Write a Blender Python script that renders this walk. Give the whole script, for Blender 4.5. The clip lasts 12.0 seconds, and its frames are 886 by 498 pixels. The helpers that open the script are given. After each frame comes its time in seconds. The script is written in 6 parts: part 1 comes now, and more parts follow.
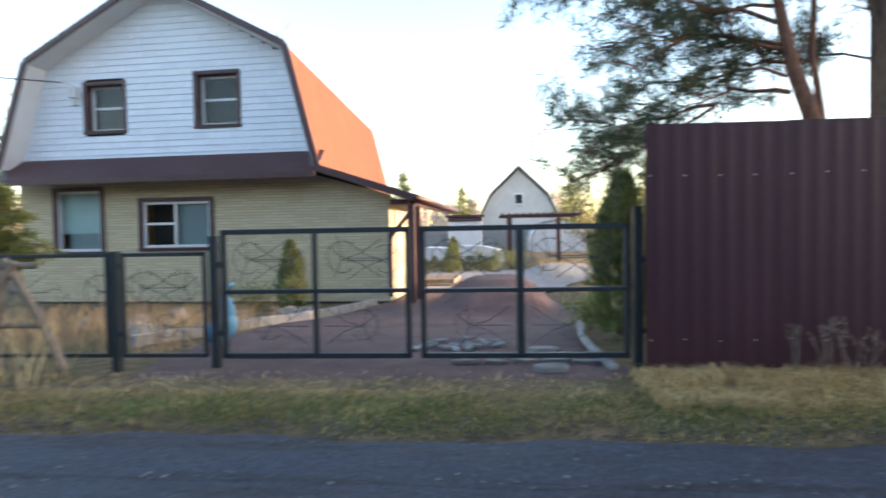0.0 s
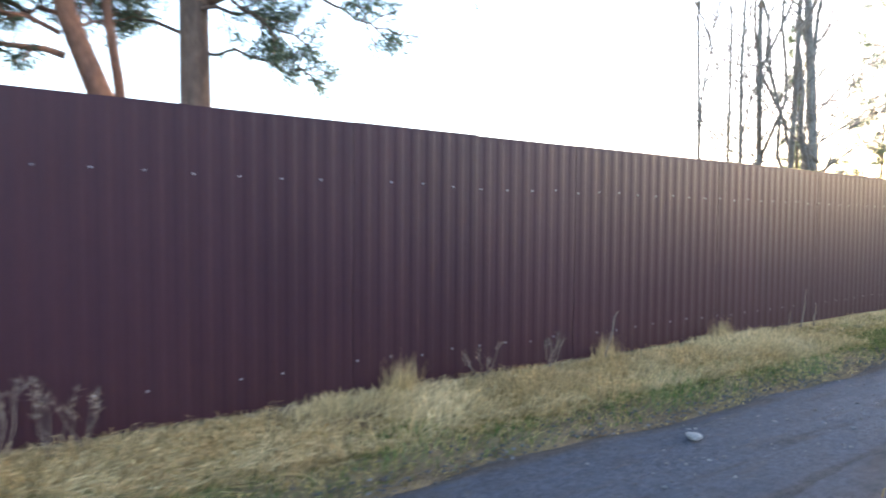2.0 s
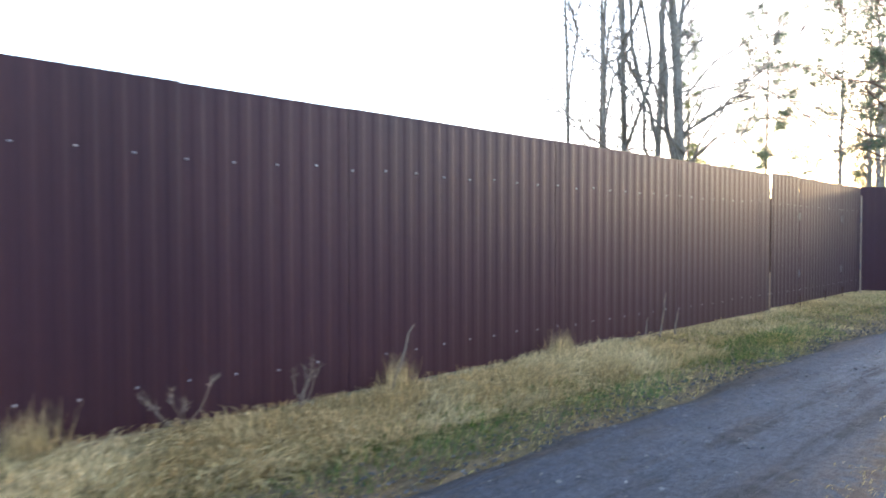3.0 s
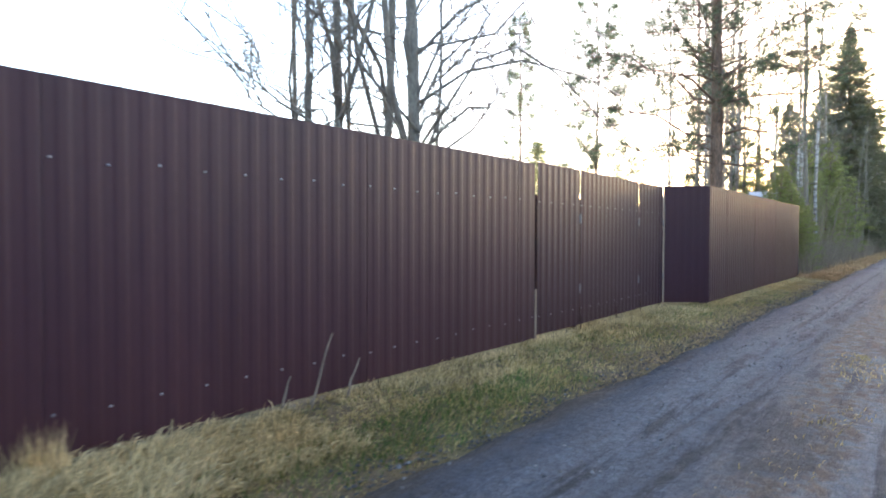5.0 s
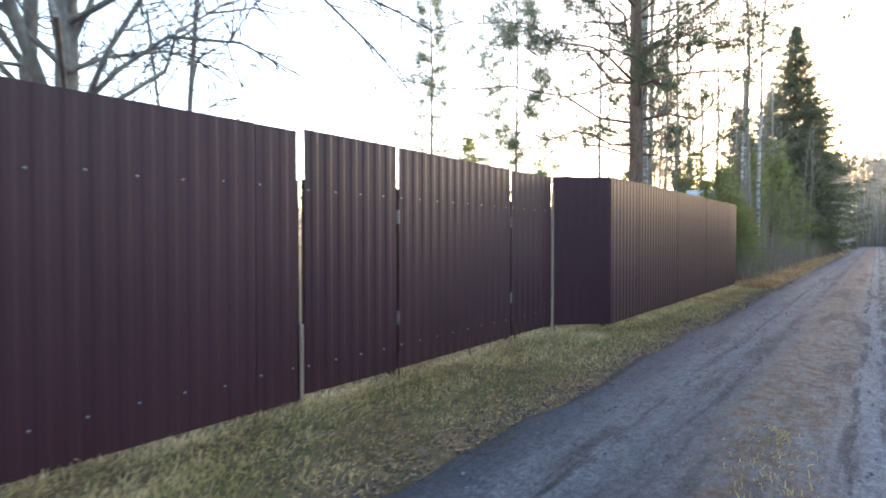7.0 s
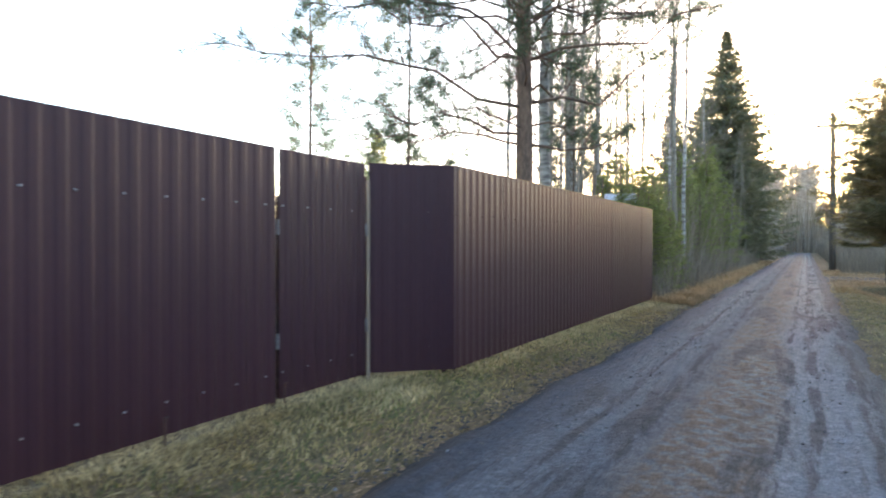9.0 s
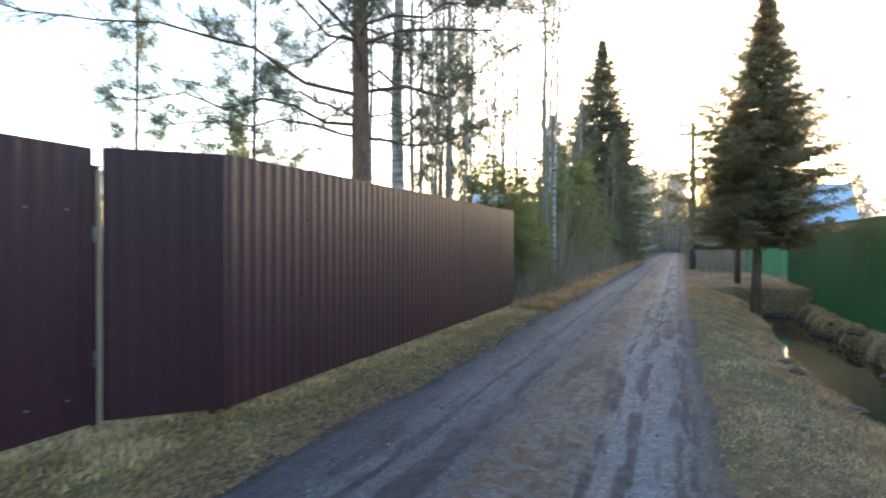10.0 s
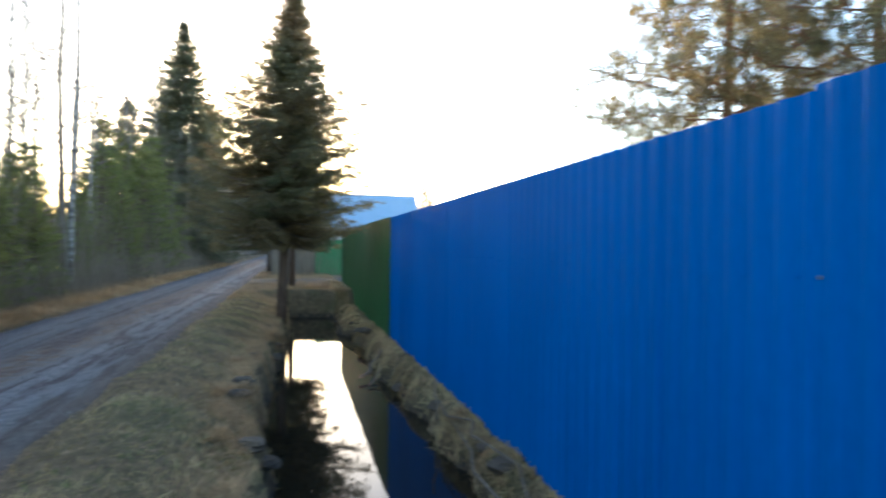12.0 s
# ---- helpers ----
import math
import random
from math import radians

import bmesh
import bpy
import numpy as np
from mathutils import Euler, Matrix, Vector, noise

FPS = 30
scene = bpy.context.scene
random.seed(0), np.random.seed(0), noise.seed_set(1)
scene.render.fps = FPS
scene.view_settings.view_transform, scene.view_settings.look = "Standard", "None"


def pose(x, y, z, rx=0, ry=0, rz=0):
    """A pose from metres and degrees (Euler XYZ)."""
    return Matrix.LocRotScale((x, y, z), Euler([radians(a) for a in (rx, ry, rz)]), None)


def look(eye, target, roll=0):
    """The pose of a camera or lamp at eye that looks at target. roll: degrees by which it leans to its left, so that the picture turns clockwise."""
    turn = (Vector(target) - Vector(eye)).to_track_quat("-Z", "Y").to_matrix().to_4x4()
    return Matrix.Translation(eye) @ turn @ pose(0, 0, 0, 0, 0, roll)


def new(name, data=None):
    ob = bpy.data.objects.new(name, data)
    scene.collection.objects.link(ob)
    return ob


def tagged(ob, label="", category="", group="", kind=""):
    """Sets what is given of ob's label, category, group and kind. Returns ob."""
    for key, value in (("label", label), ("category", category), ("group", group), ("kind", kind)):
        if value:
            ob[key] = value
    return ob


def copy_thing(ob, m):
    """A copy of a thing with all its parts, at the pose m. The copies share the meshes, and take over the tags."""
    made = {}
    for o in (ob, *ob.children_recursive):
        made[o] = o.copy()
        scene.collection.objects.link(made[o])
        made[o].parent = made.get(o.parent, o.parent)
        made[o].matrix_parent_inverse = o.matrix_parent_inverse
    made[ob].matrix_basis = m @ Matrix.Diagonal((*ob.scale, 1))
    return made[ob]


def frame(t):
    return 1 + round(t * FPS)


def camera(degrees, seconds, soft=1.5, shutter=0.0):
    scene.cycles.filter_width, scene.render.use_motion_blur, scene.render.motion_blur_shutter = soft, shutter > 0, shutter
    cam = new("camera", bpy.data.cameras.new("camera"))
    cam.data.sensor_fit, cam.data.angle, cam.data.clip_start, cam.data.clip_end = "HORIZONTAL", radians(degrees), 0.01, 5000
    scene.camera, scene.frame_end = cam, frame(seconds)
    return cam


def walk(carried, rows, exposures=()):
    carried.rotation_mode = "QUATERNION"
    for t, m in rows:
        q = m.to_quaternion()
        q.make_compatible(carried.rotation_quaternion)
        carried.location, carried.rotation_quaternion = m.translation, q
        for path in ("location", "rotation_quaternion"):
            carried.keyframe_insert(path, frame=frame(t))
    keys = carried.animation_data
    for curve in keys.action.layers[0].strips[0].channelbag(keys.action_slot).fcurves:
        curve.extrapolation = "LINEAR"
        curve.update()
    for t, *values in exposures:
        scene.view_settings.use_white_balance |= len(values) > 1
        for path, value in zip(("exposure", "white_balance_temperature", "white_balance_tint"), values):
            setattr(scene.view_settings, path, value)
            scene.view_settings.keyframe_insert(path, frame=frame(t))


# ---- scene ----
# ---- camera and walk ----
cam = camera(74.8, 12.0, soft=1.8, shutter=0.35)
ROWS = [
    (0.0, 11.256, 0.645, 1.215, 4.11, -1.79, 1.01),
    (0.5, 11.971, 0.946, 1.270, -7.26, -1.70, 0.69),
    (1.0, 12.678, 1.160, 1.291, -17.40, -1.77, 0.28),
    (1.5, 13.445, 1.365, 1.268, -26.51, -1.38, 0.46),
    (2.0, 14.205, 1.548, 1.316, -31.76, -2.43, -0.35),
    (2.5, 15.164, 1.783, 1.227, -36.20, -1.89, -0.05),
    (3.0, 16.035, 1.888, 1.157, -38.78, -1.31, 0.08),
    (3.5, 16.929, 2.013, 1.170, -42.31, -1.09, 0.33),
    (5.5, 20.094, 2.051, 1.258, -50.68, -1.28, -0.25),
    (6.0, 20.860, 2.120, 1.276, -51.17, -1.03, -0.10),
    (6.5, 21.555, 2.053, 1.257, -52.27, -0.96, 0.11),
    (8.5, 24.398, 2.178, 1.296, -55.60, -1.04, -0.37),
    (9.0, 25.087, 2.050, 1.318, -57.94, -0.50, -0.06),
    (9.5, 25.750, 1.897, 1.350, -62.06, -0.73, -0.25),
    (10.0, 26.406, 1.678, 1.393, -67.99, -0.55, -0.14),
    (10.5, 27.050, 1.387, 1.425, -73.76, -0.79, -0.56),
    (11.0, 27.535, 0.986, 1.454, -80.41, -0.67, -0.49),
    (11.5, 28.169, 0.285, 1.380, -91.18, -0.55, -0.32),
    (12.0, 28.327, -0.294, 1.344, -104.51, -0.02, -0.67),
]
walk(cam, [(t, pose(x, y, z, 90 + pitch, roll, yaw)) for t, x, y, z, yaw, pitch, roll in ROWS],
     exposures=[(0, 2.75, 6200, 19), (1, 3, 6150, 20), (1.5, 3.4, 6100, 21), (2, 3.6, 6100, 21), (3.5, 3.47, 6100, 20), (5.5, 3.2, 6150, 20), (9, 3.06, 6150, 17), (12, 2.62, 5750, 12)])

# ---- world, sun ----
SUN_EL, SUN_AZ = 6.4, 3.4          # degrees above the horizon, and from the road's line towards the left
world = bpy.data.worlds.new("evening_sky")
scene.world = world
world.use_nodes = True
wn, wl = world.node_tree.nodes, world.node_tree.links
sky = wn.new("ShaderNodeTexSky")
sky.sky_type = "NISHITA"
sky.sun_disc = False
sky.sun_elevation = radians(SUN_EL)
sky.sun_rotation = radians(90 - SUN_AZ)
sky.air_density, sky.dust_density, sky.ozone_density = 1.0, 1.2, 1.2
wl.new(sky.outputs["Color"], wn["Background"].inputs["Color"])
wn["Background"].inputs["Strength"].default_value = 0.15
sun = new("sun", bpy.data.lights.new("sun", "SUN"))
sun.data.energy, sun.data.angle, sun.data.color = 2.0, radians(0.6), (1.0, 0.72, 0.46)
sun_way = Vector((math.cos(radians(SUN_EL)) * math.cos(radians(SUN_AZ)),
                  math.cos(radians(SUN_EL)) * math.sin(radians(SUN_AZ)), math.sin(radians(SUN_EL))))
sun.matrix_world = look(sun_way * 100, (0, 0, 0))


# ---- materials ----
def mat(name, c1, c2=None, scale=4.0, rough=0.6, metal=0.0, bump=0.0, bscale=60.0, spec=0.5, stretch=(1, 1, 1),
        rnd=0.0, island=0.0, fine=0.25, rough2=None, trans=0.0, through_light=0.0):
    """Two tones mixed by a coarse and a fine noise, with relief and random light and dark pieces."""
    m = bpy.data.materials.new(name)
    m.use_nodes = True
    n, l = m.node_tree.nodes, m.node_tree.links
    b = n["Principled BSDF"]
    c2 = c2 or c1
    tc, mp = n.new("ShaderNodeTexCoord"), n.new("ShaderNodeMapping")
    l.new(tc.outputs["Object"], mp.inputs["Vector"])
    mp.inputs["Scale"].default_value = stretch
    oi = n.new("ShaderNodeObjectInfo")
    off = n.new("ShaderNodeVectorMath")
    off.operation = "SCALE"
    off.inputs[0].default_value = (13.0, 7.0, 5.0)
    l.new(oi.outputs["Random"], off.inputs["Scale"])
    l.new(off.outputs["Vector"], mp.inputs["Location"])
    coarse, small = n.new("ShaderNodeTexNoise"), n.new("ShaderNodeTexNoise")
    for tex, s, d in ((coarse, scale, 5), (small, bscale, 4)):
        tex.inputs["Scale"].default_value, tex.inputs["Detail"].default_value = s, d
        l.new(mp.outputs["Vector"], tex.inputs["Vector"])
    ramp = n.new("ShaderNodeMapRange")
    ramp.inputs["From Min"].default_value, ramp.inputs["From Max"].default_value = 0.32, 0.68
    l.new(coarse.outputs["Fac"], ramp.inputs["Value"])
    mix = n.new("ShaderNodeMix")
    mix.data_type = "RGBA"
    mix.inputs["A"].default_value, mix.inputs["B"].default_value = (*c1, 1), (*c2, 1)
    l.new(ramp.outputs["Result"], mix.inputs["Factor"])
    # fine grain and piece-by-piece value
    val = n.new("ShaderNodeMapRange")
    val.inputs["From Min"].default_value, val.inputs["From Max"].default_value = 0.25, 0.75
    val.inputs["To Min"].default_value, val.inputs["To Max"].default_value = 1 - fine, 1 + fine
    l.new(small.outputs["Fac"], val.inputs["Value"])
    last = val.outputs["Result"]
    for source, amount in ((oi.outputs["Random"], rnd), (None, island)):
        if amount:
            if source is None:
                source = n.new("ShaderNodeNewGeometry").outputs["Random Per Island"]
            r = n.new("ShaderNodeMapRange")
            r.inputs["To Min"].default_value, r.inputs["To Max"].default_value = 1 - amount, 1 + amount
            l.new(source, r.inputs["Value"])
            mu = n.new("ShaderNodeMath")
            mu.operation = "MULTIPLY"
            l.new(last, mu.inputs[0])
            l.new(r.outputs["Result"], mu.inputs[1])
            last = mu.outputs["Value"]
    sc = n.new("ShaderNodeVectorMath")
    sc.operation = "SCALE"
    l.new(mix.outputs["Result"], sc.inputs[0])
    l.new(last, sc.inputs["Scale"])
    l.new(sc.outputs["Vector"], b.inputs["Base Color"])
    b.inputs["Metallic"].default_value = metal
    b.inputs["Specular IOR Level"].default_value = spec
    b.inputs["Transmission Weight"].default_value = trans
    if rough2 is None:
        b.inputs["Roughness"].default_value = rough
    else:
        rr = n.new("ShaderNodeMapRange")
        rr.inputs["To Min"].default_value, rr.inputs["To Max"].default_value = rough, rough2
        l.new(coarse.outputs["Fac"], rr.inputs["Value"])
        l.new(rr.outputs["Result"], b.inputs["Roughness"])
    if through_light:
        tr, ms = n.new("ShaderNodeBsdfTranslucent"), n.new("ShaderNodeMixShader")
        l.new(sc.outputs["Vector"], tr.inputs["Color"])
        ms.inputs[0].default_value = through_light
        l.new(b.outputs["BSDF"], ms.inputs[1])
        l.new(tr.outputs["BSDF"], ms.inputs[2])
        l.new(ms.outputs["Shader"], n["Material Output"].inputs["Surface"])
    if bump:
        bp = n.new("ShaderNodeBump")
        bp.inputs["Strength"].default_value, bp.inputs["Distance"].default_value = min(1.0, bump * 4), 0.02 * bump * 4
        l.new(small.outputs["Fac"], bp.inputs["Height"])
        l.new(bp.outputs["Normal"], b.inputs["Normal"])
    return m


M = {}
M["brown"] = mat("brown_painted_steel", (0.046, 0.0165, 0.0205), (0.056, 0.020, 0.0245), scale=1.3, rough=0.40, rough2=0.5, spec=0.36, bump=0.01, bscale=30, fine=0.06, rnd=0.06, stretch=(1, 1, 0.4))
M["blue"] = mat("blue_painted_steel", (0.001, 0.122, 0.43), (0.002, 0.142, 0.5), scale=1.2, rough=0.55, rough2=0.65, spec=0.08, bump=0.01, bscale=30, fine=0.05, rnd=0.05, stretch=(1, 1, 0.4))
M["green"] = mat("green_painted_steel", (0.022, 0.105, 0.03), (0.035, 0.15, 0.04), scale=1.2, rough=0.4, rough2=0.5, bump=0.01, bscale=30, fine=0.08, rnd=0.08, stretch=(1, 1, 0.4))
M["green2"] = mat("bright_green_painted_steel", (0.03, 0.21, 0.07), (0.04, 0.24, 0.08), scale=1.2, rough=0.45, fine=0.06, rnd=0.06)
M["screw"] = mat("zinc_screw", (0.36, 0.34, 0.34), scale=20, rough=0.35, metal=0.7, fine=0.1)
M["steel"] = mat("dull_galvanised_steel", (0.25, 0.23, 0.22), (0.16, 0.13, 0.12), scale=9, rough=0.5, metal=0.6, bump=0.05, fine=0.2)
M["rust"] = mat("rusty_painted_steel", (0.09, 0.035, 0.025), (0.05, 0.03, 0.028), scale=14, rough=0.7, metal=0.1, bump=0.1, fine=0.3)
M["wooden_post"] = mat("pale_wood", (0.36, 0.26, 0.18), (0.28, 0.20, 0.14), scale=6, rough=0.8, bump=0.1, bscale=50, stretch=(6, 6, 0.6), fine=0.2)
M["iron"] = mat("black_green_iron", (0.012, 0.019, 0.022), (0.02, 0.026, 0.028), scale=12, rough=0.45, bump=0.04, fine=0.2)
M["siding"] = mat("white_vinyl_siding", (0.72, 0.75, 0.80), (0.66, 0.70, 0.76), scale=1.5, rough=0.5, bump=0.02, fine=0.04, rnd=0.03)
M["soffit"] = mat("white_soffit", (0.70, 0.71, 0.72), (0.64, 0.65, 0.66), scale=2, rough=0.55, fine=0.05)
M["trim_brown"] = mat("dark_brown_trim", (0.058, 0.024, 0.026), (0.072, 0.03, 0.031), scale=5, rough=0.45, fine=0.12)
M["roof"] = mat("orange_brown_metal_roof", (0.26, 0.092, 0.036), (0.20, 0.07, 0.03), scale=1.2, rough=0.62, spec=0.25, bump=0.02, fine=0.14)
M["pvc"] = mat("white_window_plastic", (0.72, 0.72, 0.73), (0.66, 0.66, 0.67), scale=6, rough=0.4, fine=0.04)
M["curtain"] = mat("pale_curtain", (0.30, 0.38, 0.38), (0.24, 0.31, 0.32), scale=8, rough=0.9, stretch=(8, 8, 0.3), fine=0.1)
M["blind"] = mat("pale_roller_blind", (0.42, 0.56, 0.55), (0.36, 0.50, 0.50), scale=3, rough=0.8, fine=0.06)
# The dark of unlit interiors is put into this near-black colour.
M["unlit_dark"] = mat("unlit_room_dark", (0.02, 0.025, 0.03), (0.03, 0.03, 0.035), scale=3, rough=0.9)
M["concrete"] = mat("grey_concrete", (0.32, 0.31, 0.29), (0.22, 0.21, 0.20), scale=7, rough=0.85, bump=0.15, bscale=70, fine=0.18, rnd=0.15)
M["pale_stone"] = mat("pale_broken_slab", (0.28, 0.265, 0.25), (0.19, 0.18, 0.165), scale=9, rough=0.85, bump=0.2, bscale=50, fine=0.2, rnd=0.2)
M["rock"] = mat("garden_rock", (0.20, 0.17, 0.14), (0.30, 0.26, 0.22), scale=8, rough=0.9, bump=0.25, bscale=40, fine=0.25, rnd=0.35)
M["red_gravel"] = mat("red_granite_screenings", (0.115, 0.072, 0.066), (0.17, 0.108, 0.096), scale=3, rough=0.95, bump=0.3, bscale=90, fine=0.4)
M["pine_bark"] = mat("pine_bark", (0.20, 0.125, 0.085), (0.115, 0.075, 0.055), scale=10, rough=0.9, bump=0.25, bscale=38, stretch=(1, 1, 0.3), fine=0.35)
M["red_bark"] = mat("orange_pine_bark", (0.31, 0.14, 0.075), (0.19, 0.09, 0.055), scale=9, rough=0.88, bump=0.2, bscale=40, stretch=(1, 1, 0.35), fine=0.3)
M["grey_bark"] = mat("grey_alder_bark", (0.30, 0.265, 0.21), (0.19, 0.165, 0.135), scale=11, rough=0.9, bump=0.2, bscale=45, stretch=(1, 1, 0.4), fine=0.3)
M["birch_bark"] = mat("birch_bark", (0.55, 0.52, 0.48), (0.13, 0.115, 0.1), scale=4.5, rough=0.8, bump=0.12, bscale=30, stretch=(0.8, 0.8, 2.2), fine=0.2)
M["pine_needles"] = mat("pine_needles", (0.085, 0.12, 0.075), (0.13, 0.16, 0.095), scale=1.2, rough=0.6, island=0.4, fine=0.2, through_light=0.76)
# The low sun's gold is put into the needle colour.
M["sun_gold_needles"] = mat("sun_gold_pine_needles", (0.32, 0.25, 0.12), (0.2, 0.2, 0.1), scale=1.0, rough=0.6, island=0.4, fine=0.2, through_light=0.6)
M["spruce_needles"] = mat("spruce_needles", (0.175, 0.19, 0.12), (0.25, 0.245, 0.15), scale=0.9, rough=0.6, island=0.45, fine=0.2, through_light=0.76)
# The brown second tone puts sunlit warmth into the needle colour.
M["sun_warm_needles"] = mat("sun_warm_spruce_needles", (0.19, 0.205, 0.11), (0.36, 0.255, 0.135), scale=0.7, rough=0.6, island=0.4, fine=0.2, through_light=0.76)
M["young_needles"] = mat("young_spruce_needles", (0.21, 0.245, 0.08), (0.29, 0.3, 0.11), scale=0.9, rough=0.6, island=0.4, fine=0.2, through_light=0.76)
M["thuja"] = mat("thuja_foliage", (0.15, 0.2, 0.07), (0.24, 0.25, 0.1), scale=2.5, rough=0.65, island=0.4, fine=0.2, through_light=0.35)
M["twig"] = mat("bare_twigs", (0.25, 0.20, 0.16), (0.16, 0.13, 0.10), scale=2, rough=0.85, island=0.3)
M["brush"] = mat("grey_brushwood", (0.33, 0.26, 0.19), (0.23, 0.185, 0.135), scale=0.5, rough=0.9, island=0.3)
# Haze is put into the colour: distant trees are paler than near ones.
M["haze_pale_wood"] = mat("far_woods", (0.45, 0.41, 0.36), (0.56, 0.5, 0.43), scale=0.06, rough=0.9, island=0.35, through_light=0.6)
M["straw"] = mat("dry_straw", (0.68, 0.53, 0.28), (0.5, 0.375, 0.175), scale=1.6, rough=0.75, island=0.45, fine=0.15, through_light=0.35)
M["grass"] = mat("late_autumn_grass", (0.31, 0.245, 0.085), (0.58, 0.42, 0.19), scale=1.1, rough=0.7, island=0.45, fine=0.15, through_light=0.35)
M["green_grass"] = mat("green_grass", (0.09, 0.16, 0.035), (0.14, 0.19, 0.05), scale=1.5, rough=0.65, island=0.4, fine=0.15, through_light=0.35)
M["bank_grass"] = mat("brown_bank_grass", (0.60, 0.40, 0.21), (0.42, 0.27, 0.14), scale=1.4, rough=0.85, island=0.45, fine=0.2, through_light=0.35)
M["leaf"] = mat("fallen_leaf", (0.32, 0.2, 0.11), (0.22, 0.135, 0.075), scale=8, rough=0.8, island=0.5)
M["yellow_leaf"] = mat("yellow_green_leaves", (0.19, 0.17, 0.05), (0.12, 0.13, 0.04), scale=1.0, rough=0.7, island=0.4, through_light=0.35)
M["pebble"] = mat("road_pebble", (0.19, 0.185, 0.18), (0.10, 0.098, 0.095), scale=9, rough=0.85, island=0.5)
M["blue_plastic"] = mat("light_blue_plastic", (0.10, 0.36, 0.58), (0.14, 0.42, 0.62), scale=8, rough=0.4, fine=0.1)
M["white_film"] = mat("white_plastic_film", (0.62, 0.64, 0.66), (0.5, 0.52, 0.55), scale=3, rough=0.45, bump=0.2, bscale=8, fine=0.1)
M["grey_board"] = mat("weathered_grey_boards", (0.30, 0.29, 0.28), (0.22, 0.21, 0.20), scale=3, rough=0.85, stretch=(6, 6, 0.5), bump=0.1, fine=0.2, rnd=0.15)
M["old_wood"] = mat("weathered_stick_wood", (0.26, 0.20, 0.14), (0.17, 0.13, 0.095), scale=6, rough=0.85, bump=0.15, bscale=40, fine=0.25, rnd=0.2)
M["yellow_wall"] = mat("ochre_wall", (0.46, 0.26, 0.05), (0.40, 0.22, 0.04), scale=3, rough=0.7, fine=0.1)
M["blue_roof"] = mat("pale_blue_metal_roof", (0.28, 0.42, 0.58), (0.32, 0.46, 0.62), scale=2, rough=0.4, fine=0.08)
M["far_house"] = mat("whitewashed_far_gable", (0.60, 0.58, 0.56), (0.54, 0.52, 0.5), scale=2, rough=0.8, fine=0.06)
M["white_wall"] = mat("white_painted_board", (0.66, 0.66, 0.66), (0.58, 0.58, 0.58), scale=3, rough=0.6, fine=0.06)
M["tar"] = mat("dark_plinth", (0.035, 0.035, 0.038), (0.05, 0.05, 0.05), scale=6, rough=0.8, fine=0.2)
M["pole"] = mat("grey_wooden_pole", (0.17, 0.14, 0.115), (0.12, 0.10, 0.085), scale=6, rough=0.85, bump=0.1, stretch=(4, 4, 0.3), fine=0.2)
M["wire"] = mat("black_cable", (0.02, 0.02, 0.022), scale=9, rough=0.5)
M["black"] = mat("black_pipe_plastic", (0.018, 0.018, 0.02), (0.03, 0.028, 0.026), scale=6, rough=0.5, bump=0.05)
M["bank_soil"] = mat("wet_bank_soil", (0.06, 0.045, 0.032), (0.11, 0.082, 0.055), scale=7, rough=0.9, bump=0.3, bscale=40, fine=0.3, rnd=0.3)
M["tyre_print"] = mat("damp_rut_soil", (0.085, 0.078, 0.072), (0.06, 0.055, 0.052), scale=6, rough=0.8, bump=0.3)


def shade(name):
    m = bpy.data.materials.new(name)
    m.use_nodes = True
    return m, m.node_tree.nodes, m.node_tree.links, m.node_tree.nodes["Principled BSDF"]


def noise_node(n, l, vec, scale, detail=5, rough=0.55):
    t = n.new("ShaderNodeTexNoise")
    t.inputs["Scale"].default_value, t.inputs["Detail"].default_value, t.inputs["Roughness"].default_value = scale, detail, rough
    l.new(vec, t.inputs["Vector"])
    return t.outputs["Fac"]


def span(n, l, value, a, b, lo=0.0, hi=1.0):
    r = n.new("ShaderNodeMapRange")
    r.interpolation_type = "SMOOTHSTEP"
    for key, v in (("From Min", a), ("From Max", b), ("To Min", lo), ("To Max", hi)):
        r.inputs[key].default_value = v
    l.new(value, r.inputs["Value"])
    return r.outputs["Result"]


def blend(n, l, fac, a, b):
    m = n.new("ShaderNodeMix")
    m.data_type = "RGBA"
    for key, v in (("A", a), ("B", b)):
        if isinstance(v, tuple):
            m.inputs[key].default_value = (*v, 1)
        else:
            l.new(v, m.inputs[key])
    l.new(fac, m.inputs["Factor"])
    return m.outputs["Result"]


def calc(n, l, op, a, b):
    m = n.new("ShaderNodeMath")
    m.operation = op
    for i, v in enumerate((a, b)):
        if isinstance(v, (int, float)):
            m.inputs[i].default_value = v
        else:
            l.new(v, m.inputs[i])
    return m.outputs["Value"]


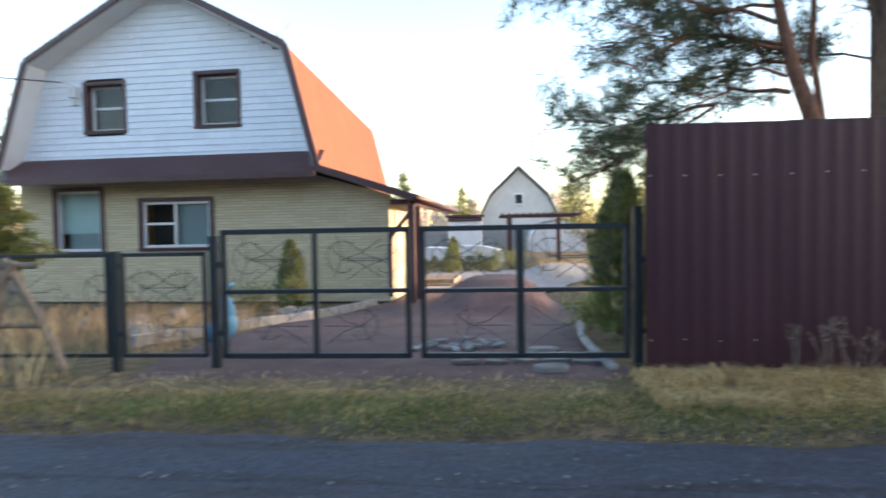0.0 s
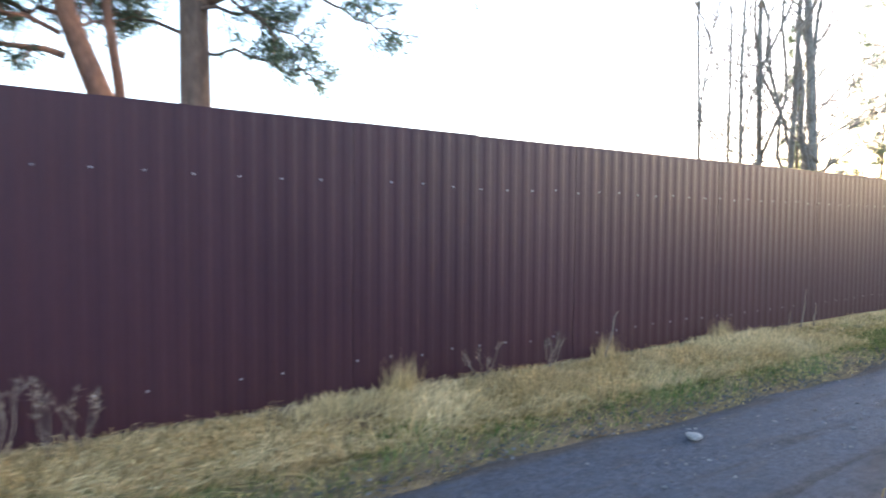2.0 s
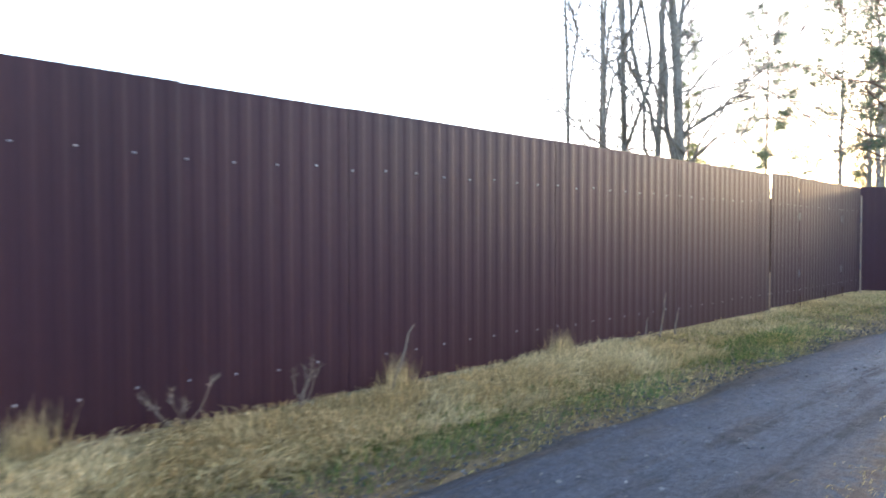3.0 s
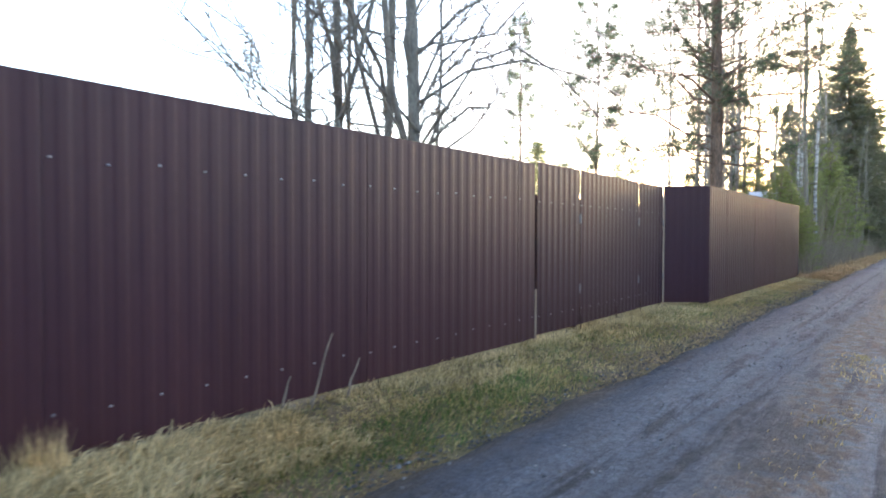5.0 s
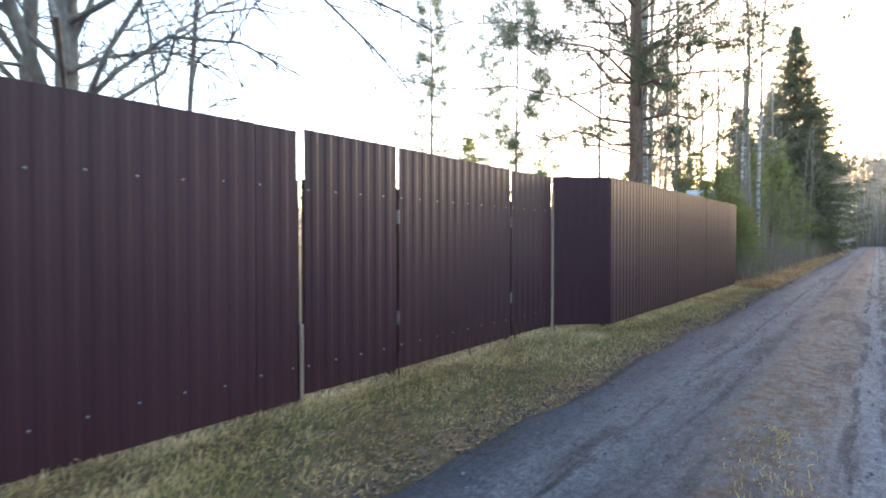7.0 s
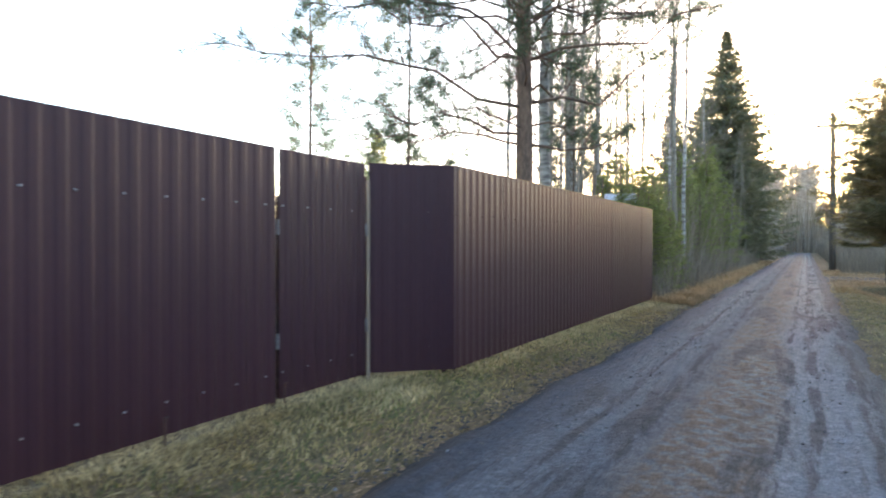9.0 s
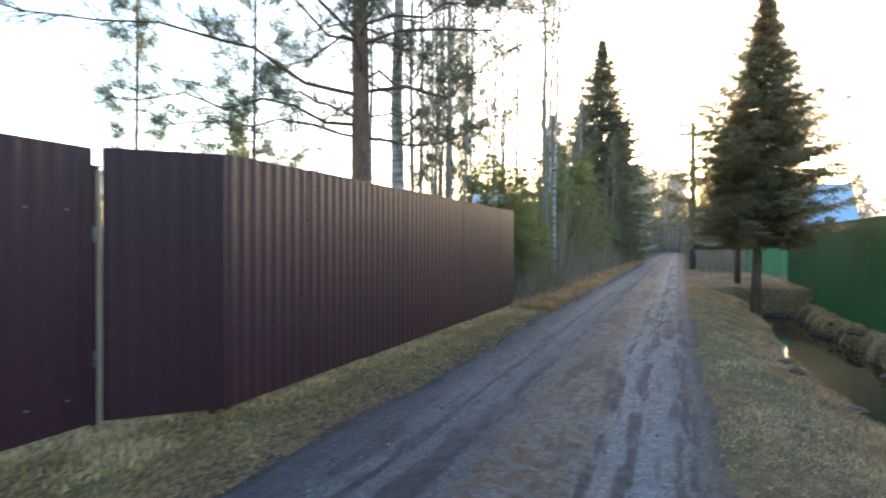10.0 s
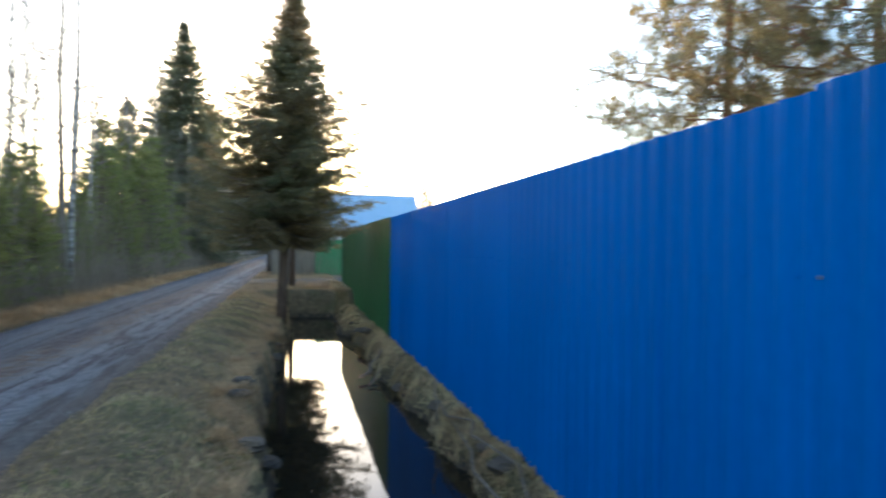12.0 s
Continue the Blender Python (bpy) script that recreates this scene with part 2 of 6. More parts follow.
def road_material():
    """Old tar-bound gravel: smooth dark lane, a brown crown of soil between the wheel tracks, and a pale dusty lane."""
    m, n, l, b = shade("worn_gravel_road")
    tc = n.new("ShaderNodeTexCoord")
    v = tc.outputs["Object"]
    sep = n.new("ShaderNodeSeparateXYZ")
    l.new(v, sep.inputs["Vector"])
    mp = n.new("ShaderNodeMapping")
    mp.inputs["Scale"].default_value = (0.13, 1.0, 1.0)
    l.new(v, mp.inputs["Vector"])
    long = noise_node(n, l, mp.outputs["Vector"], 2.4, 7, 0.65)
    streak = noise_node(n, l, mp.outputs["Vector"], 11, 5, 0.6)
    patch = noise_node(n, l, v, 0.7, 5)
    grain = noise_node(n, l, v, 55, 5, 0.7)
    mid = noise_node(n, l, v, 9, 6, 0.65)
    clod = noise_node(n, l, v, 26, 6, 0.7)
    y = calc(n, l, "ADD", sep.outputs["Y"], calc(n, l, "MULTIPLY", calc(n, l, "SUBTRACT", long, 0.5), 0.9))
    yy = calc(n, l, "ADD", sep.outputs["Y"], calc(n, l, "MULTIPLY", calc(n, l, "SUBTRACT", long, 0.5), 0.28))
    dust = span(n, l, sep.outputs["X"], 15.5, 25.0)
    dark = blend(n, l, span(n, l, mid, 0.3, 0.7), (0.031, 0.037, 0.050), (0.066, 0.075, 0.094))
    pale = blend(n, l, span(n, l, mid, 0.3, 0.68), (0.082, 0.090, 0.104), (0.180, 0.190, 0.208))
    worn = calc(n, l, "MULTIPLY", span(n, l, y, 3.35, 2.3), calc(n, l, "ADD", 0.2, calc(n, l, "MULTIPLY", dust, 0.8)))
    c = blend(n, l, worn, dark, pale)
    far_lane = calc(n, l, "MULTIPLY", calc(n, l, "MULTIPLY", span(n, l, yy, 2.95, 3.3), span(n, l, yy, 3.85, 3.5)), calc(n, l, "MULTIPLY", dust, 0.55))
    c = blend(n, l, far_lane, c, pale)
    brown = calc(n, l, "MULTIPLY", calc(n, l, "MULTIPLY", span(n, l, y, 2.1, 2.4), span(n, l, y, 3.0, 2.7)), span(n, l, mid, 0.36, 0.56))
    c = blend(n, l, calc(n, l, "MULTIPLY", brown, 0.95), c, (0.105, 0.072, 0.048))
    damp = calc(n, l, "MULTIPLY", span(n, l, long, 0.52, 0.60), span(n, l, patch, 0.36, 0.52))
    c = blend(n, l, calc(n, l, "MULTIPLY", damp, 0.85), c, (0.040, 0.038, 0.041))
    for at, wide in ((1.62, 0.10), (1.98, 0.09), (2.2, 0.05), (3.02, 0.08), (3.4, 0.05)):
        line = calc(n, l, "MULTIPLY", calc(n, l, "MULTIPLY", span(n, l, yy, at - wide, at - wide * 0.3), span(n, l, yy, at + wide, at + wide * 0.3)), span(n, l, streak, 0.42, 0.54))
        c = blend(n, l, calc(n, l, "MULTIPLY", line, 0.9), c, (0.032, 0.031, 0.034))
    c = blend(n, l, calc(n, l, "MULTIPLY", span(n, l, streak, 0.54, 0.66), 0.55), c, (0.055, 0.052, 0.052))
    edge = calc(n, l, "MAXIMUM", span(n, l, y, 3.85, 4.2), span(n, l, y, 1.75, 1.4))
    c = blend(n, l, calc(n, l, "MULTIPLY", edge, 0.9), c, (0.060, 0.048, 0.038))
    sc = n.new("ShaderNodeVectorMath")
    sc.operation = "SCALE"
    l.new(c, sc.inputs[0])
    l.new(calc(n, l, "MULTIPLY", span(n, l, grain, 0.25, 0.75, 0.62, 1.38), span(n, l, clod, 0.3, 0.66, 0.68, 1.22)), sc.inputs["Scale"])
    l.new(sc.outputs["Vector"], b.inputs["Base Color"])
    l.new(span(n, l, mid, 0.3, 0.7, 0.62, 0.9), b.inputs["Roughness"])
    b.inputs["Specular IOR Level"].default_value = 0.35
    bp = n.new("ShaderNodeBump")
    bp.inputs["Strength"].default_value, bp.inputs["Distance"].default_value = 0.9, 0.035
    l.new(calc(n, l, "ADD", calc(n, l, "MULTIPLY", grain, 0.4), calc(n, l, "ADD", mid, calc(n, l, "MULTIPLY", streak, 0.9))), bp.inputs["Height"])
    l.new(bp.outputs["Normal"], b.inputs["Normal"])
    return m


def ground_material():
    """Matted turf and bare soil; darker wet mud low in the ditch."""
    m, n, l, b = shade("turf_and_soil")
    tc = n.new("ShaderNodeTexCoord")
    v = tc.outputs["Object"]
    sep = n.new("ShaderNodeSeparateXYZ")
    l.new(v, sep.inputs["Vector"])
    big, mid, fine = noise_node(n, l, v, 0.8, 5), noise_node(n, l, v, 7, 6, 0.65), noise_node(n, l, v, 60, 5, 0.7)
    c = blend(n, l, span(n, l, mid, 0.35, 0.68), (0.125, 0.088, 0.050), (0.23, 0.160, 0.088))
    c = blend(n, l, calc(n, l, "MULTIPLY", span(n, l, big, 0.45, 0.62), 0.45), c, (0.085, 0.095, 0.036))
    c = blend(n, l, span(n, l, sep.outputs["Z"], -0.58, -0.78), c, blend(n, l, span(n, l, mid, 0.35, 0.65), (0.045, 0.034, 0.024), (0.105, 0.078, 0.052)))
    sc = n.new("ShaderNodeVectorMath")
    sc.operation = "SCALE"
    l.new(c, sc.inputs[0])
    l.new(span(n, l, fine, 0.25, 0.75, 0.6, 1.4), sc.inputs["Scale"])
    l.new(sc.outputs["Vector"], b.inputs["Base Color"])
    b.inputs["Roughness"].default_value = 0.92
    b.inputs["Specular IOR Level"].default_value = 0.25
    bp = n.new("ShaderNodeBump")
    bp.inputs["Strength"].default_value, bp.inputs["Distance"].default_value = 0.9, 0.04
    l.new(calc(n, l, "ADD", calc(n, l, "MULTIPLY", fine, 0.5), mid), bp.inputs["Height"])
    l.new(bp.outputs["Normal"], b.inputs["Normal"])
    return m


def stone_siding_material():
    """Cream wall panels moulded as thin courses of split stone."""
    m, n, l, b = shade("cream_split_stone_panels")
    tc, mp = n.new("ShaderNodeTexCoord"), n.new("ShaderNodeMapping")
    mp.inputs["Rotation"].default_value = (radians(90), 0, 0)
    l.new(tc.outputs["Object"], mp.inputs["Vector"])
    br = n.new("ShaderNodeTexBrick")
    br.inputs["Scale"].default_value = 1.0
    br.inputs["Brick Width"].default_value, br.inputs["Row Height"].default_value = 0.34, 0.058
    br.inputs["Mortar Size"].default_value, br.inputs["Mortar Smooth"].default_value = 0.006, 0.4
    br.inputs["Color1"].default_value, br.inputs["Color2"].default_value = (0.60, 0.52, 0.35, 1), (0.50, 0.42, 0.27, 1)
    br.inputs["Mortar"].default_value = (0.37, 0.31, 0.20, 1)
    l.new(mp.outputs["Vector"], br.inputs["Vector"])
    no = noise_node(n, l, tc.outputs["Object"], 26, 5, 0.65)
    sc = n.new("ShaderNodeVectorMath")
    sc.operation = "SCALE"
    l.new(br.outputs["Color"], sc.inputs[0])
    l.new(span(n, l, no, 0.25, 0.75, 0.88, 1.12), sc.inputs["Scale"])
    l.new(sc.outputs["Vector"], b.inputs["Base Color"])
    b.inputs["Roughness"].default_value = 0.7
    bp = n.new("ShaderNodeBump")
    bp.inputs["Strength"].default_value, bp.inputs["Distance"].default_value = 0.8, 0.012
    l.new(calc(n, l, "SUBTRACT", calc(n, l, "MULTIPLY", no, 0.7), br.outputs["Fac"]), bp.inputs["Height"])
    l.new(bp.outputs["Normal"], b.inputs["Normal"])
    return m


def glass_material():
    m, n, l, b = shade("window_glass")
    b.inputs["Base Color"].default_value = (0.9, 0.95, 0.95, 1)
    b.inputs["Roughness"].default_value = 0.02
    b.inputs["Transmission Weight"].default_value = 1.0
    b.inputs["IOR"].default_value = 1.28
    return m


def water_material():
    """Still, peaty ditch water with the faintest ripple."""
    m, n, l, b = shade("dark_ditch_water")
    b.inputs["Base Color"].default_value = (0.012, 0.011, 0.008, 1)
    b.inputs["Roughness"].default_value = 0.015
    b.inputs["IOR"].default_value = 1.33
    b.inputs["Specular IOR Level"].default_value = 0.9
    tc, mp = n.new("ShaderNodeTexCoord"), n.new("ShaderNodeMapping")
    mp.inputs["Scale"].default_value = (0.6, 1.6, 1.0)
    l.new(tc.outputs["Object"], mp.inputs["Vector"])
    bp = n.new("ShaderNodeBump")
    bp.inputs["Strength"].default_value, bp.inputs["Distance"].default_value = 0.05, 0.01
    l.new(noise_node(n, l, mp.outputs["Vector"], 9, 3), bp.inputs["Height"])
    l.new(bp.outputs["Normal"], b.inputs["Normal"])
    return m


M["road"], M["ground"], M["stone_siding"], M["glass"], M["water"] = road_material(), ground_material(), stone_siding_material(), glass_material(), water_material()


# ---- mesh helpers ----
def mesh_object(name, verts, faces, material, parent=None, label="", smooth=False, matrix=None):
    me = bpy.data.meshes.new(name)
    me.from_pydata([tuple(v) for v in verts] if not isinstance(verts, np.ndarray) else verts.tolist(), [], faces if not isinstance(faces, np.ndarray) else faces.tolist())
    me.materials.append(M[material])
    if smooth:
        me.polygons.foreach_set("use_smooth", [True] * len(me.polygons))
    me.update()
    ob = new(name, me)
    if parent:
        ob.parent = parent
    if matrix is not None:
        ob.matrix_basis = matrix
    if label:
        ob["label"] = label
    return ob


BOXES = {}


def box_mesh(sx, sy, sz, bevel):
    key = (round(sx, 4), round(sy, 4), round(sz, 4), bevel)
    if key not in BOXES:
        bm = bmesh.new()
        bmesh.ops.create_cube(bm, size=1.0)
        bmesh.ops.scale(bm, vec=(sx, sy, sz), verts=bm.verts)
        if bevel:
            bmesh.ops.bevel(bm, geom=list(bm.edges), offset=min(bevel, 0.3 * min(sx, sy, sz)), segments=1, affect="EDGES")
        bm.verts.ensure_lookup_table()
        bm.verts.index_update()
        BOXES[key] = ([v.co.copy() for v in bm.verts], [[v.index for v in f.verts] for f in bm.faces])
        bm.free()
    return BOXES[key]


class Geo:
    """Collects solid pieces for one mesh."""

    def __init__(self):
        self.v, self.f = [], []

    def add(self, verts, faces):
        o = len(self.v)
        self.v += [tuple(v) for v in verts]
        self.f += [[i + o for i in f] for f in faces]
        return self

    def box(self, c, s, rot=(0, 0, 0), bevel=0.006):
        verts, faces = box_mesh(*s, bevel)
        m = pose(*c, *rot)
        return self.add([m @ v for v in verts], faces)

    def bar(self, a, b, w, h=None, bevel=0.004):
        """A square bar from a to b."""
        a, b = Vector(a), Vector(b)
        d = b - a
        verts, faces = box_mesh(w, h or w, d.length, bevel)
        m = Matrix.Translation((a + b) / 2) @ d.to_track_quat("Z", "Y").to_matrix().to_4x4()
        return self.add([m @ v for v in verts], faces)

    def tube(self, path, radii, n=6, cap=True):
        path = [Vector(p) for p in path]
        if isinstance(radii, (int, float)):
            radii = [radii] * len(path)
        verts, faces = [], []
        side = None
        for i, p in enumerate(path):
            d = (path[min(i + 1, len(path) - 1)] - path[max(i - 1, 0)]).normalized()
            if side is None:
                side = d.orthogonal().normalized()
            side = (side - d * side.dot(d)).normalized()
            up = d.cross(side)
            for k in range(n):
                a = 2 * math.pi * k / n
                verts.append(p + (side * math.cos(a) + up * math.sin(a)) * radii[i])
        for i in range(len(path) - 1):
            for k in range(n):
                faces.append([i * n + k, i * n + (k + 1) % n, (i + 1) * n + (k + 1) % n, (i + 1) * n + k])
        if cap:
            faces.append(list(range(n))[::-1])
            faces.append([(len(path) - 1) * n + k for k in range(n)])
        return self.add(verts, faces)

    def prism(self, outline, depth, m=None):
        """An outline in the xz plane, given a depth along y."""
        k = len(outline)
        verts = [Vector((x, 0, z)) for x, z in outline] + [Vector((x, depth, z)) for x, z in outline]
        faces = [list(range(k)), list(range(k, 2 * k))[::-1]] + [[i, i + k, (i + 1) % k + k, (i + 1) % k] for i in range(k)]
        if m is not None:
            verts = [m @ v for v in verts]
        return self.add(verts, faces)

    def lump(self, c, r, rng, squash=0.6, rings=5, segs=8):
        """An uneven stone."""
        verts, faces = [(c[0], c[1], c[2] + r * squash)], []
        ph = rng.uniform(0, 100)
        for i in range(1, rings):
            th = math.pi * i / rings
            for k in range(segs):
                a = 2 * math.pi * k / segs
                d = Vector((math.sin(th) * math.cos(a), math.sin(th) * math.sin(a), math.cos(th)))
                q = r * (1 + 0.35 * noise.noise(d * 1.6 + Vector((ph, 0, 0))))
                verts.append((c[0] + d.x * q, c[1] + d.y * q, c[2] + d.z * q * squash))
        verts.append((c[0], c[1], c[2] - r * squash))
        for k in range(segs):
            faces.append([0, 1 + k, 1 + (k + 1) % segs])
            for i in range(rings - 2):
                a, b2 = 1 + i * segs, 1 + (i + 1) * segs
                faces.append([a + k, b2 + k, b2 + (k + 1) % segs, a + (k + 1) % segs])
            a = 1 + (rings - 2) * segs
            faces.append([a + k, len(verts) - 1, a + (k + 1) % segs])
        return self.add(verts, faces)

    def obj(self, name, material, parent=None, label="", smooth=False, matrix=None):
        return mesh_object(name, self.v, self.f, material, parent, label, smooth, matrix)


def thing(name, label, category, group="", kind="", at=(0, 0, 0), turn=0):
    """An empty at a thing's base that carries its parts."""
    ob = new(name)
    ob.matrix_basis = pose(*at, 0, 0, turn)
    return tagged(ob, label, category, group, kind)


def smooth(a, b, x):
    t = np.clip((x - a) / (b - a), 0, 1)
    return t * t * (3 - 2 * t)


def wob(x, y, s, seed=0.0):
    """Cheap smooth unevenness for arrays."""
    return (np.sin(x * 1.7 * s + 1.3 + seed) * np.cos(y * 2.1 * s - 0.7 + seed) + 0.6 * np.sin(x * 3.9 * s + y * 3.1 * s + 2 * seed)
            + 0.4 * np.cos(x * 7.3 * s - y * 6.1 * s + seed)) / 2.0


# ---- the ground, one sheet to the horizon ----
WATER = -0.80


def ditch_left(x):
    """The brink of the near bank."""
    return -0.72 + 0.66 * smooth(28.3, 30.8, x) + 0.20 * smooth(31.0, 35.5, x) - 0.22 * smooth(38.5, 40.5, x) + 0.05 * np.sin(x * 1.27) + 0.04 * np.sin(x * 2.9 + 1) * np.sin(x * 0.77) + 0.03 * np.sin(x * 6.1)


def ditch_right(x):
    return -1.64 - 0.17 * smooth(36.5, 33.5, x) + 0.16 * smooth(38.0, 44.0, x) + 0.06 * np.sin(x * 1.3 + 2) + 0.05 * np.sin(x * 3.7) + 0.04 * np.sin(x * 9.1 + 1) * np.sin(x * 2.3)


def ground_z(x, y):
    x, y = np.asarray(x, float), np.asarray(y, float)
    z = 0.012 * wob(x, y, 1.0) + 0.008 * wob(x, y, 3.1, 2.0)
    z = z + 0.03 * smooth(4.2, 5.2, y) * smooth(6.2, 5.6, y) * (1 - 0.9 * smooth(12.8, 12.2, x))   # verge swells towards the fence
    z = z - 0.05 * smooth(1.1, 1.5, y) * smooth(4.4, 4.0, y)                                       # bed under the road
    yard = smooth(6.0, 11.0, y)
    z = z - 0.20 * yard - 0.10 * smooth(12.0, 18.0, y)
    z = z + 0.25 * smooth(6.0, 7.0, y) * smooth(12.6, 13.4, x)
    inside = smooth(47.2, 46.2, x) * smooth(-60, -40, x)
    l, r = ditch_left(x), ditch_right(x)
    brink = 0.28 * smooth(l + 1.1, l + 0.02, y) * smooth(r - 0.4, r, y)
    depth = brink + 0.80 * smooth(l + 0.03, l - 0.26, y) * smooth(r - 0.26, r + 0.2, y)
    z = z - inside * depth * (1 + 0.05 * wob(x, y, 2.5, 5.0))
    z = z - 0.42 * smooth(-1.3, -1.72, y) * inside * (1 - smooth(-2.25, -3.2, y))
    z = z + 0.04 * wob(x, y, 3.3, 7.0) * smooth(-1.35, -1.7, y) * smooth(-2.4, -2.1, y) * inside
    z = z - 0.25 * smooth(-2.3, -4.0, y)
    return z


def axis(stretches):
    out = [stretches[0][0]]
    for a, b, step in stretches:
        k = max(1, round((b - a) / step))
        out += [a + (b - a) * i / k for i in range(1, k + 1)]
    return np.array(out)


def sheet_mesh(name, xs, ys, zf, material, smooth_on=True):
    X, Y = np.meshgrid(xs, ys, indexing="ij")
    V = np.stack([X, Y, zf(X, Y)], -1).reshape(-1, 3)
    nx, ny = len(xs), len(ys)
    i, j = np.meshgrid(np.arange(nx - 1), np.arange(ny - 1), indexing="ij")
    a = (i * ny + j).ravel()
    F = np.stack([a, a + ny, a + ny + 1, a + 1], -1)
    return mesh_object(name, V, F, material, smooth=smooth_on)


gx = axis([(-1500, -300, 200), (-300, -40, 20), (-40, 4, 4), (4, 26, 0.25), (26, 48, 0.12), (48, 70, 0.5), (70, 160, 5), (160, 300, 20), (300, 1500, 200)])
gy = axis([(-1500, -300, 200), (-300, -40, 20), (-40, -6, 4), (-6, -2.4, 0.3), (-2.4, 1.6, 0.08), (1.6, 4.0, 0.4), (4.0, 6.2, 0.11), (6.2, 14, 0.3), (14, 40, 2), (40, 300, 20), (300, 1500, 200)])
tagged(sheet_mesh("ground", gx, gy, ground_z, "ground"), "matted late-autumn turf and brown soil with a ditch", "ground", kind="structure")


def road_edges(x):
    left = 4.16 + 0.05 * np.sin(x * 0.9) + 0.04 * np.sin(x * 2.7 + 1) + 0.02 * np.sin(x * 7.1)
    right = 1.33 + 0.05 * np.sin(x * 1.1 + 2) + 0.04 * np.sin(x * 3.1) + 0.02 * np.sin(x * 8.3)
    return right, left


def road_z(x, y):
    r, l = road_edges(x)
    inner = smooth(r, r + 0.25, y) * smooth(l, l - 0.25, y)
    rut = -0.030 * np.exp(-((y - 1.95 - 0.06 * np.sin(x * 0.5)) / 0.20) ** 2) - 0.024 * np.exp(-((y - 3.35 - 0.06 * np.sin(x * 0.4 + 1)) / 0.24) ** 2)
    return -0.055 + 0.065 * inner + 0.02 * np.exp(-((y - 2.7) / 0.5) ** 2) + rut + inner * (0.010 * wob(x * 0.4, y, 2.6, 1.0) + 0.007 * wob(x * 0.5, y, 6.0, 3.0))


rx = axis([(-60, 4, 4), (4, 26, 0.12), (26, 44, 0.08), (44, 70, 0.3), (70, 180, 2)])
rows_y = np.linspace(0, 1, 56)
RXX, RT = np.meshgrid(rx, rows_y, indexing="ij")
r_edge, l_edge = road_edges(RXX)
RY = r_edge - 0.12 + (l_edge - r_edge + 0.24) * RT
RV = np.stack([RXX, RY, road_z(RXX, RY)], -1).reshape(-1, 3)
ri, rj = np.meshgrid(np.arange(len(rx) - 1), np.arange(55), indexing="ij")
ra = (ri * 56 + rj).ravel()
tagged(mesh_object("road", RV, np.stack([ra, ra + 56, ra + 57, ra + 1], -1), "road", smooth=True),
       "worn grey gravel road with wheel ruts", "road", kind="structure")

# side track that leaves the road over the culvert
sx, sy = axis([(49.6, 54.6, 0.25)]), axis([(-24, -2.4, 0.8), (-2.4, 1.5, 0.15)])
tagged(sheet_mesh("side_track", sx, sy, lambda x, y: ground_z(x, y) + 0.02 - 0.09 * (smooth(50.2, 49.6, x) + smooth(54.0, 54.6, x)) + 0.03 * np.exp(-((x - 52.1) / 0.6) ** 2), "road"),
       "grey gravel side track", "track", kind="structure")

wx, wy = axis([(-40, 26, 3), (26, 47.2, 0.5)]), axis([(-2.1, 0.3, 0.4)])
tagged(sheet_mesh("ditch_water", wx, wy, lambda x, y: 0 * x + WATER, "water"), "still black water in the roadside ditch", "water", kind="structure")


# ---- profiled steel fences ----
PITCH, RIB = 0.1375, 0.0032


def profile(width, rib):
    """Trapezoid ribs across a sheet: points (x, depth) along its width."""
    pts, x = [], 0.0
    while x < width - 1e-6:
        for dx, d in ((0.0, 0.0), (0.050, 0.0), (0.074, rib), (0.1135, rib)):
            if x + dx < width - 0.004:
                pts.append((x + dx, d))
        x += PITCH
    pts.append((width, 0.0))
    return pts


SHEETS = {}


def sheet_data(width, height, material, rib=RIB):
    """A ribbed sheet standing on its lower edge, face towards -y, 5 mm thick with its folded rim."""
    key = (round(width, 3), round(height, 3), material, rib)
    if key not in SHEETS:
        p = profile(width, rib if material == "brown" else 3.2 * RIB)
        k = len(p)
        verts = [(x, -d, z) for z in (0, height) for x, d in p] + [(x, 0.005 - d, z) for z in (0, height) for x, d in p]
        faces = []
        for i in range(k - 1):
            faces += [[i, i + 1, k + i + 1, k + i], [2 * k + i + 1, 2 * k + i, 3 * k + i, 3 * k + i + 1],
                      [i + 1, i, 2 * k + i, 2 * k + i + 1], [k + i, k + i + 1, 3 * k + i + 1, 3 * k + i]]
        faces += [[0, k, 3 * k, 2 * k], [k - 1, 3 * k - 1, 4 * k - 1, 2 * k - 1]]
        me = bpy.data.meshes.new("sheet")
        me.from_pydata(verts, [], faces)
        me.materials.append(M[material])
        SHEETS[key] = me
    return SHEETS[key]


SCREWS = {}
screw_me = bpy.data.meshes.new("screw")
_g = Geo().tube([(0, 0.002, 0), (0, -0.003, 0), (0, -0.0045, 0), (0, -0.008, 0)], [0.008, 0.008, 0.0055, 0.0045], n=8)
screw_me.from_pydata(_g.v, [], _g.f)
screw_me.materials.append(M["screw"])
SCREWS["zinc"] = screw_me
for _k in ("brown", "blue", "green"):
    SCREWS[_k] = screw_me.copy()
    SCREWS[_k].materials.clear()
    SCREWS[_k].materials.append(M[_k])


def child(name, data, parent, m):
    ob = new(name, data)
    ob.parent = parent
    ob.matrix_basis = m
    return ob


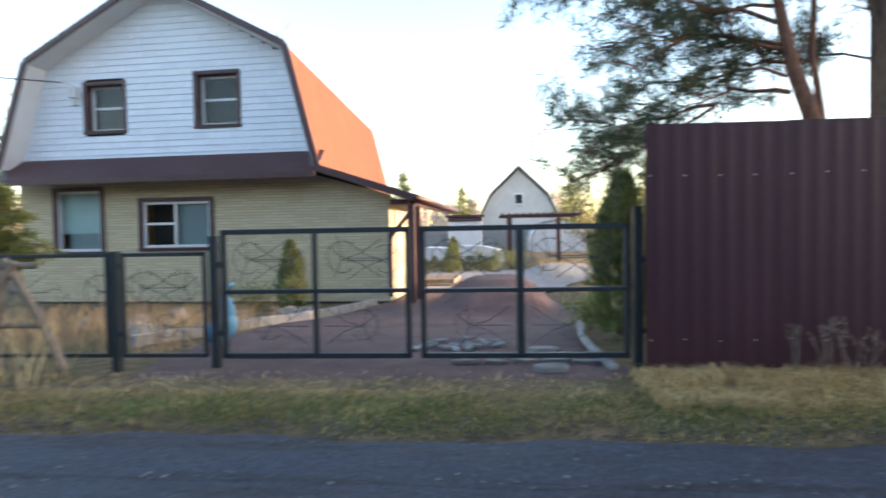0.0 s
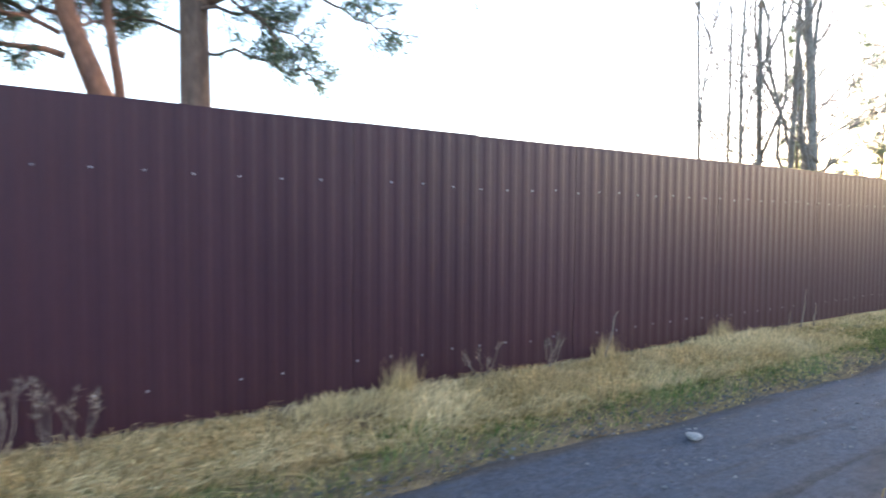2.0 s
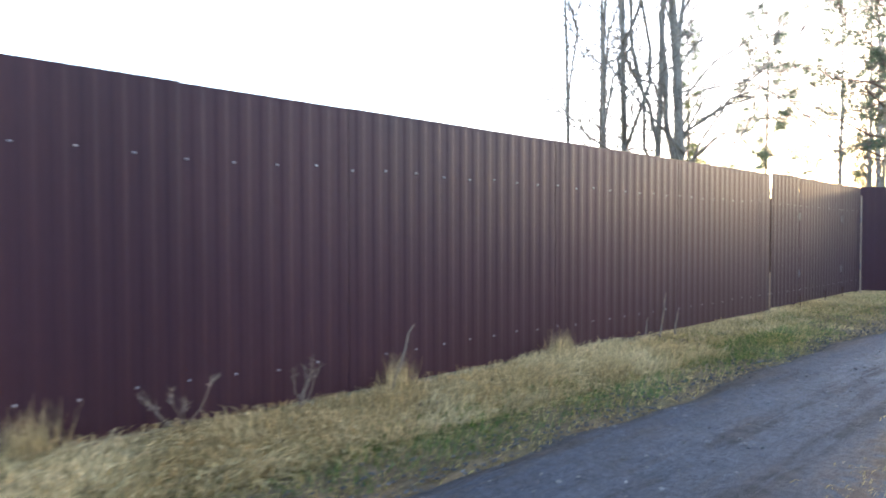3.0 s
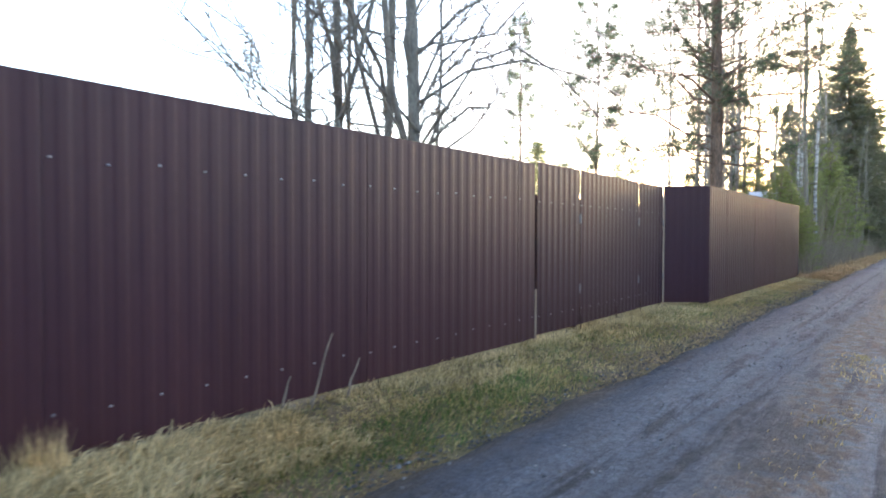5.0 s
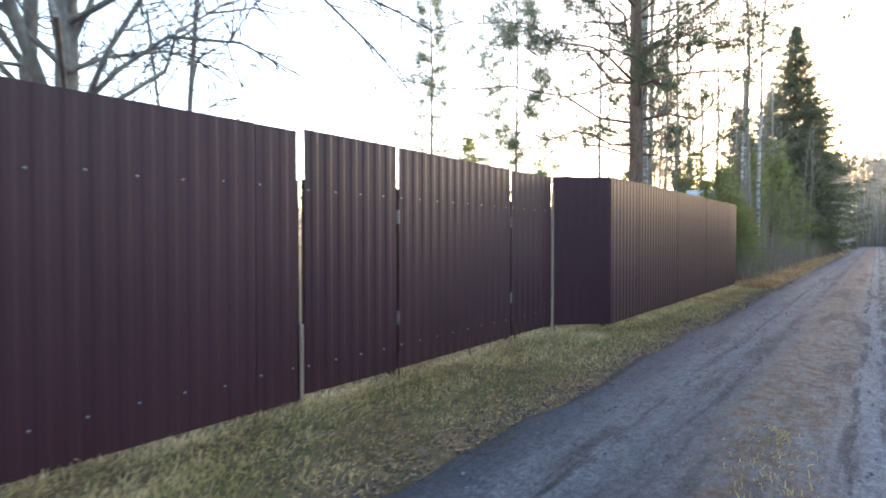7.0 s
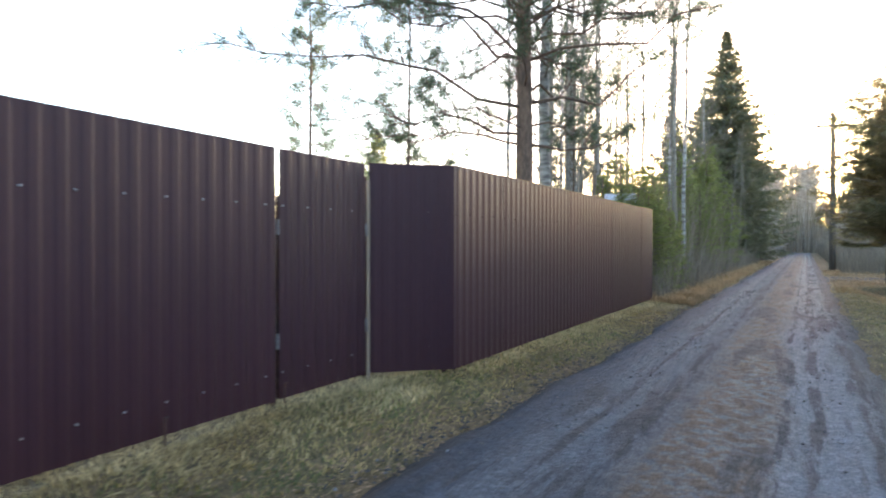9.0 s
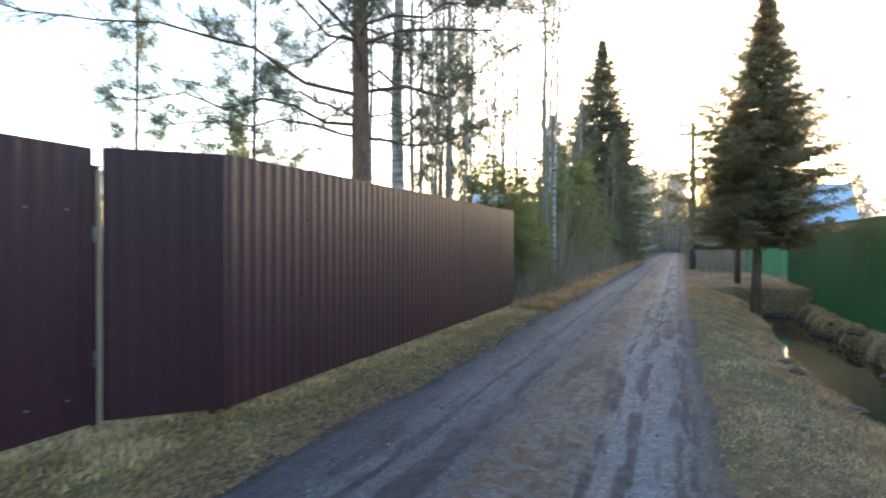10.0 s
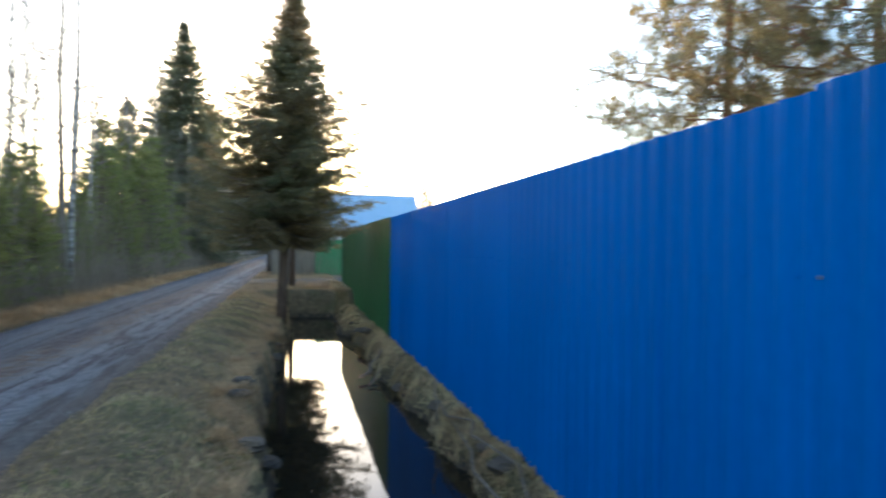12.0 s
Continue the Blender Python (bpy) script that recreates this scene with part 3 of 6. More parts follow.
def sheet_run(parent, x0, x1, z0, z1, material, screws=(0.3, 1.62), step=1.1, rng=random.Random(1), skip=2, head="zinc", rib=RIB):
    """Sheets side by side along the parent's x axis, each overlapping the last by one lip, with screws in the valleys."""
    x, i = x0, 0
    while x < x1 - 0.05:
        w = min(step, x1 - x)
        dz = rng.uniform(-0.003, 0.003)
        s = child("sheet", sheet_data(w, z1 - z0, material, rib), parent, pose(x, -0.004 * (i % 2), z0 + dz, 0, 0, 0))
        for h in screws:
            k = 0
            while k * PITCH + 0.03 < w:
                if rng.random() < 0.9:
                    child("screw", SCREWS[head], s, pose(k * PITCH + 0.031, -0.001, h - z0 + rng.uniform(-0.012, 0.012)))
                k += skip
        x += step
        i += 1


def back_frame(parent, x0, x1, z_rails, posts, height, base=-0.6):
    for z in z_rails:
        Geo().bar((x0, 0.035, z), (x1, 0.035, z), 0.04, 0.025).obj("rail", "rust", parent)
    for p in posts:
        Geo().box((p, 0.085, (height + base) / 2), (0.06, 0.06, height - base)).obj("post", "rust", parent)


fence_1 = thing("brown_fence", "dark brown ribbed steel sheet fence along the verge", "fence", kind="structure", at=(12.56, 5.445, 0), turn=0.18)
sheet_run(fence_1, 0.0, 12.45, 0.06, 2.045, "brown", rng=random.Random(3))
back_frame(fence_1, 0, 12.4, (0.32, 1.64), [0.05, 2.5, 5.0, 7.5, 10.0, 12.38], 1.68)

# the gateway in the brown fence: a wicket and two unequal leaves
def sheet_leaf(name, label, x0, x1, y, z0=0.09, z1=2.07, turn=0.0, hinge_side=1):
    leaf = thing(name, label, "gate", kind="structure", at=(x0, y, 0), turn=turn)
    w = x1 - x0
    child("sheet", sheet_data(w, z1 - z0, "brown", 0.0055), leaf, pose(0, 0, z0))
    for z in (0.28, 1.64, 1.0):
        Geo().bar((0, 0.03, z), (w, 0.03, z), 0.04, 0.025).obj("frame_rail", "rust", leaf)
    for x in (0.02, w - 0.02):
        Geo().bar((x, 0.03, z0), (x, 0.03, 1.70), 0.04, 0.025).obj("frame_stile", "rust", leaf)
    for z in (0.30, 1.62):
        k = 0
        while k * PITCH + 0.03 < w:
            child("screw", screw_me, leaf, pose(k * PITCH + 0.031, -0.001, z))
            k += 2
    xh = w + 0.02 if hinge_side > 0 else -0.02
    for z in (0.55, 1.45):
        g = Geo().tube([(xh, 0.0, z - 0.06), (xh, 0.0, z + 0.06)], 0.016, n=8)
        g.box((xh - 0.03 * hinge_side, 0.008, z), (0.06, 0.006, 0.05))
        g.obj("hinge", "steel", leaf, smooth=False)
    return leaf


sheet_leaf("wicket_gate", "narrow brown ribbed steel wicket gate, closed", 25.09, 26.118, 5.49)
sheet_leaf("gate_leaf", "wide brown ribbed steel gate leaf, closed", 26.165, 28.225, 5.50, turn=1.6)
sheet_leaf("gate_leaf", "brown ribbed steel gate leaf beside the angled panel", 28.275, 29.32, 5.57)


def gate_post(x, y, top, material, size=0.06, base=-0.5):
    g = Geo().box((0, 0, (top - base) / 2 + base), (size, size, top - base))
    g.box((0, 0, top + 0.004), (size + 0.012, size + 0.012, 0.012))
    ob = g.obj("gate_post", material, matrix=pose(x, y, 0))
    return tagged(ob, "square steel gate post in the brown fence gap", "post", group="gate posts")


gate_post(25.05, 5.57, 1.68, "rust")
gate_post(26.14, 5.58, 1.70, "rust")
gate_post(28.25, 5.64, 1.62, "rust")
gate_post(29.40, 5.66, 1.95, "rust")
for px, py, top in ((25.062, 5.50, 0.62), (29.37, 5.57, 1.92)):
    tagged(Geo().box((0, 0, top / 2 - 0.2), (0.028, 0.03, top + 0.4)).obj("wooden_stake", "wooden_post", matrix=pose(px, py, 0)),
           "pale wooden stake against the gate post", "stake")
for px, py in ((26.11, 5.46), (27.25, 5.48), (28.3, 5.54)):
    g = Geo().tube([(0, 0, -0.25), (0.004, 0, 0.16)], 0.009, n=6)
    g.tube([(0.004, 0, 0.15), (0.03, 0.0, 0.155)], 0.008, n=6)
    tagged(g.obj("drop_bolt", "rust", matrix=pose(px, py, 0.06)), "rusty iron drop bolt under the gate", "bolt", group="drop bolts")

ang = math.degrees(math.atan2(5.0 - 5.59, 30.0 - 29.41))
panel_len = math.hypot(0.59, 0.59)
corner_panel = thing("corner_panel", "dark brown ribbed steel panel turning the fence corner", "fence panel", kind="structure", at=(29.41, 5.59, 0), turn=ang)
sheet_run(corner_panel, 0, panel_len, 0.08, 2.09, "brown", rng=random.Random(5), head="brown")
back_frame(corner_panel, 0, panel_len - 0.06, (0.32, 1.64), [panel_len - 0.08], 1.9)
fence_2 = thing("brown_fence", "brown ribbed steel sheet fence standing nearer the road", "fence", kind="structure", at=(30.0, 5.0, 0), turn=0)
sheet_run(fence_2, 0.0, 8.73, 0.08, 2.10, "brown", rng=random.Random(7), head="brown", rib=0.0058)
back_frame(fence_2, 0, 8.7, (0.32, 1.64), [0.12, 2.5, 5.0, 7.5, 8.65], 2.02)
fence_3 = thing("brown_fence", "brown ribbed steel side fence running back from the road", "fence", kind="structure", at=(38.74, 5.03, 0), turn=90)
sheet_run(fence_3, 0.0, 8.8, 0.08, 2.08, "brown", rng=random.Random(8), screws=())

blue = thing("blue_fence", "bright blue ribbed steel sheet fence above the ditch", "fence", kind="structure", at=(39.80, -2.18, 0), turn=180)
sheet_run(blue, 0.0, 9.72, -0.55, 1.955, "blue", screws=(1.25,), rng=random.Random(11), head="blue")
# Runs on unseen behind the walk, added to darken the brown fence's reflection.
sheet_run(blue, 9.72, 40.0, -0.56, 1.975, "blue", screws=(1.25,), rng=random.Random(12))
back_frame(blue, 0.0, 40.0, (0.0, 1.27), [0.1, 2.6, 5.1, 7.6, 10.1, 12.6, 15.1, 17.6, 20.1, 22.6], 1.9, base=-1.0)
green = thing("green_fence", "dark green ribbed steel sheet fence beyond the blue one", "fence", kind="structure", at=(51.39, -2.16, 0), turn=180)
sheet_run(green, 0.0, 11.68, -0.52, 1.97, "green", screws=(1.25,), rng=random.Random(13), head="green")
back_frame(green, 0.0, 11.5, (0.0, 1.27), [0.1, 2.6, 5.1, 7.6, 10.1], 1.9, base=-1.0)
far_green = thing("green_fence", "bright green ribbed steel fence beyond the side track", "fence", kind="structure", at=(57.5, -1.36, 0), turn=-90)
sheet_run(far_green, 0.0, 9.9, -0.05, 1.72, "green2", screws=(), rng=random.Random(14))
back_frame(far_green, 0.0, 9.8, (0.3, 1.4), [0.1, 3.0, 6.0, 9.0], 1.7)

# ---- the house with the mansard roof ----
HX, HY, HZ, HT = 7.83, 11.98, -0.2, 176.5       # its x axis runs along the front, from the road side's nearer corner
house = thing("house", "two-storey house with cream stone panels, white gable and orange mansard roof", "house", at=(HX, HY, HZ), turn=HT)
# local: x along the front (away from the drive), -y into the house, z up
LEN, SKEW = 8.8, 0.8       # depth, and how far the roof's back end stands aside
PEAK, BRK, EAVE = 6.42, 4.98, 3.02


def gable_edge(z, side):
    """Where the gable wall ends at a height, at the drive's side (0) or the far side (1)."""
    if z < BRK:
        t = (z - EAVE) / (BRK - EAVE)
        a, b = 0.02 + 0.42 * t, 6.40 - 0.52 * t
    else:
        t = (z - BRK) / (PEAK - BRK)
        a, b = 0.44 + 2.56 * t, 5.88 - 2.88 * t
    return b if side else a


def wall_with_holes(x0, x1, z0, z1, holes, thick=0.25):
    """A wall from x0 to x1 whose front face is at y = 0, left open at the holes (x0, x1, z0, z1)."""
    xs = sorted({x0, x1, *[h[0] for h in holes], *[h[1] for h in holes]})
    for a, b in zip(xs, xs[1:]):
        cuts = sorted((h[2], h[3]) for h in holes if h[0] <= a and h[1] >= b)
        z = z0
        for c0, c1 in [*cuts, (z1, z1)]:
            if c0 > z + 1e-4:
                Geo().box(((a + b) / 2, -thick / 2, (z + c0) / 2), (b - a, thick, c0 - z), bevel=0).obj("wall", "stone_siding", house)
            z = c1


LOW = [(2.13, 3.68, 1.14, 2.16), (4.57, 5.64, 1.08, 2.42)]
wall_with_holes(0.0, 6.47, 0.05, 2.95, LOW)
g = Geo().prism([(-1.57, 0.05), (0.0, 0.05), (0.0, 2.60), (-1.57, 2.15)], -0.25)
g.obj("wall", "stone_siding", house, "cream split-stone wall panels")
Geo().box((-1.45, -1.75, 1.07), (0.24, 3.0, 2.06), bevel=0).obj("wall", "stone_siding", house, "sunlit cream side wall")
Geo().box((6.34, -0.25 - (LEN - 0.5) / 2, 1.45), (0.24, LEN - 0.5, 2.8), bevel=0).obj("wall", "stone_siding", house)
Geo().box((0.75, -0.35 - (LEN - 0.5) / 2, 1.3), (0.24, LEN - 0.5, 2.6), bevel=0).obj("wall", "stone_siding", house)
Geo().box((3.6, -LEN + 0.15, 1.45), (5.6, 0.24, 2.8), bevel=0).obj("wall", "stone_siding", house)
Geo().box((2.45, -0.02 - 0.1, -0.08), (8.0, 0.16, 0.30), bevel=0.01).obj("plinth", "tar", house, "dark plinth")
UP = [(1.48, 2.37, 3.62, 4.70), (3.98, 4.84, 3.59, 4.60)]
zr = 2.98
while zr < PEAK - 0.08:
    # rough wall behind the siding, one course at a time so that the windows stay open
    a, b = gable_edge(zr + 0.06, 0), gable_edge(zr + 0.06, 1)
    cuts = sorted((h[0], h[1]) for h in UP if h[2] < zr + 0.10 and h[3] > zr + 0.02)
    x = a
    for c0, c1 in [*cuts, (b, b)]:
        if c0 > x + 0.02:
            za, zb = zr, min(zr + 0.135, PEAK)
            outline = [(0.012, za), (0.022, za + 0.004), (0.004, zb), (-0.01, zb), (-0.01, za)]
            # shingles of one course, their joints shifted from course to course
            shift = 0.21 * (round(zr / 0.131) % 2)
            joints = [x] + [0.42 * i + shift for i in range(20) if x + 0.08 < 0.42 * i + shift < c0 - 0.08] + [c0]
            for j0, j1 in zip(joints, joints[1:]):
                k = 5
                verts = [(xx, yy, zz) for xx in (j0 + 0.002, j1 - 0.002) for yy, zz in outline]
                faces = [list(range(k)), list(range(k, 2 * k))[::-1]] + [[i, i + k, (i + 1) % k + k, (i + 1) % k] for i in range(k)]
                Geo().add(verts, faces).obj("siding_board", "siding", house)
        x = c1
    zr += 0.131


def plate(g, a, b, c, d, t):
    """A flat four-cornered plate with a thickness t downwards along its own normal."""
    a, b, c, d = (Vector(p) for p in (a, b, c, d))
    n_ = (b - a).cross(d - a).normalized() * t
    g.add([a, b, c, d, a - n_, b - n_, c - n_, d - n_], [[0, 1, 2, 3], [7, 6, 5, 4], [0, 4, 5, 1], [1, 5, 6, 2], [2, 6, 7, 3], [3, 7, 4, 0]])


F, B = 0.5, -LEN - 0.4                   # roof's front and back edges
roof_pts = [(-0.30, 2.70), (0.28, 5.02), (3.02, 6.47), (5.80, 4.98), (6.50, 2.85)]
for (xa, za), (xb, zb) in zip(roof_pts, roof_pts[1:]):
    g = Geo()
    plate(g, (xa, F, za), (xa + SKEW, B, za), (xb + SKEW, B, zb), (xb, F, zb), 0.05)
    # standing ribs of the roofing sheets
    k = 0
    while F - 0.25 - 0.35 * k > B:
        yy = F - 0.25 - 0.35 * k
        nx_, nz_ = -(zb - za), (xb - xa)
        q = math.hypot(nx_, nz_)
        nx_, nz_ = nx_ / q * 0.002, nz_ / q * 0.002
        sk = SKEW * (F - yy) / (F - B)
        Geo().bar((xa + nx_ + sk, yy, za + nz_), (xb + nx_ + sk, yy, zb + nz_), 0.012, 0.02, bevel=0).obj("roof_seam", "roof", house)
        k += 1
    g.obj("roof_slope", "roof", house, "orange-brown metal roof")
    g = Geo()
    g.bar((xa, F + 0.01, za - 0.01), (xb, F + 0.01, zb - 0.01), 0.03, 0.13)
    g.obj("bargeboard", "trim_brown", house, "dark brown bargeboard")
    g = Geo()
    q = math.hypot(xb - xa, zb - za)
    ix, iz = (zb - za) / q * 0.07, -(xb - xa) / q * 0.07
    plate(g, (xa + ix, F - 0.02, za + iz), (xa + ix, -0.05, za + iz), (xb + ix, -0.05, zb + iz), (xb + ix, F - 0.02, zb + iz), 0.02)
    g.obj("soffit", "soffit", house, "white soffit under the overhang")
# Sheets coloured near black for the unlit space behind the gable.
for yy, sk in ((-0.16, 0.0), (-LEN, SKEW * 0.92)):
    Geo().prism([(0.06, 2.7), (6.3, 2.7), (6.36, EAVE), (5.72, BRK - 0.1), (3.0, PEAK - 0.12), (0.42, BRK - 0.1), (0.1, EAVE)], -0.02, Matrix.Translation((sk, yy - 0.3, 0))).obj("gable_back", "unlit_dark", house)
g = Geo()
plate(g, (-0.30, 0.62, 2.58), (6.62, 0.62, 2.58), (6.62, 0.0, 3.06), (-0.30, 0.0, 3.06), -0.03)
g.box((3.16, 0.62, 2.53), (6.92, 0.03, 0.12))
g.obj("canopy", "trim_brown", house, "dark brown canopy strip over the ground floor")
g = Geo()
plate(g, (-2.15, 0.5, 2.10), (-2.15, -6.6, 2.10), (-0.25, -6.6, 2.72), (-0.25, 0.5, 2.72), 0.05)
g.obj("lean_to_roof", "roof", house, "low lean-to roof along the drive")
Geo().bar((-2.17, 0.52, 2.04), (-0.28, 0.52, 2.66), 0.03, 0.14).obj("bargeboard", "trim_brown", house)
g = Geo().tube([(-2.20, 0.55, 2.05), (-2.20, -6.65, 2.00)], 0.06, n=10)
g.obj("gutter", "trim_brown", house, "brown rain gutter", smooth=True)
g = Geo()
plate(g, (-2.12, 0.45, 2.03), (-0.3, 0.45, 2.60), (-0.3, -6.5, 2.60), (-2.12, -6.5, 2.03), 0.02)
g.obj("soffit", "soffit", house)
for yy in (0.12, -0.55):
    Geo().box((-2.04, yy, 0.97), (0.12, 0.12, 1.94)).obj("porch_post", "trim_brown", house, "dark brown porch post")
Geo().box((-2.04, -3.2, 1.98), (0.12, 6.4, 0.12)).obj("porch_beam", "trim_brown", house)
Geo().bar((-1.62, 0.10, 1.32), (-2.02, 0.10, 1.80), 0.07).obj("knee_brace", "trim_brown", house, "slanting brown brace under the eave")
Geo().box((-1.60, 0.05, 0.80), (0.07, 0.07, 1.3)).obj("brace_post", "trim_brown", house)
Geo().box((-1.80, 0.05, 1.99), (0.36, 0.10, 0.10)).obj("tie_beam", "trim_brown", house)
Geo().box((-1.9, -5.0, 0.06), (0.9, 1.6, 0.12)).box((-1.95, -5.0, -0.04), (1.2, 2.0, 0.1)).obj("porch_step", "old_wood", house, "wooden porch step")
Geo().box((-1.6, -3.3, 0.5), (0.05, 0.9, 0.9)).obj("porch_rail", "white_wall", house)


def house_window(x0, x1, z0, z1, panes, cover, inset, deep=0.20):
    """Brown surround, white plastic frame set back, glass, and what hangs behind it."""
    w = thing("window", "white-framed window in a dark brown surround", "window")
    w.parent = house
    for key in ("category", "label"):
        del w[key]
    cx, cz, wx_, hz = (x0 + x1) / 2, (z0 + z1) / 2, x1 - x0, z1 - z0
    g = Geo()
    for c, s in (((cx, 0.0, z1 - 0.02), (wx_ + 0.06, 0.26, 0.04)), ((cx, 0.01, z0 + 0.015), (wx_ + 0.08, 0.30, 0.03)),
                 ((x0 + 0.015, 0.0, cz), (0.03, 0.26, hz)), ((x1 - 0.015, 0.0, cz), (0.03, 0.26, hz))):
        g.box((c[0], c[1] - 0.10, c[2]), s)
    for c, s in (((cx, 0.02, z1 + 0.01), (wx_ + 0.12, 0.03, 0.06)), ((cx, 0.02, z0 - 0.01), (wx_ + 0.12, 0.05, 0.06)),
                 ((x0 - 0.03, 0.018, cz), (0.06, 0.03, hz)), ((x1 + 0.03, 0.018, cz), (0.06, 0.03, hz))):
        g.box(c, s)
    g.obj("surround", "trim_brown", w, "dark brown window surround")
    y = -inset
    a0, a1, b0, b1 = x0 + 0.03, x1 - 0.03, z0 + 0.03, z1 - 0.04
    g = Geo()
    t = 0.055
    for c, s in ((((a0 + a1) / 2, y, b1 - t / 2), (a1 - a0, 0.06, t)), (((a0 + a1) / 2, y, b0 + t / 2), (a1 - a0, 0.06, t)),
                 ((a0 + t / 2, y, (b0 + b1) / 2), (t, 0.06, b1 - b0 - 2 * t)), ((a1 - t / 2, y, (b0 + b1) / 2), (t, 0.06, b1 - b0 - 2 * t))):
        g.box(c, s)
    for (p0, q0), (p1, q1) in panes["bars"]:
        g.bar((a0 + p0 * (a1 - a0), y + 0.004, b0 + q0 * (b1 - b0)), (a0 + p1 * (a1 - a0), y + 0.004, b0 + q1 * (b1 - b0)), panes["w"], 0.05)
    g.obj("frame", "pvc", w, "white plastic frame")
    pane = Geo().box(((a0 + a1) / 2, y - 0.005, (b0 + b1) / 2), (a1 - a0 - 0.06, 0.006, b1 - b0 - 0.06), bevel=0).obj("pane", "glass", w)
    pane.visible_shadow = False
    # A near-black sheet stands in for the unlit interior behind the glass.
    Geo().box((cx, -0.62, cz), (wx_ + 0.3, 0.02, hz + 0.3), bevel=0).obj("room_behind", "unlit_dark", w)
    for q0, q1, r0, r1, m in cover:
        verts, faces = [], []
        k = 24
        for i in range(k + 1):
            xx = a0 + (q0 + (q1 - q0) * i / k) * (a1 - a0)
            for zz in (b0 + r0 * (b1 - b0), b0 + r1 * (b1 - b0)):
                verts.append((xx, y - 0.08 + (0.012 * math.sin(i * 1.9) if m == "curtain" else 0), zz))
        faces = [[2 * i, 2 * i + 2, 2 * i + 3, 2 * i + 1] for i in range(k)]
        Geo().add(verts, faces).add([(v[0], v[1] - 0.004, v[2]) for v in verts], [f[::-1] for f in faces]).obj("curtain" if m == "curtain" else "blind", m, w)
    return w


for x0, x1, z0, z1 in UP:
    house_window(x0, x1, z0, z1, {"bars": [((0.0, 0.52), (1.0, 0.52))], "w": 0.03}, [], 0.16)
house_window(*LOW[0], {"bars": [((0.52, 0.03), (0.52, 0.97)), ((0.52, 0.52), (1.0, 0.52))], "w": 0.06}, [(0.0, 0.5, 0.0, 1.0, "curtain")], 0.05)
house_window(*LOW[1], {"bars": [], "w": 0.05}, [(0.0, 1.0, 0.30, 1.0, "blind"), (0.0, 0.8, 0.0, 0.3, "curtain")], 0.05)
# where the supply cable meets the gable
g = Geo().box((5.05, 0.09, 4.42), (0.16, 0.10, 0.22))
g.box((5.05, 0.06, 4.22), (0.10, 0.06, 0.12)).tube([(5.05, 0.05, 4.55), (5.15, 0.20, 4.60), (5.25, 0.24, 4.6)], 0.012)
g.obj("meter_box", "white_wall", house, "grey-white meter box under the cable")
cable = Geo().tube([(5.2, 0.25, 4.6), (7.5, 1.6, 4.62), (11.0, 3.6, 4.9), (16.0, 6.5, 5.4)], 0.014, n=5)
cable.obj("cable", "wire", house, "black supply cable")

# ---- yard: iron gates, drive, beds ----
GY = 5.59


def scroll(cx, cz, r, flip):
    """Wrought wire flower: a curl with rays that open to one side."""
    paths = []
    curl = [(cx + flip * (r * (1.0 - 0.25 * i / 9)) * math.cos(0.9 + i * 0.52), cz + r * (1.0 - 0.25 * i / 9) * math.sin(0.9 + i * 0.52)) for i in range(10)]
    paths.append(curl)
    for a in (-0.55, 0.0, 0.55):
        paths.append([(cx + flip * 0.02, cz), (cx + flip * 0.16, cz + 0.08 * a), (cx + flip * 0.34, cz + 0.30 * a)])
    for a in (1.9, 2.6, -2.2):
        paths.append([(cx, cz), (cx + flip * r * 0.9 * math.cos(a), cz + r * 1.3 * math.sin(a))])
    paths.append([(cx + 0.02 * math.cos(i), cz + 0.02 * math.sin(i)) for i in range(0, 7)])
    return paths


def iron_panel(name, label, x0, x1, z0, z1, rails=(), stiles=(), cells=(), tube_w=0.045, y=GY):
    ob = thing(name, label, "gate" if "gate" in name else "fence panel", at=(x0, y, 0))
    w = x1 - x0
    for z in (z0, z1):
        Geo().bar((0, 0, z), (w, 0, z), tube_w).obj("rail", "iron", ob)
    for x in (tube_w / 2, w - tube_w / 2):
        Geo().bar((x, 0, z0), (x, 0, z1), tube_w).obj("stile", "iron", ob)
    for z, h in rails:
        Geo().bar((0, 0.002, z), (w, 0.002, z), h, tube_w * 0.8).obj("middle_rail", "iron", ob)
    for x, h in stiles:
        Geo().bar((x, -0.003, z0), (x, -0.003, z1), h).obj("middle_stile", "iron", ob)
    for cx, cz, r, flip in cells:
        g = Geo()
        for p in scroll(cx, cz, r, flip):
            g.tube([(a, 0.01, b) for a, b in p], 0.0036 if cz > 0.6 else 0.0028, n=5)
        g.obj("scrollwork", "iron", ob, "bent wire flower")
    return ob


for x, top in ((7.95, 1.07), (8.87, 1.19), (12.53, 1.38)):
    g = Geo().box((0, 0, (top - 0.5) / 2), (0.075, 0.075, top + 0.5))
    g.box((0, 0, top + 0.006), (0.085, 0.085, 0.016))
    for z in (0.35, 0.95):
        g.box((0.05, -0.02, z), (0.06, 0.03, 0.05))
    tagged(g.obj("gate_post", "iron", matrix=pose(x, GY + 0.01, 0)), "dark square iron gate post", "post", group="iron gate posts")
iron_panel("driveway_gate", "closed dark iron driveway gate leaf with wire flowers", 8.94, 10.615, 0.145, 1.235, rails=((0.71, 0.058),), stiles=((0.84, 0.045),),
           cells=((0.24, 0.99, 0.16, 1), (0.62, 0.97, 0.14, -1), (1.08, 0.99, 0.16, 1), (1.46, 0.97, 0.14, -1), (0.42, 0.40, 0.15, 1), (1.25, 0.40, 0.15, -1)))
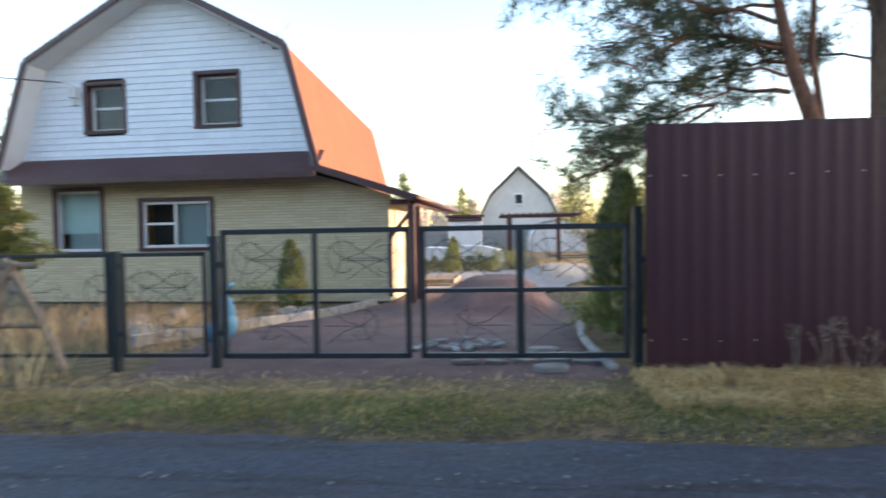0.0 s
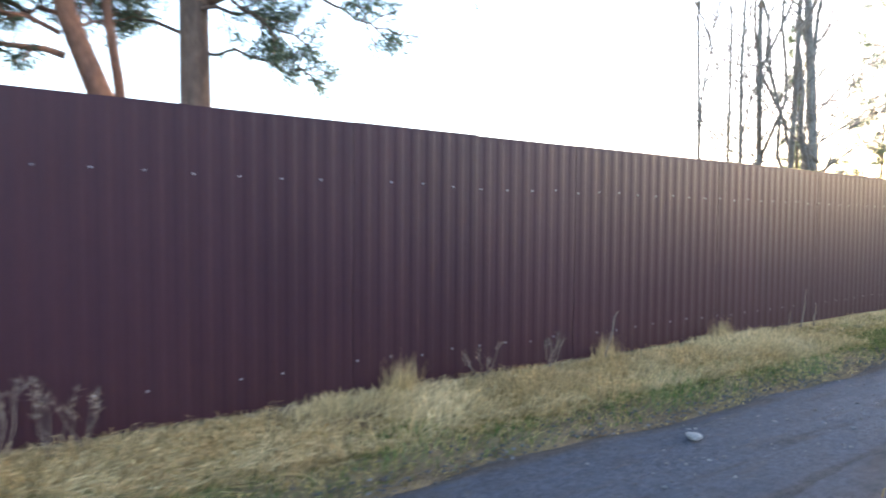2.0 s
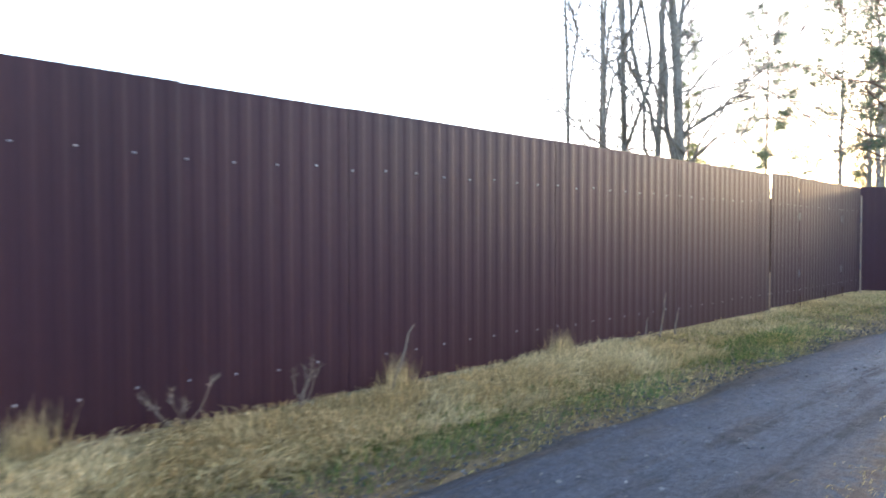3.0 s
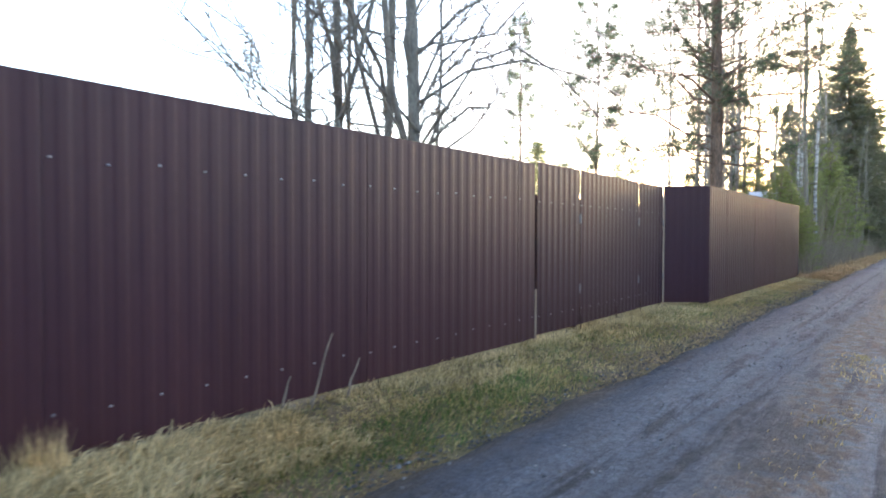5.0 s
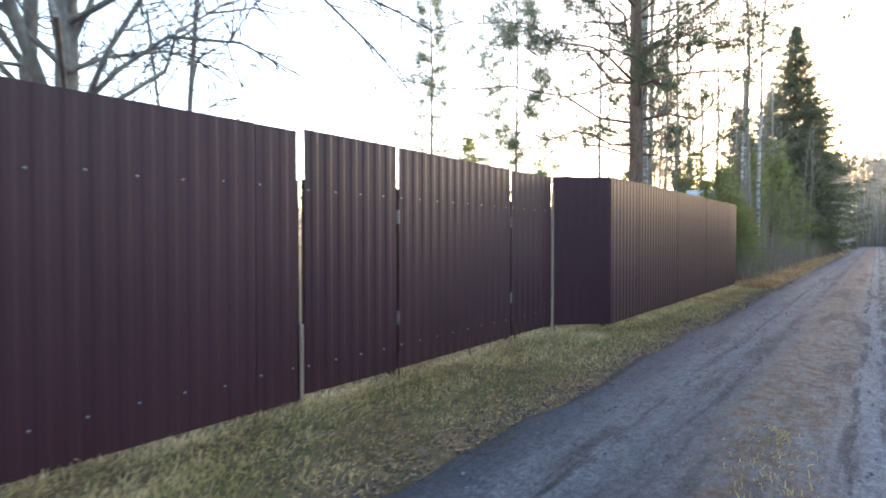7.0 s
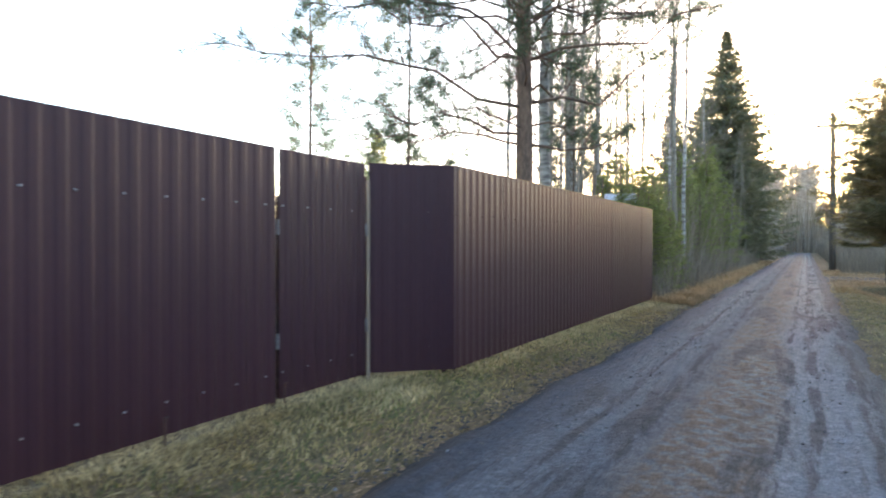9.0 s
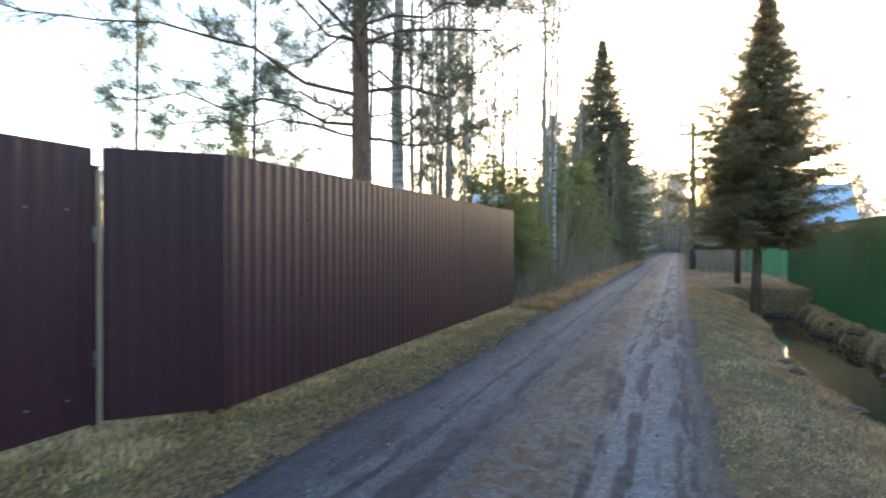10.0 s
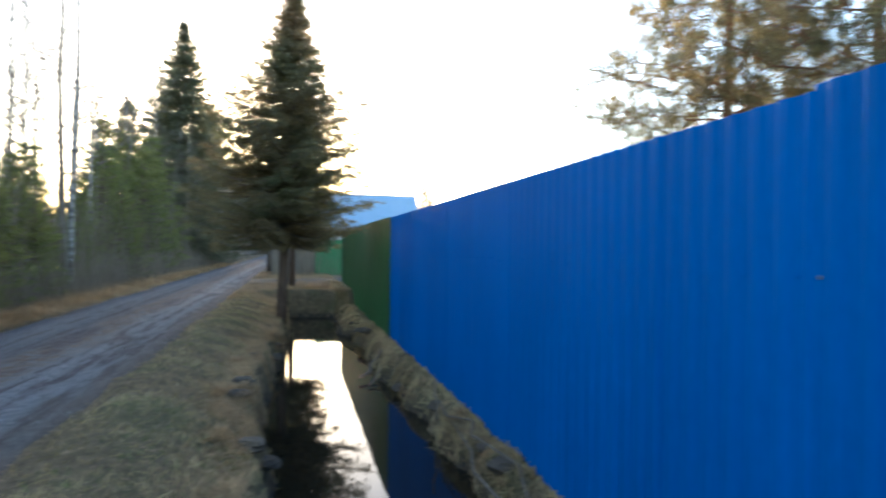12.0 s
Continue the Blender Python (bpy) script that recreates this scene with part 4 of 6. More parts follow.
iron_panel("driveway_gate", "closed dark iron driveway gate leaf beside the brown fence", 10.70, 12.46, 0.145, 1.235, rails=((0.705, 0.058),), stiles=((0.85, 0.065),),
           cells=((0.24, 0.99, 0.16, 1), (0.62, 0.97, 0.14, -1), (1.10, 0.99, 0.16, 1), (1.50, 0.97, 0.14, -1), (0.42, 0.40, 0.15, 1), (1.28, 0.40, 0.15, -1)))
iron_panel("wicket_gate", "low dark iron wicket with wire flowers, closed", 8.01, 8.80, 0.15, 1.05, cells=((0.20, 0.75, 0.15, 1), (0.58, 0.75, 0.14, -1), (0.40, 0.40, 0.12, 1)), tube_w=0.035)
iron_panel("iron_fence_panel", "low dark iron fence panel with wire flowers", 5.4, 7.90, 0.15, 1.05, cells=tuple((0.3 + 0.42 * i, 0.72 if i % 2 else 0.60, 0.16, 1 if i % 2 else -1) for i in range(6)), tube_w=0.035)

rs = random.Random(21)
# the drive of red screenings, with a heap tipped on it
dx, dy = axis([(8.2, 13.0, 0.16)]), axis([(5.0, 6.0, 0.2), (6.0, 15.5, 0.25)])


def drive_z(x, y):
    left = 7.4 + 0.28 * (y - 6.0) + 0.1 * np.sin(y * 1.3)
    right = 12.55 + 0.08 * np.sin(y * 1.7) - 0.05 * (y - 6)
    inside = smooth(left - 0.1, left + 0.25, x) * smooth(right + 0.1, right - 0.25, x) * smooth(5.0, 5.6, y) * smooth(15.4, 13.8, y)
    heap = 0.55 * np.exp(-(((x - 11.45) / 0.95) ** 4 + ((y - 11.1) / 1.3) ** 4)) * (1 + 0.06 * wob(x, y, 3.0, 4))
    return ground_z(x, y) - 0.05 + 0.085 * inside + heap + 0.012 * wob(x, y, 4.0, 1.0) * inside


tagged(sheet_mesh("driveway", dx, dy, drive_z, "red_gravel"), "driveway of red-brown crushed stone with a flat heap", "driveway", kind="structure")
px_, py_ = axis([(9.0, 15.2, 0.3)]), axis([(13.6, 22.0, 0.4)])
tagged(sheet_mesh("yard_path", px_, py_, lambda x, y: ground_z(x, y) + 0.03 - 0.09 * (smooth(9.4, 9.0, x) + smooth(14.6, 15.2, x)), "concrete"),
       "pale concrete yard path behind the heap", "path", kind="structure")
# kerb along the bed
for i in range(8):
    t0, t1 = i / 8, (i + 0.97) / 8
    a, b = Vector((7.35, 6.75, 0)).lerp(Vector((9.15, 11.7, 0)), t0), Vector((7.35, 6.75, 0)).lerp(Vector((9.15, 11.7, 0)), t1)
    za, zb = float(ground_z(a.x, a.y)), float(ground_z(b.x, b.y))
    a.z, b.z = za + 0.05, zb + 0.05
    tagged(Geo().bar(a, b, 0.09, 0.17, bevel=0.012).obj("kerb_stone", "concrete"), "pale concrete kerb stone edging the garden bed", "kerb", group="kerb stones")


def slab_piece(x, y, sx, sy, thick, label, turn, tilt=4.0, lift=0.5):
    """A flat broken slab with an uneven outline."""
    k = rs.randint(6, 9)
    ring_s = [(sx * math.cos(6.283 * i / k) * rs.uniform(0.75, 1.1), sy * math.sin(6.283 * i / k) * rs.uniform(0.75, 1.1)) for i in range(k)]
    verts = [(a_, b_, 0) for a_, b_ in ring_s] + [(a_, b_, thick * 0.8) for a_, b_ in ring_s] + [(a_ * 0.93, b_ * 0.93, thick) for a_, b_ in ring_s]
    faces = [list(range(k))[::-1], list(range(2 * k, 3 * k))]
    faces += [[r_ * k + i, r_ * k + (i + 1) % k, (r_ + 1) * k + (i + 1) % k, (r_ + 1) * k + i] for r_ in (0, 1) for i in range(k)]
    z = float(max(ground_z(x, y), drive_z(x, y))) + thick * (lift - 0.7)
    ob = Geo().add(verts, faces).obj("broken_slab", "pale_stone", matrix=pose(x, y, z + 0.01, rs.uniform(-tilt, tilt), rs.uniform(-tilt, tilt), turn))
    return tagged(ob, label, "stone", group="slabs by the gate")


for i in range(26):
    slab_piece(rs.uniform(10.5, 11.4), 6.5 + rs.uniform(-0.22, 0.28), rs.uniform(0.04, 0.11), rs.uniform(0.03, 0.07), rs.uniform(0.018, 0.035), "small pale flake of broken slab heaped behind the gate", rs.uniform(0, 360), 14, 0.9)
for i in range(5):
    slab_piece(11.06 + i * 0.27, 5.74 + rs.uniform(-0.02, 0.02), 0.13, 0.05, 0.03, "pale slab laid under the gate's lower rail", rs.uniform(-4, 4))
slab_piece(11.80, 6.25, 0.17, 0.10, 0.045, "flat grey slab lying on the drive behind the gate", 12)
slab_piece(11.80, 5.53, 0.17, 0.09, 0.05, "white flat stone lying in the verge grass", 5)
g = Geo().tube([(13.1, 9.6, -0.02), (12.82, 9.35, 0.0), (12.60, 8.6, 0.02), (12.42, 7.9, 0.04), (12.28, 6.9, 0.06), (12.26, 6.2, 0.07), (12.30, 5.5, 0.06)], 0.042, n=10)
tagged(g.obj("drain_pipe", "concrete", smooth=True), "pale grey drain pipe lying along the drive", "pipe")
for i in range(46):
    x, y = rs.uniform(5.2, 8.6), rs.uniform(6.4, 10.6)
    if x > 7.1 + 0.36 * (y - 6.4):
        continue
    s = rs.uniform(0.06, 0.17)
    tagged(Geo().lump((0, 0, 0), s, rs, squash=0.75).obj("garden_rock", "rock", matrix=pose(x, y, float(ground_z(x, y)) + s * 0.4, 0, 0, rs.uniform(0, 360))),
           "rounded brown rock in the garden bed", "rock", group="bed rocks")
# blue sacks hung on the post
g = Geo()
for i, (cx, cz, r) in enumerate(((0, 0.30, 0.10), (0.02, 0.18, 0.11), (-0.06, 0.08, 0.10))):
    g.lump((cx, 0.0, cz), r, rs, squash=1.3, rings=7, segs=10)
g.tube([(0.02, 0, 0.40), (0.06, -0.02, 0.52), (0.12, 0, 0.55)], [0.03, 0.025, 0.01])
tagged(g.obj("plastic_sack", "blue_plastic", matrix=pose(8.82, 5.85, 0.22), smooth=True), "crumpled light blue plastic sack by the gate post", "sack")
# driftwood sawhorse leaning at the iron panel
saw = thing("log_trestle", "grey weathered log trestle standing before the iron fence", "trestle", at=(7.1, 5.3, 0.06))
for a, b, r in (((-0.5, 0, 0), (0.12, 0.05, 0.95), 0.045), ((0.5, 0.1, 0), (0.02, 0.05, 0.98), 0.04), ((-0.42, 0.4, 0), (-0.3, 0.35, 0.9), 0.04), ((-0.9, 0.05, 0.86), (0.3, 0.08, 0.92), 0.035), ((-0.5, 0.2, 0.35), (0.3, 0.15, 0.38), 0.03), ((-1.0, 0.1, 0), (-0.6, 0.15, 0.8), 0.05)):
    Geo().tube([a, Vector(a).lerp(Vector(b), 0.5) + Vector((0.02, 0, 0.02)), b], [r, r * 0.95, r * 0.8], n=8).obj("log", "old_wood", saw)

# things far in the garden
perg = thing("pergola", "brown wooden pergola with a flat roof in the garden", "pergola", at=(13.55, 23.2, -0.3))
for x, y in ((-1.3, 0), (0.55, 0), (-1.3, 1.9), (0.75, 1.9)):
    Geo().box((x, y, 1.0), (0.13, 0.13, 2.0)).obj("post", "trim_brown", perg)
for y in (-0.1, 2.0):
    Geo().box((-0.15, y, 2.05), (3.1, 0.10, 0.10)).obj("beam", "trim_brown", perg)
for i in range(12):
    Geo().box((-1.6 + i * 0.265, 0.95, 2.13), (0.06, 2.7, 0.06)).obj("rafter", "trim_brown", perg)
far = thing("far_house", "distant pale gable house with a steep whitish roof", "house", at=(14.4, 54.0, -0.3))
Geo().prism([(-4.0, 0), (4.0, 0), (4.0, 1.6), (2.5, 4.6), (0, 7.0), (-2.5, 4.6), (-4.0, 1.6)], 9).obj("wall", "far_house", far)
for p, q in (((-4.3, 1.2), (-2.6, 4.75)), ((-2.6, 4.75), (0.0, 7.25)), ((0.0, 7.25), (2.6, 4.75)), ((2.6, 4.75), (4.3, 1.2))):
    g = Geo()
    plate(g, (p[0], -0.5, p[1]), (p[0], 9.4, p[1]), (q[0], 9.4, q[1]), (q[0], -0.5, q[1]), 0.12)
    g.obj("roof", "far_house", far)
w = Geo().box((0, -0.06, 4.3), (0.9, 0.12, 1.1)).obj("window_frame", "pvc", far)
# The pane's own colour carries the dark of an unlit interior.
Geo().box((0, -0.13, 4.3), (0.6, 0.02, 0.8), bevel=0).obj("pane", "unlit_dark", far)
for i in range(9):
    tagged(Geo().box((0, 0, 0.75), (1.9, 0.05, 1.5)).box((0, -0.04, 1.3), (1.9, 0.05, 0.08)).obj("board_fence_panel", "grey_board", matrix=pose(6.0 + i * 1.95, 38 + 0.1 * (i % 2), -0.3)),
           "weathered grey board fence panel behind the garden", "fence panel", group="garden fence")
g = Geo()
outl = [(-3.0, 0), (-2.8, 0.55), (-2.1, 0.72), (-1.2, 0.66), (-0.4, 0.78), (0.6, 0.74), (1.2, 0.6), (1.5, 0.5), (1.6, 0)]
g.prism(outl, 2.2)
tagged(g.obj("covered_bed", "white_film", matrix=pose(10.6, 28.5, -0.3)), "long garden bed covered with white plastic film", "cover")
gh = thing("greenhouse", "grey film greenhouse with an arched roof", "greenhouse", at=(15.5, 33.5, -0.3))
arc = [(1.6 * math.cos(math.pi * i / 12), 0.9 + 1.1 * math.sin(math.pi * i / 12)) for i in range(13)]
Geo().prism([(-1.6, 0)] + arc[::-1] + [(1.6, 0)], 5.5).obj("film", "white_film", gh)
for yy in (-0.03, 2.7, 5.5):
    Geo().tube([(1.63, yy, 0)] + [(a * 1.02, yy, b + 0.02) for a, b in arc] + [(-1.63, yy, 0)], 0.03).obj("hoop", "steel", gh)
shed = thing("garden_shed", "small white garden shed with a dark band under the roof", "shed", at=(10.2, 33.0, -0.3))
Geo().box((0, 0, 1.1), (1.8, 1.8, 2.2)).obj("wall", "white_wall", shed)
Geo().box((0, 0, 2.3), (2.1, 2.1, 0.12)).box((0, -0.95, 2.1), (1.85, 0.05, 0.2)).obj("roof", "trim_brown", shed)
tagged(Geo().box((0, 0, 0.9), (2.2, 1.2, 1.8)).prism([(-1.2, 1.8), (1.2, 1.8), (0, 2.3)], 1.3, Matrix.Translation((0, -0.65, 0))).obj("ochre_shed", "yellow_wall", matrix=pose(3.6, 13.6, -0.2)), "small ochre shed beside the house", "shed")

# blue-roofed house beyond the green fence
bh = thing("blue_roofed_house", "house with a pale blue metal roof beyond the fences", "house", at=(92.0, -12.3, -0.2))
bh.matrix_basis = bh.matrix_basis @ Matrix.Scale(1.5, 4)
Geo().prism([(-3, 0), (3, 0), (3, 2.6), (1.2, 4.6), (-1.2, 4.6), (-3, 2.6)], 6, Matrix.Rotation(radians(0), 4, "Z")).obj("wall", "white_wall", bh)
for p, q in (((-3.5, 2.2), (-1.5, 4.7)), ((-1.5, 4.7), (1.5, 4.7)), ((1.5, 4.7), (3.5, 2.2))):
    g = Geo()
    plate(g, (p[0], -0.5, p[1]), (p[0], 6.5, p[1]), (q[0], 6.5, q[1]), (q[0], -0.5, q[1]), 0.1)
    g.obj("roof_slope", "blue_roof", bh)

hut = thing("small_hut", "small pale grey hut standing among trees behind the fence", "hut", at=(42.0, 6.6, 0.1), turn=12)
Geo().box((0, 0, 1.15), (0.62, 0.7, 2.3), bevel=0.01).obj("wall", "grey_board", hut)
Geo().prism([(-0.44, 2.3), (0.44, 2.3), (0.40, 2.42), (0.0, 2.68), (-0.40, 2.42)], 0.86, Matrix.Translation((0, -0.43, 0))).obj("roof", "white_wall", hut, "whitish pitched roof")
for dx_ in (-0.3, 0.3):
    Geo().bar((dx_, -0.37, 0.1), (dx_, -0.37, 2.3), 0.06).obj("corner_board", "white_wall", hut)

# ---- roadside bits ----
pole = thing("utility_pole", "grey wooden utility pole with a cross-arm", "pole", at=(60.5, 0.9, 0))
Geo().tube([(0, 0, -0.4), (0.03, 0, 4), (0.0, 0.02, 8.0)], [0.15, 0.13, 0.10], n=10).obj("shaft", "pole", pole, smooth=True)
Geo().bar((0, -0.75, 7.3), (0, 0.75, 7.35), 0.10).obj("cross_arm", "pole", pole)
for yy in (-0.65, 0.0, 0.65):
    Geo().tube([(0, yy, 7.35), (0, yy, 7.45), (0, yy, 7.5)], [0.02, 0.045, 0.03], n=8).obj("insulator", "white_wall", pole)
pipe = Geo()
ring_o = [(0.30 * math.cos(2 * math.pi * i / 20), 0.30 * math.sin(2 * math.pi * i / 20)) for i in range(20)]
ring_i = [(0.26 * math.cos(2 * math.pi * i / 20), 0.26 * math.sin(2 * math.pi * i / 20)) for i in range(20)]
vv = [(x, a, b) for x in (0, 7.5) for a, b in ring_o] + [(x, a, b) for x in (0, 7.5) for a, b in ring_i]
ff = []
for i in range(20):
    j = (i + 1) % 20
    ff += [[i, j, 20 + j, 20 + i], [40 + j, 40 + i, 60 + i, 60 + j], [j, i, 40 + i, 40 + j], [20 + i, 20 + j, 60 + j, 60 + i]]
tagged(pipe.add(vv, ff).obj("culvert_pipe", "black", matrix=pose(46.95, -0.85, -0.60), smooth=True), "dark culvert pipe under the side track", "pipe")


# ---- trees and plants ----
def needle_tufts(P, D, rng, per, length, width, spread=0.8, scatter_=0.12):
    """Thin needles round each point, leaning along its direction."""
    P, D = np.repeat(P, per, 0), np.repeat(D, per, 0)
    k = len(P)
    d = D + rng.normal(0, spread, (k, 3))
    d /= np.linalg.norm(d, axis=1, keepdims=True) + 1e-9
    L = length * rng.uniform(0.6, 1.25, (k, 1))
    s = np.cross(d, rng.normal(0, 1, (k, 3)))
    s /= np.linalg.norm(s, axis=1, keepdims=True) + 1e-9
    s *= width / 2
    base = P + rng.normal(0, length * scatter_, (k, 3))
    V = np.stack([base - s, base + s, base + d * L], 1).reshape(-1, 3)
    F = np.arange(3 * k).reshape(k, 3)
    return V, F


def arc_path(a, b, sag, rng, k=6, jitter=0.04):
    a, b = np.array(a, float), np.array(b, float)
    L = np.linalg.norm(b - a)
    t = np.linspace(0, 1, k)[:, None]
    p = a + (b - a) * t
    p[:, 2] += sag * L * np.sin(np.pi * t[:, 0])
    p[1:-1] += rng.normal(0, jitter * L / k, (k - 2, 3))
    return p


def taper(r0, r1, k):
    return [r0 + (r1 - r0) * i / (k - 1) for i in range(k)]


def pine(name, label, at, trunk, r0, limbs, bark, needles, seed, per=24, length=0.09, width=0.011, dens=1.0, foliage_from=0.35, group="", extra=()):
    """A pine from its trunk's way points and its limbs' way points (start, end, sag, radius)."""
    rng = np.random.default_rng(seed)
    tree = thing(name, label, "tree", group, at=at)
    g = Geo()
    pts = [Vector(p) for p in trunk]
    path = []
    for a, b in zip(pts, pts[1:]):
        path += [a.lerp(b, i / 4) for i in range(4)]
    path.append(pts[-1])
    g.tube(path, [r0 * (1 - 0.72 * (i / (len(path) - 1))) for i in range(len(path))], n=12)
    g.obj("trunk", bark, tree, smooth=True)
    for p, r in extra:
        Geo().tube(p, taper(r, r * 0.6, len(p)), n=9).obj("stem", bark, tree, smooth=True)
    P, D = [], []
    lg = Geo()
    for a, b, sag, r in limbs:
        p = arc_path(a, b, sag, rng, 8, 0.16)
        L = float(np.linalg.norm(p[-1] - p[0]))
        Geo().tube(p, [0.007 + (0.52 * r - 0.004) * (1 - i / 7) ** 1.3 for i in range(8)], n=7).obj("limb", bark, tree, smooth=True)
        k = max(3, int(L * 4.2 * dens))
        for i in range(k):
            s = foliage_from + (1 - foliage_from) * (i + rng.uniform(0, 1)) / k
            j = min(6, int(s * 7))
            q = p[j] + (p[j + 1] - p[j]) * (s * 7 - j)
            along = (p[j + 1] - p[j]) / (np.linalg.norm(p[j + 1] - p[j]) + 1e-9)
            side = np.cross(along, rng.normal(0, 1, 3))
            side /= np.linalg.norm(side) + 1e-9
            e = q + (along * rng.uniform(0.3, 0.8) + side * rng.uniform(0.4, 1.0) + np.array([0, 0, 0.18])) * rng.uniform(0.18, 0.55) * (0.6 + 0.25 * min(L, 3))
            tw = arc_path(q, e, 0.05, rng, 4, 0.15)
            lg.tube(tw, taper(0.009, 0.004, 4), n=4)
            m = rng.integers(3, 6)
            for t in np.linspace(0.45, 1.0, m):
                P.append(q + (e - q) * t + rng.normal(0, 0.03, 3))
                D.append((e - q) / (np.linalg.norm(e - q) + 1e-9))
        P.append(p[-1])
        D.append(along)
    lg.obj("twig_mass", bark, tree)["kind"] = "stuff"
    V, F = needle_tufts(np.array(P), np.array(D), rng, per, length, width, 0.8, 0.4)
    mesh_object("crown", V, F, needles, tree)
    return tree


def whorl_limbs(z0, z1, step, reach, rng, per=4, rise=0.1, r=0.035, off=(0, 0)):
    out, z = [], z0
    while z < z1:
        t = (z - z0) / (z1 - z0)
        a0 = rng.uniform(0, 6.28)
        for k in range(per):
            a = a0 + 6.28 * k / per + rng.uniform(-0.35, 0.35)
            L = reach * (1 - 0.65 * t) * rng.uniform(0.65, 1.1)
            zz = z + rng.uniform(-0.12, 0.12)
            out.append(((off[0], off[1], zz), (off[0] + L * math.cos(a), off[1] + L * math.sin(a), zz + L * (rise + 0.35 * t) * rng.uniform(0.3, 1.3)), rng.uniform(-0.06, 0.05), r * (1 - 0.6 * t)))
        z += step * rng.uniform(0.8, 1.2)
    return out


# the pair of pines behind the first fence
rng0 = np.random.default_rng(4)
limbs_a = [((0.08, 0, 2.86), (2.6, -0.15, 3.72), 0.05, 0.06), ((0.08, 0.05, 2.9), (0.55, 0.2, 3.9), 0.03, 0.045), ((0.06, -0.1, 2.95), (0.55, -0.4, 2.55), 0.10, 0.03),
           ((0.05, -0.1, 2.8), (0.85, -0.2, 2.62), 0.08, 0.025)]
limbs_a += [((0, 0, 2.6), (-0.75, 0.5, 2.85), 0.06, 0.025), ((0, 0, 2.8), (-0.45, -0.35, 3.35), 0.05, 0.025), ((0, 0, 3.1), (-1.1, 0.3, 3.5), 0.05, 0.03), ((0, 0, 3.3), (0.5, 0.6, 3.7), 0.05, 0.03),
            ((0.05, 0, 2.5), (0.95, -0.1, 2.38), 0.08, 0.022), ((0.9, -0.05, 3.1), (1.5, -0.3, 2.75), 0.05, 0.02)]
limbs_a += whorl_limbs(3.7, 9.0, 0.55, 2.6, rng0, per=4, rise=0.25, r=0.028)
pine("pine_tree", "tall pine with thick grey-brown trunk behind the brown fence", (14.92, 6.30, 0.1), [(0, 0, -0.2), (0.02, 0, 2), (0.0, 0.02, 5), (0.08, 0, 9.2)], 0.15, limbs_a, "pine_bark", "pine_needles", 31, dens=3.6, per=20)
limbs_b = [((-0.22, 0, 2.35), (-1.15, -0.1, 2.22), 0.12, 0.045), ((-0.9, -0.05, 2.26), (-2.42, -0.3, 2.12), -0.05, 0.035), ((-1.5, -0.1, 2.2), (-2.2, -0.6, 1.8), -0.03, 0.02),
           ((-0.28, 0, 2.75), (-1.75, -0.2, 2.55), 0.14, 0.04), ((-0.30, 0.0, 2.8), (-1.9, 0.6, 3.0), 0.05, 0.035), ((-0.34, 0, 3.0), (-2.4, -0.5, 3.35), 0.05, 0.04),
           ((-0.36, 0, 3.15), (-1.5, 0.9, 3.3), 0.04, 0.035), ((-0.38, 0, 3.3), (-2.7, 0.2, 3.6), 0.06, 0.04), ((-0.2, 0, 2.6), (-0.8, 0.7, 2.75), 0.05, 0.03), ((-0.25, 0, 2.5), (-1.6, 0.5, 2.5), 0.08, 0.03)]
limbs_b += [((-0.9, -0.05, 2.25), (-2.2, 0.0, 1.58), -0.04, 0.025), ((-1.3, 0.0, 2.15), (-2.0, 0.3, 1.65), -0.04, 0.02), ((-0.2, 0, 2.5), (0.3, 0.5, 2.9), 0.05, 0.02)]
limbs_b += whorl_limbs(3.6, 7.0, 0.5, 2.4, rng0, per=4, rise=0.22, r=0.022, off=(-0.42, 0))
pine("pine_tree", "leaning orange-barked pine with long low limbs over the fence", (14.34, 6.32, 0.1), [(0.25, 0, -0.2), (0.02, 0, 2.0), (-0.20, 0, 2.6), (-0.35, 0, 3.3), (-0.42, 0.05, 7.2)], 0.105, limbs_b, "red_bark", "pine_needles", 32, dens=4.6, per=20, foliage_from=0.12,
     extra=(([(0.15, 0.1, 1.6), (0.10, 0.08, 2.2), (0.03, 0.1, 2.75), (0.10, 0.12, 4.5)], 0.045),))


def auto_pine(label, x, y, h, r, z0, reach, step, seed, bark="pine_bark", needles="pine_needles", per_whorl=4, per=20, dens=0.8, length=0.11, width=0.014, foliage=0.45, rise=0.04, group="", lr=0.035):
    rng = np.random.default_rng(seed)
    bend = rng.normal(0, 0.05, 4)
    return pine("pine_tree", label, (x, y, float(ground_z(x, y))), [(0, 0, -0.3), (bend[0], bend[1], h * 0.35), (bend[2], bend[3], h * 0.7), (0, 0, h)], r,
                whorl_limbs(z0, h - 0.2, step, reach, rng, per_whorl, rise, lr), bark, needles, seed + 1, per=per, dens=dens, length=length, width=width, foliage_from=foliage, group=group)


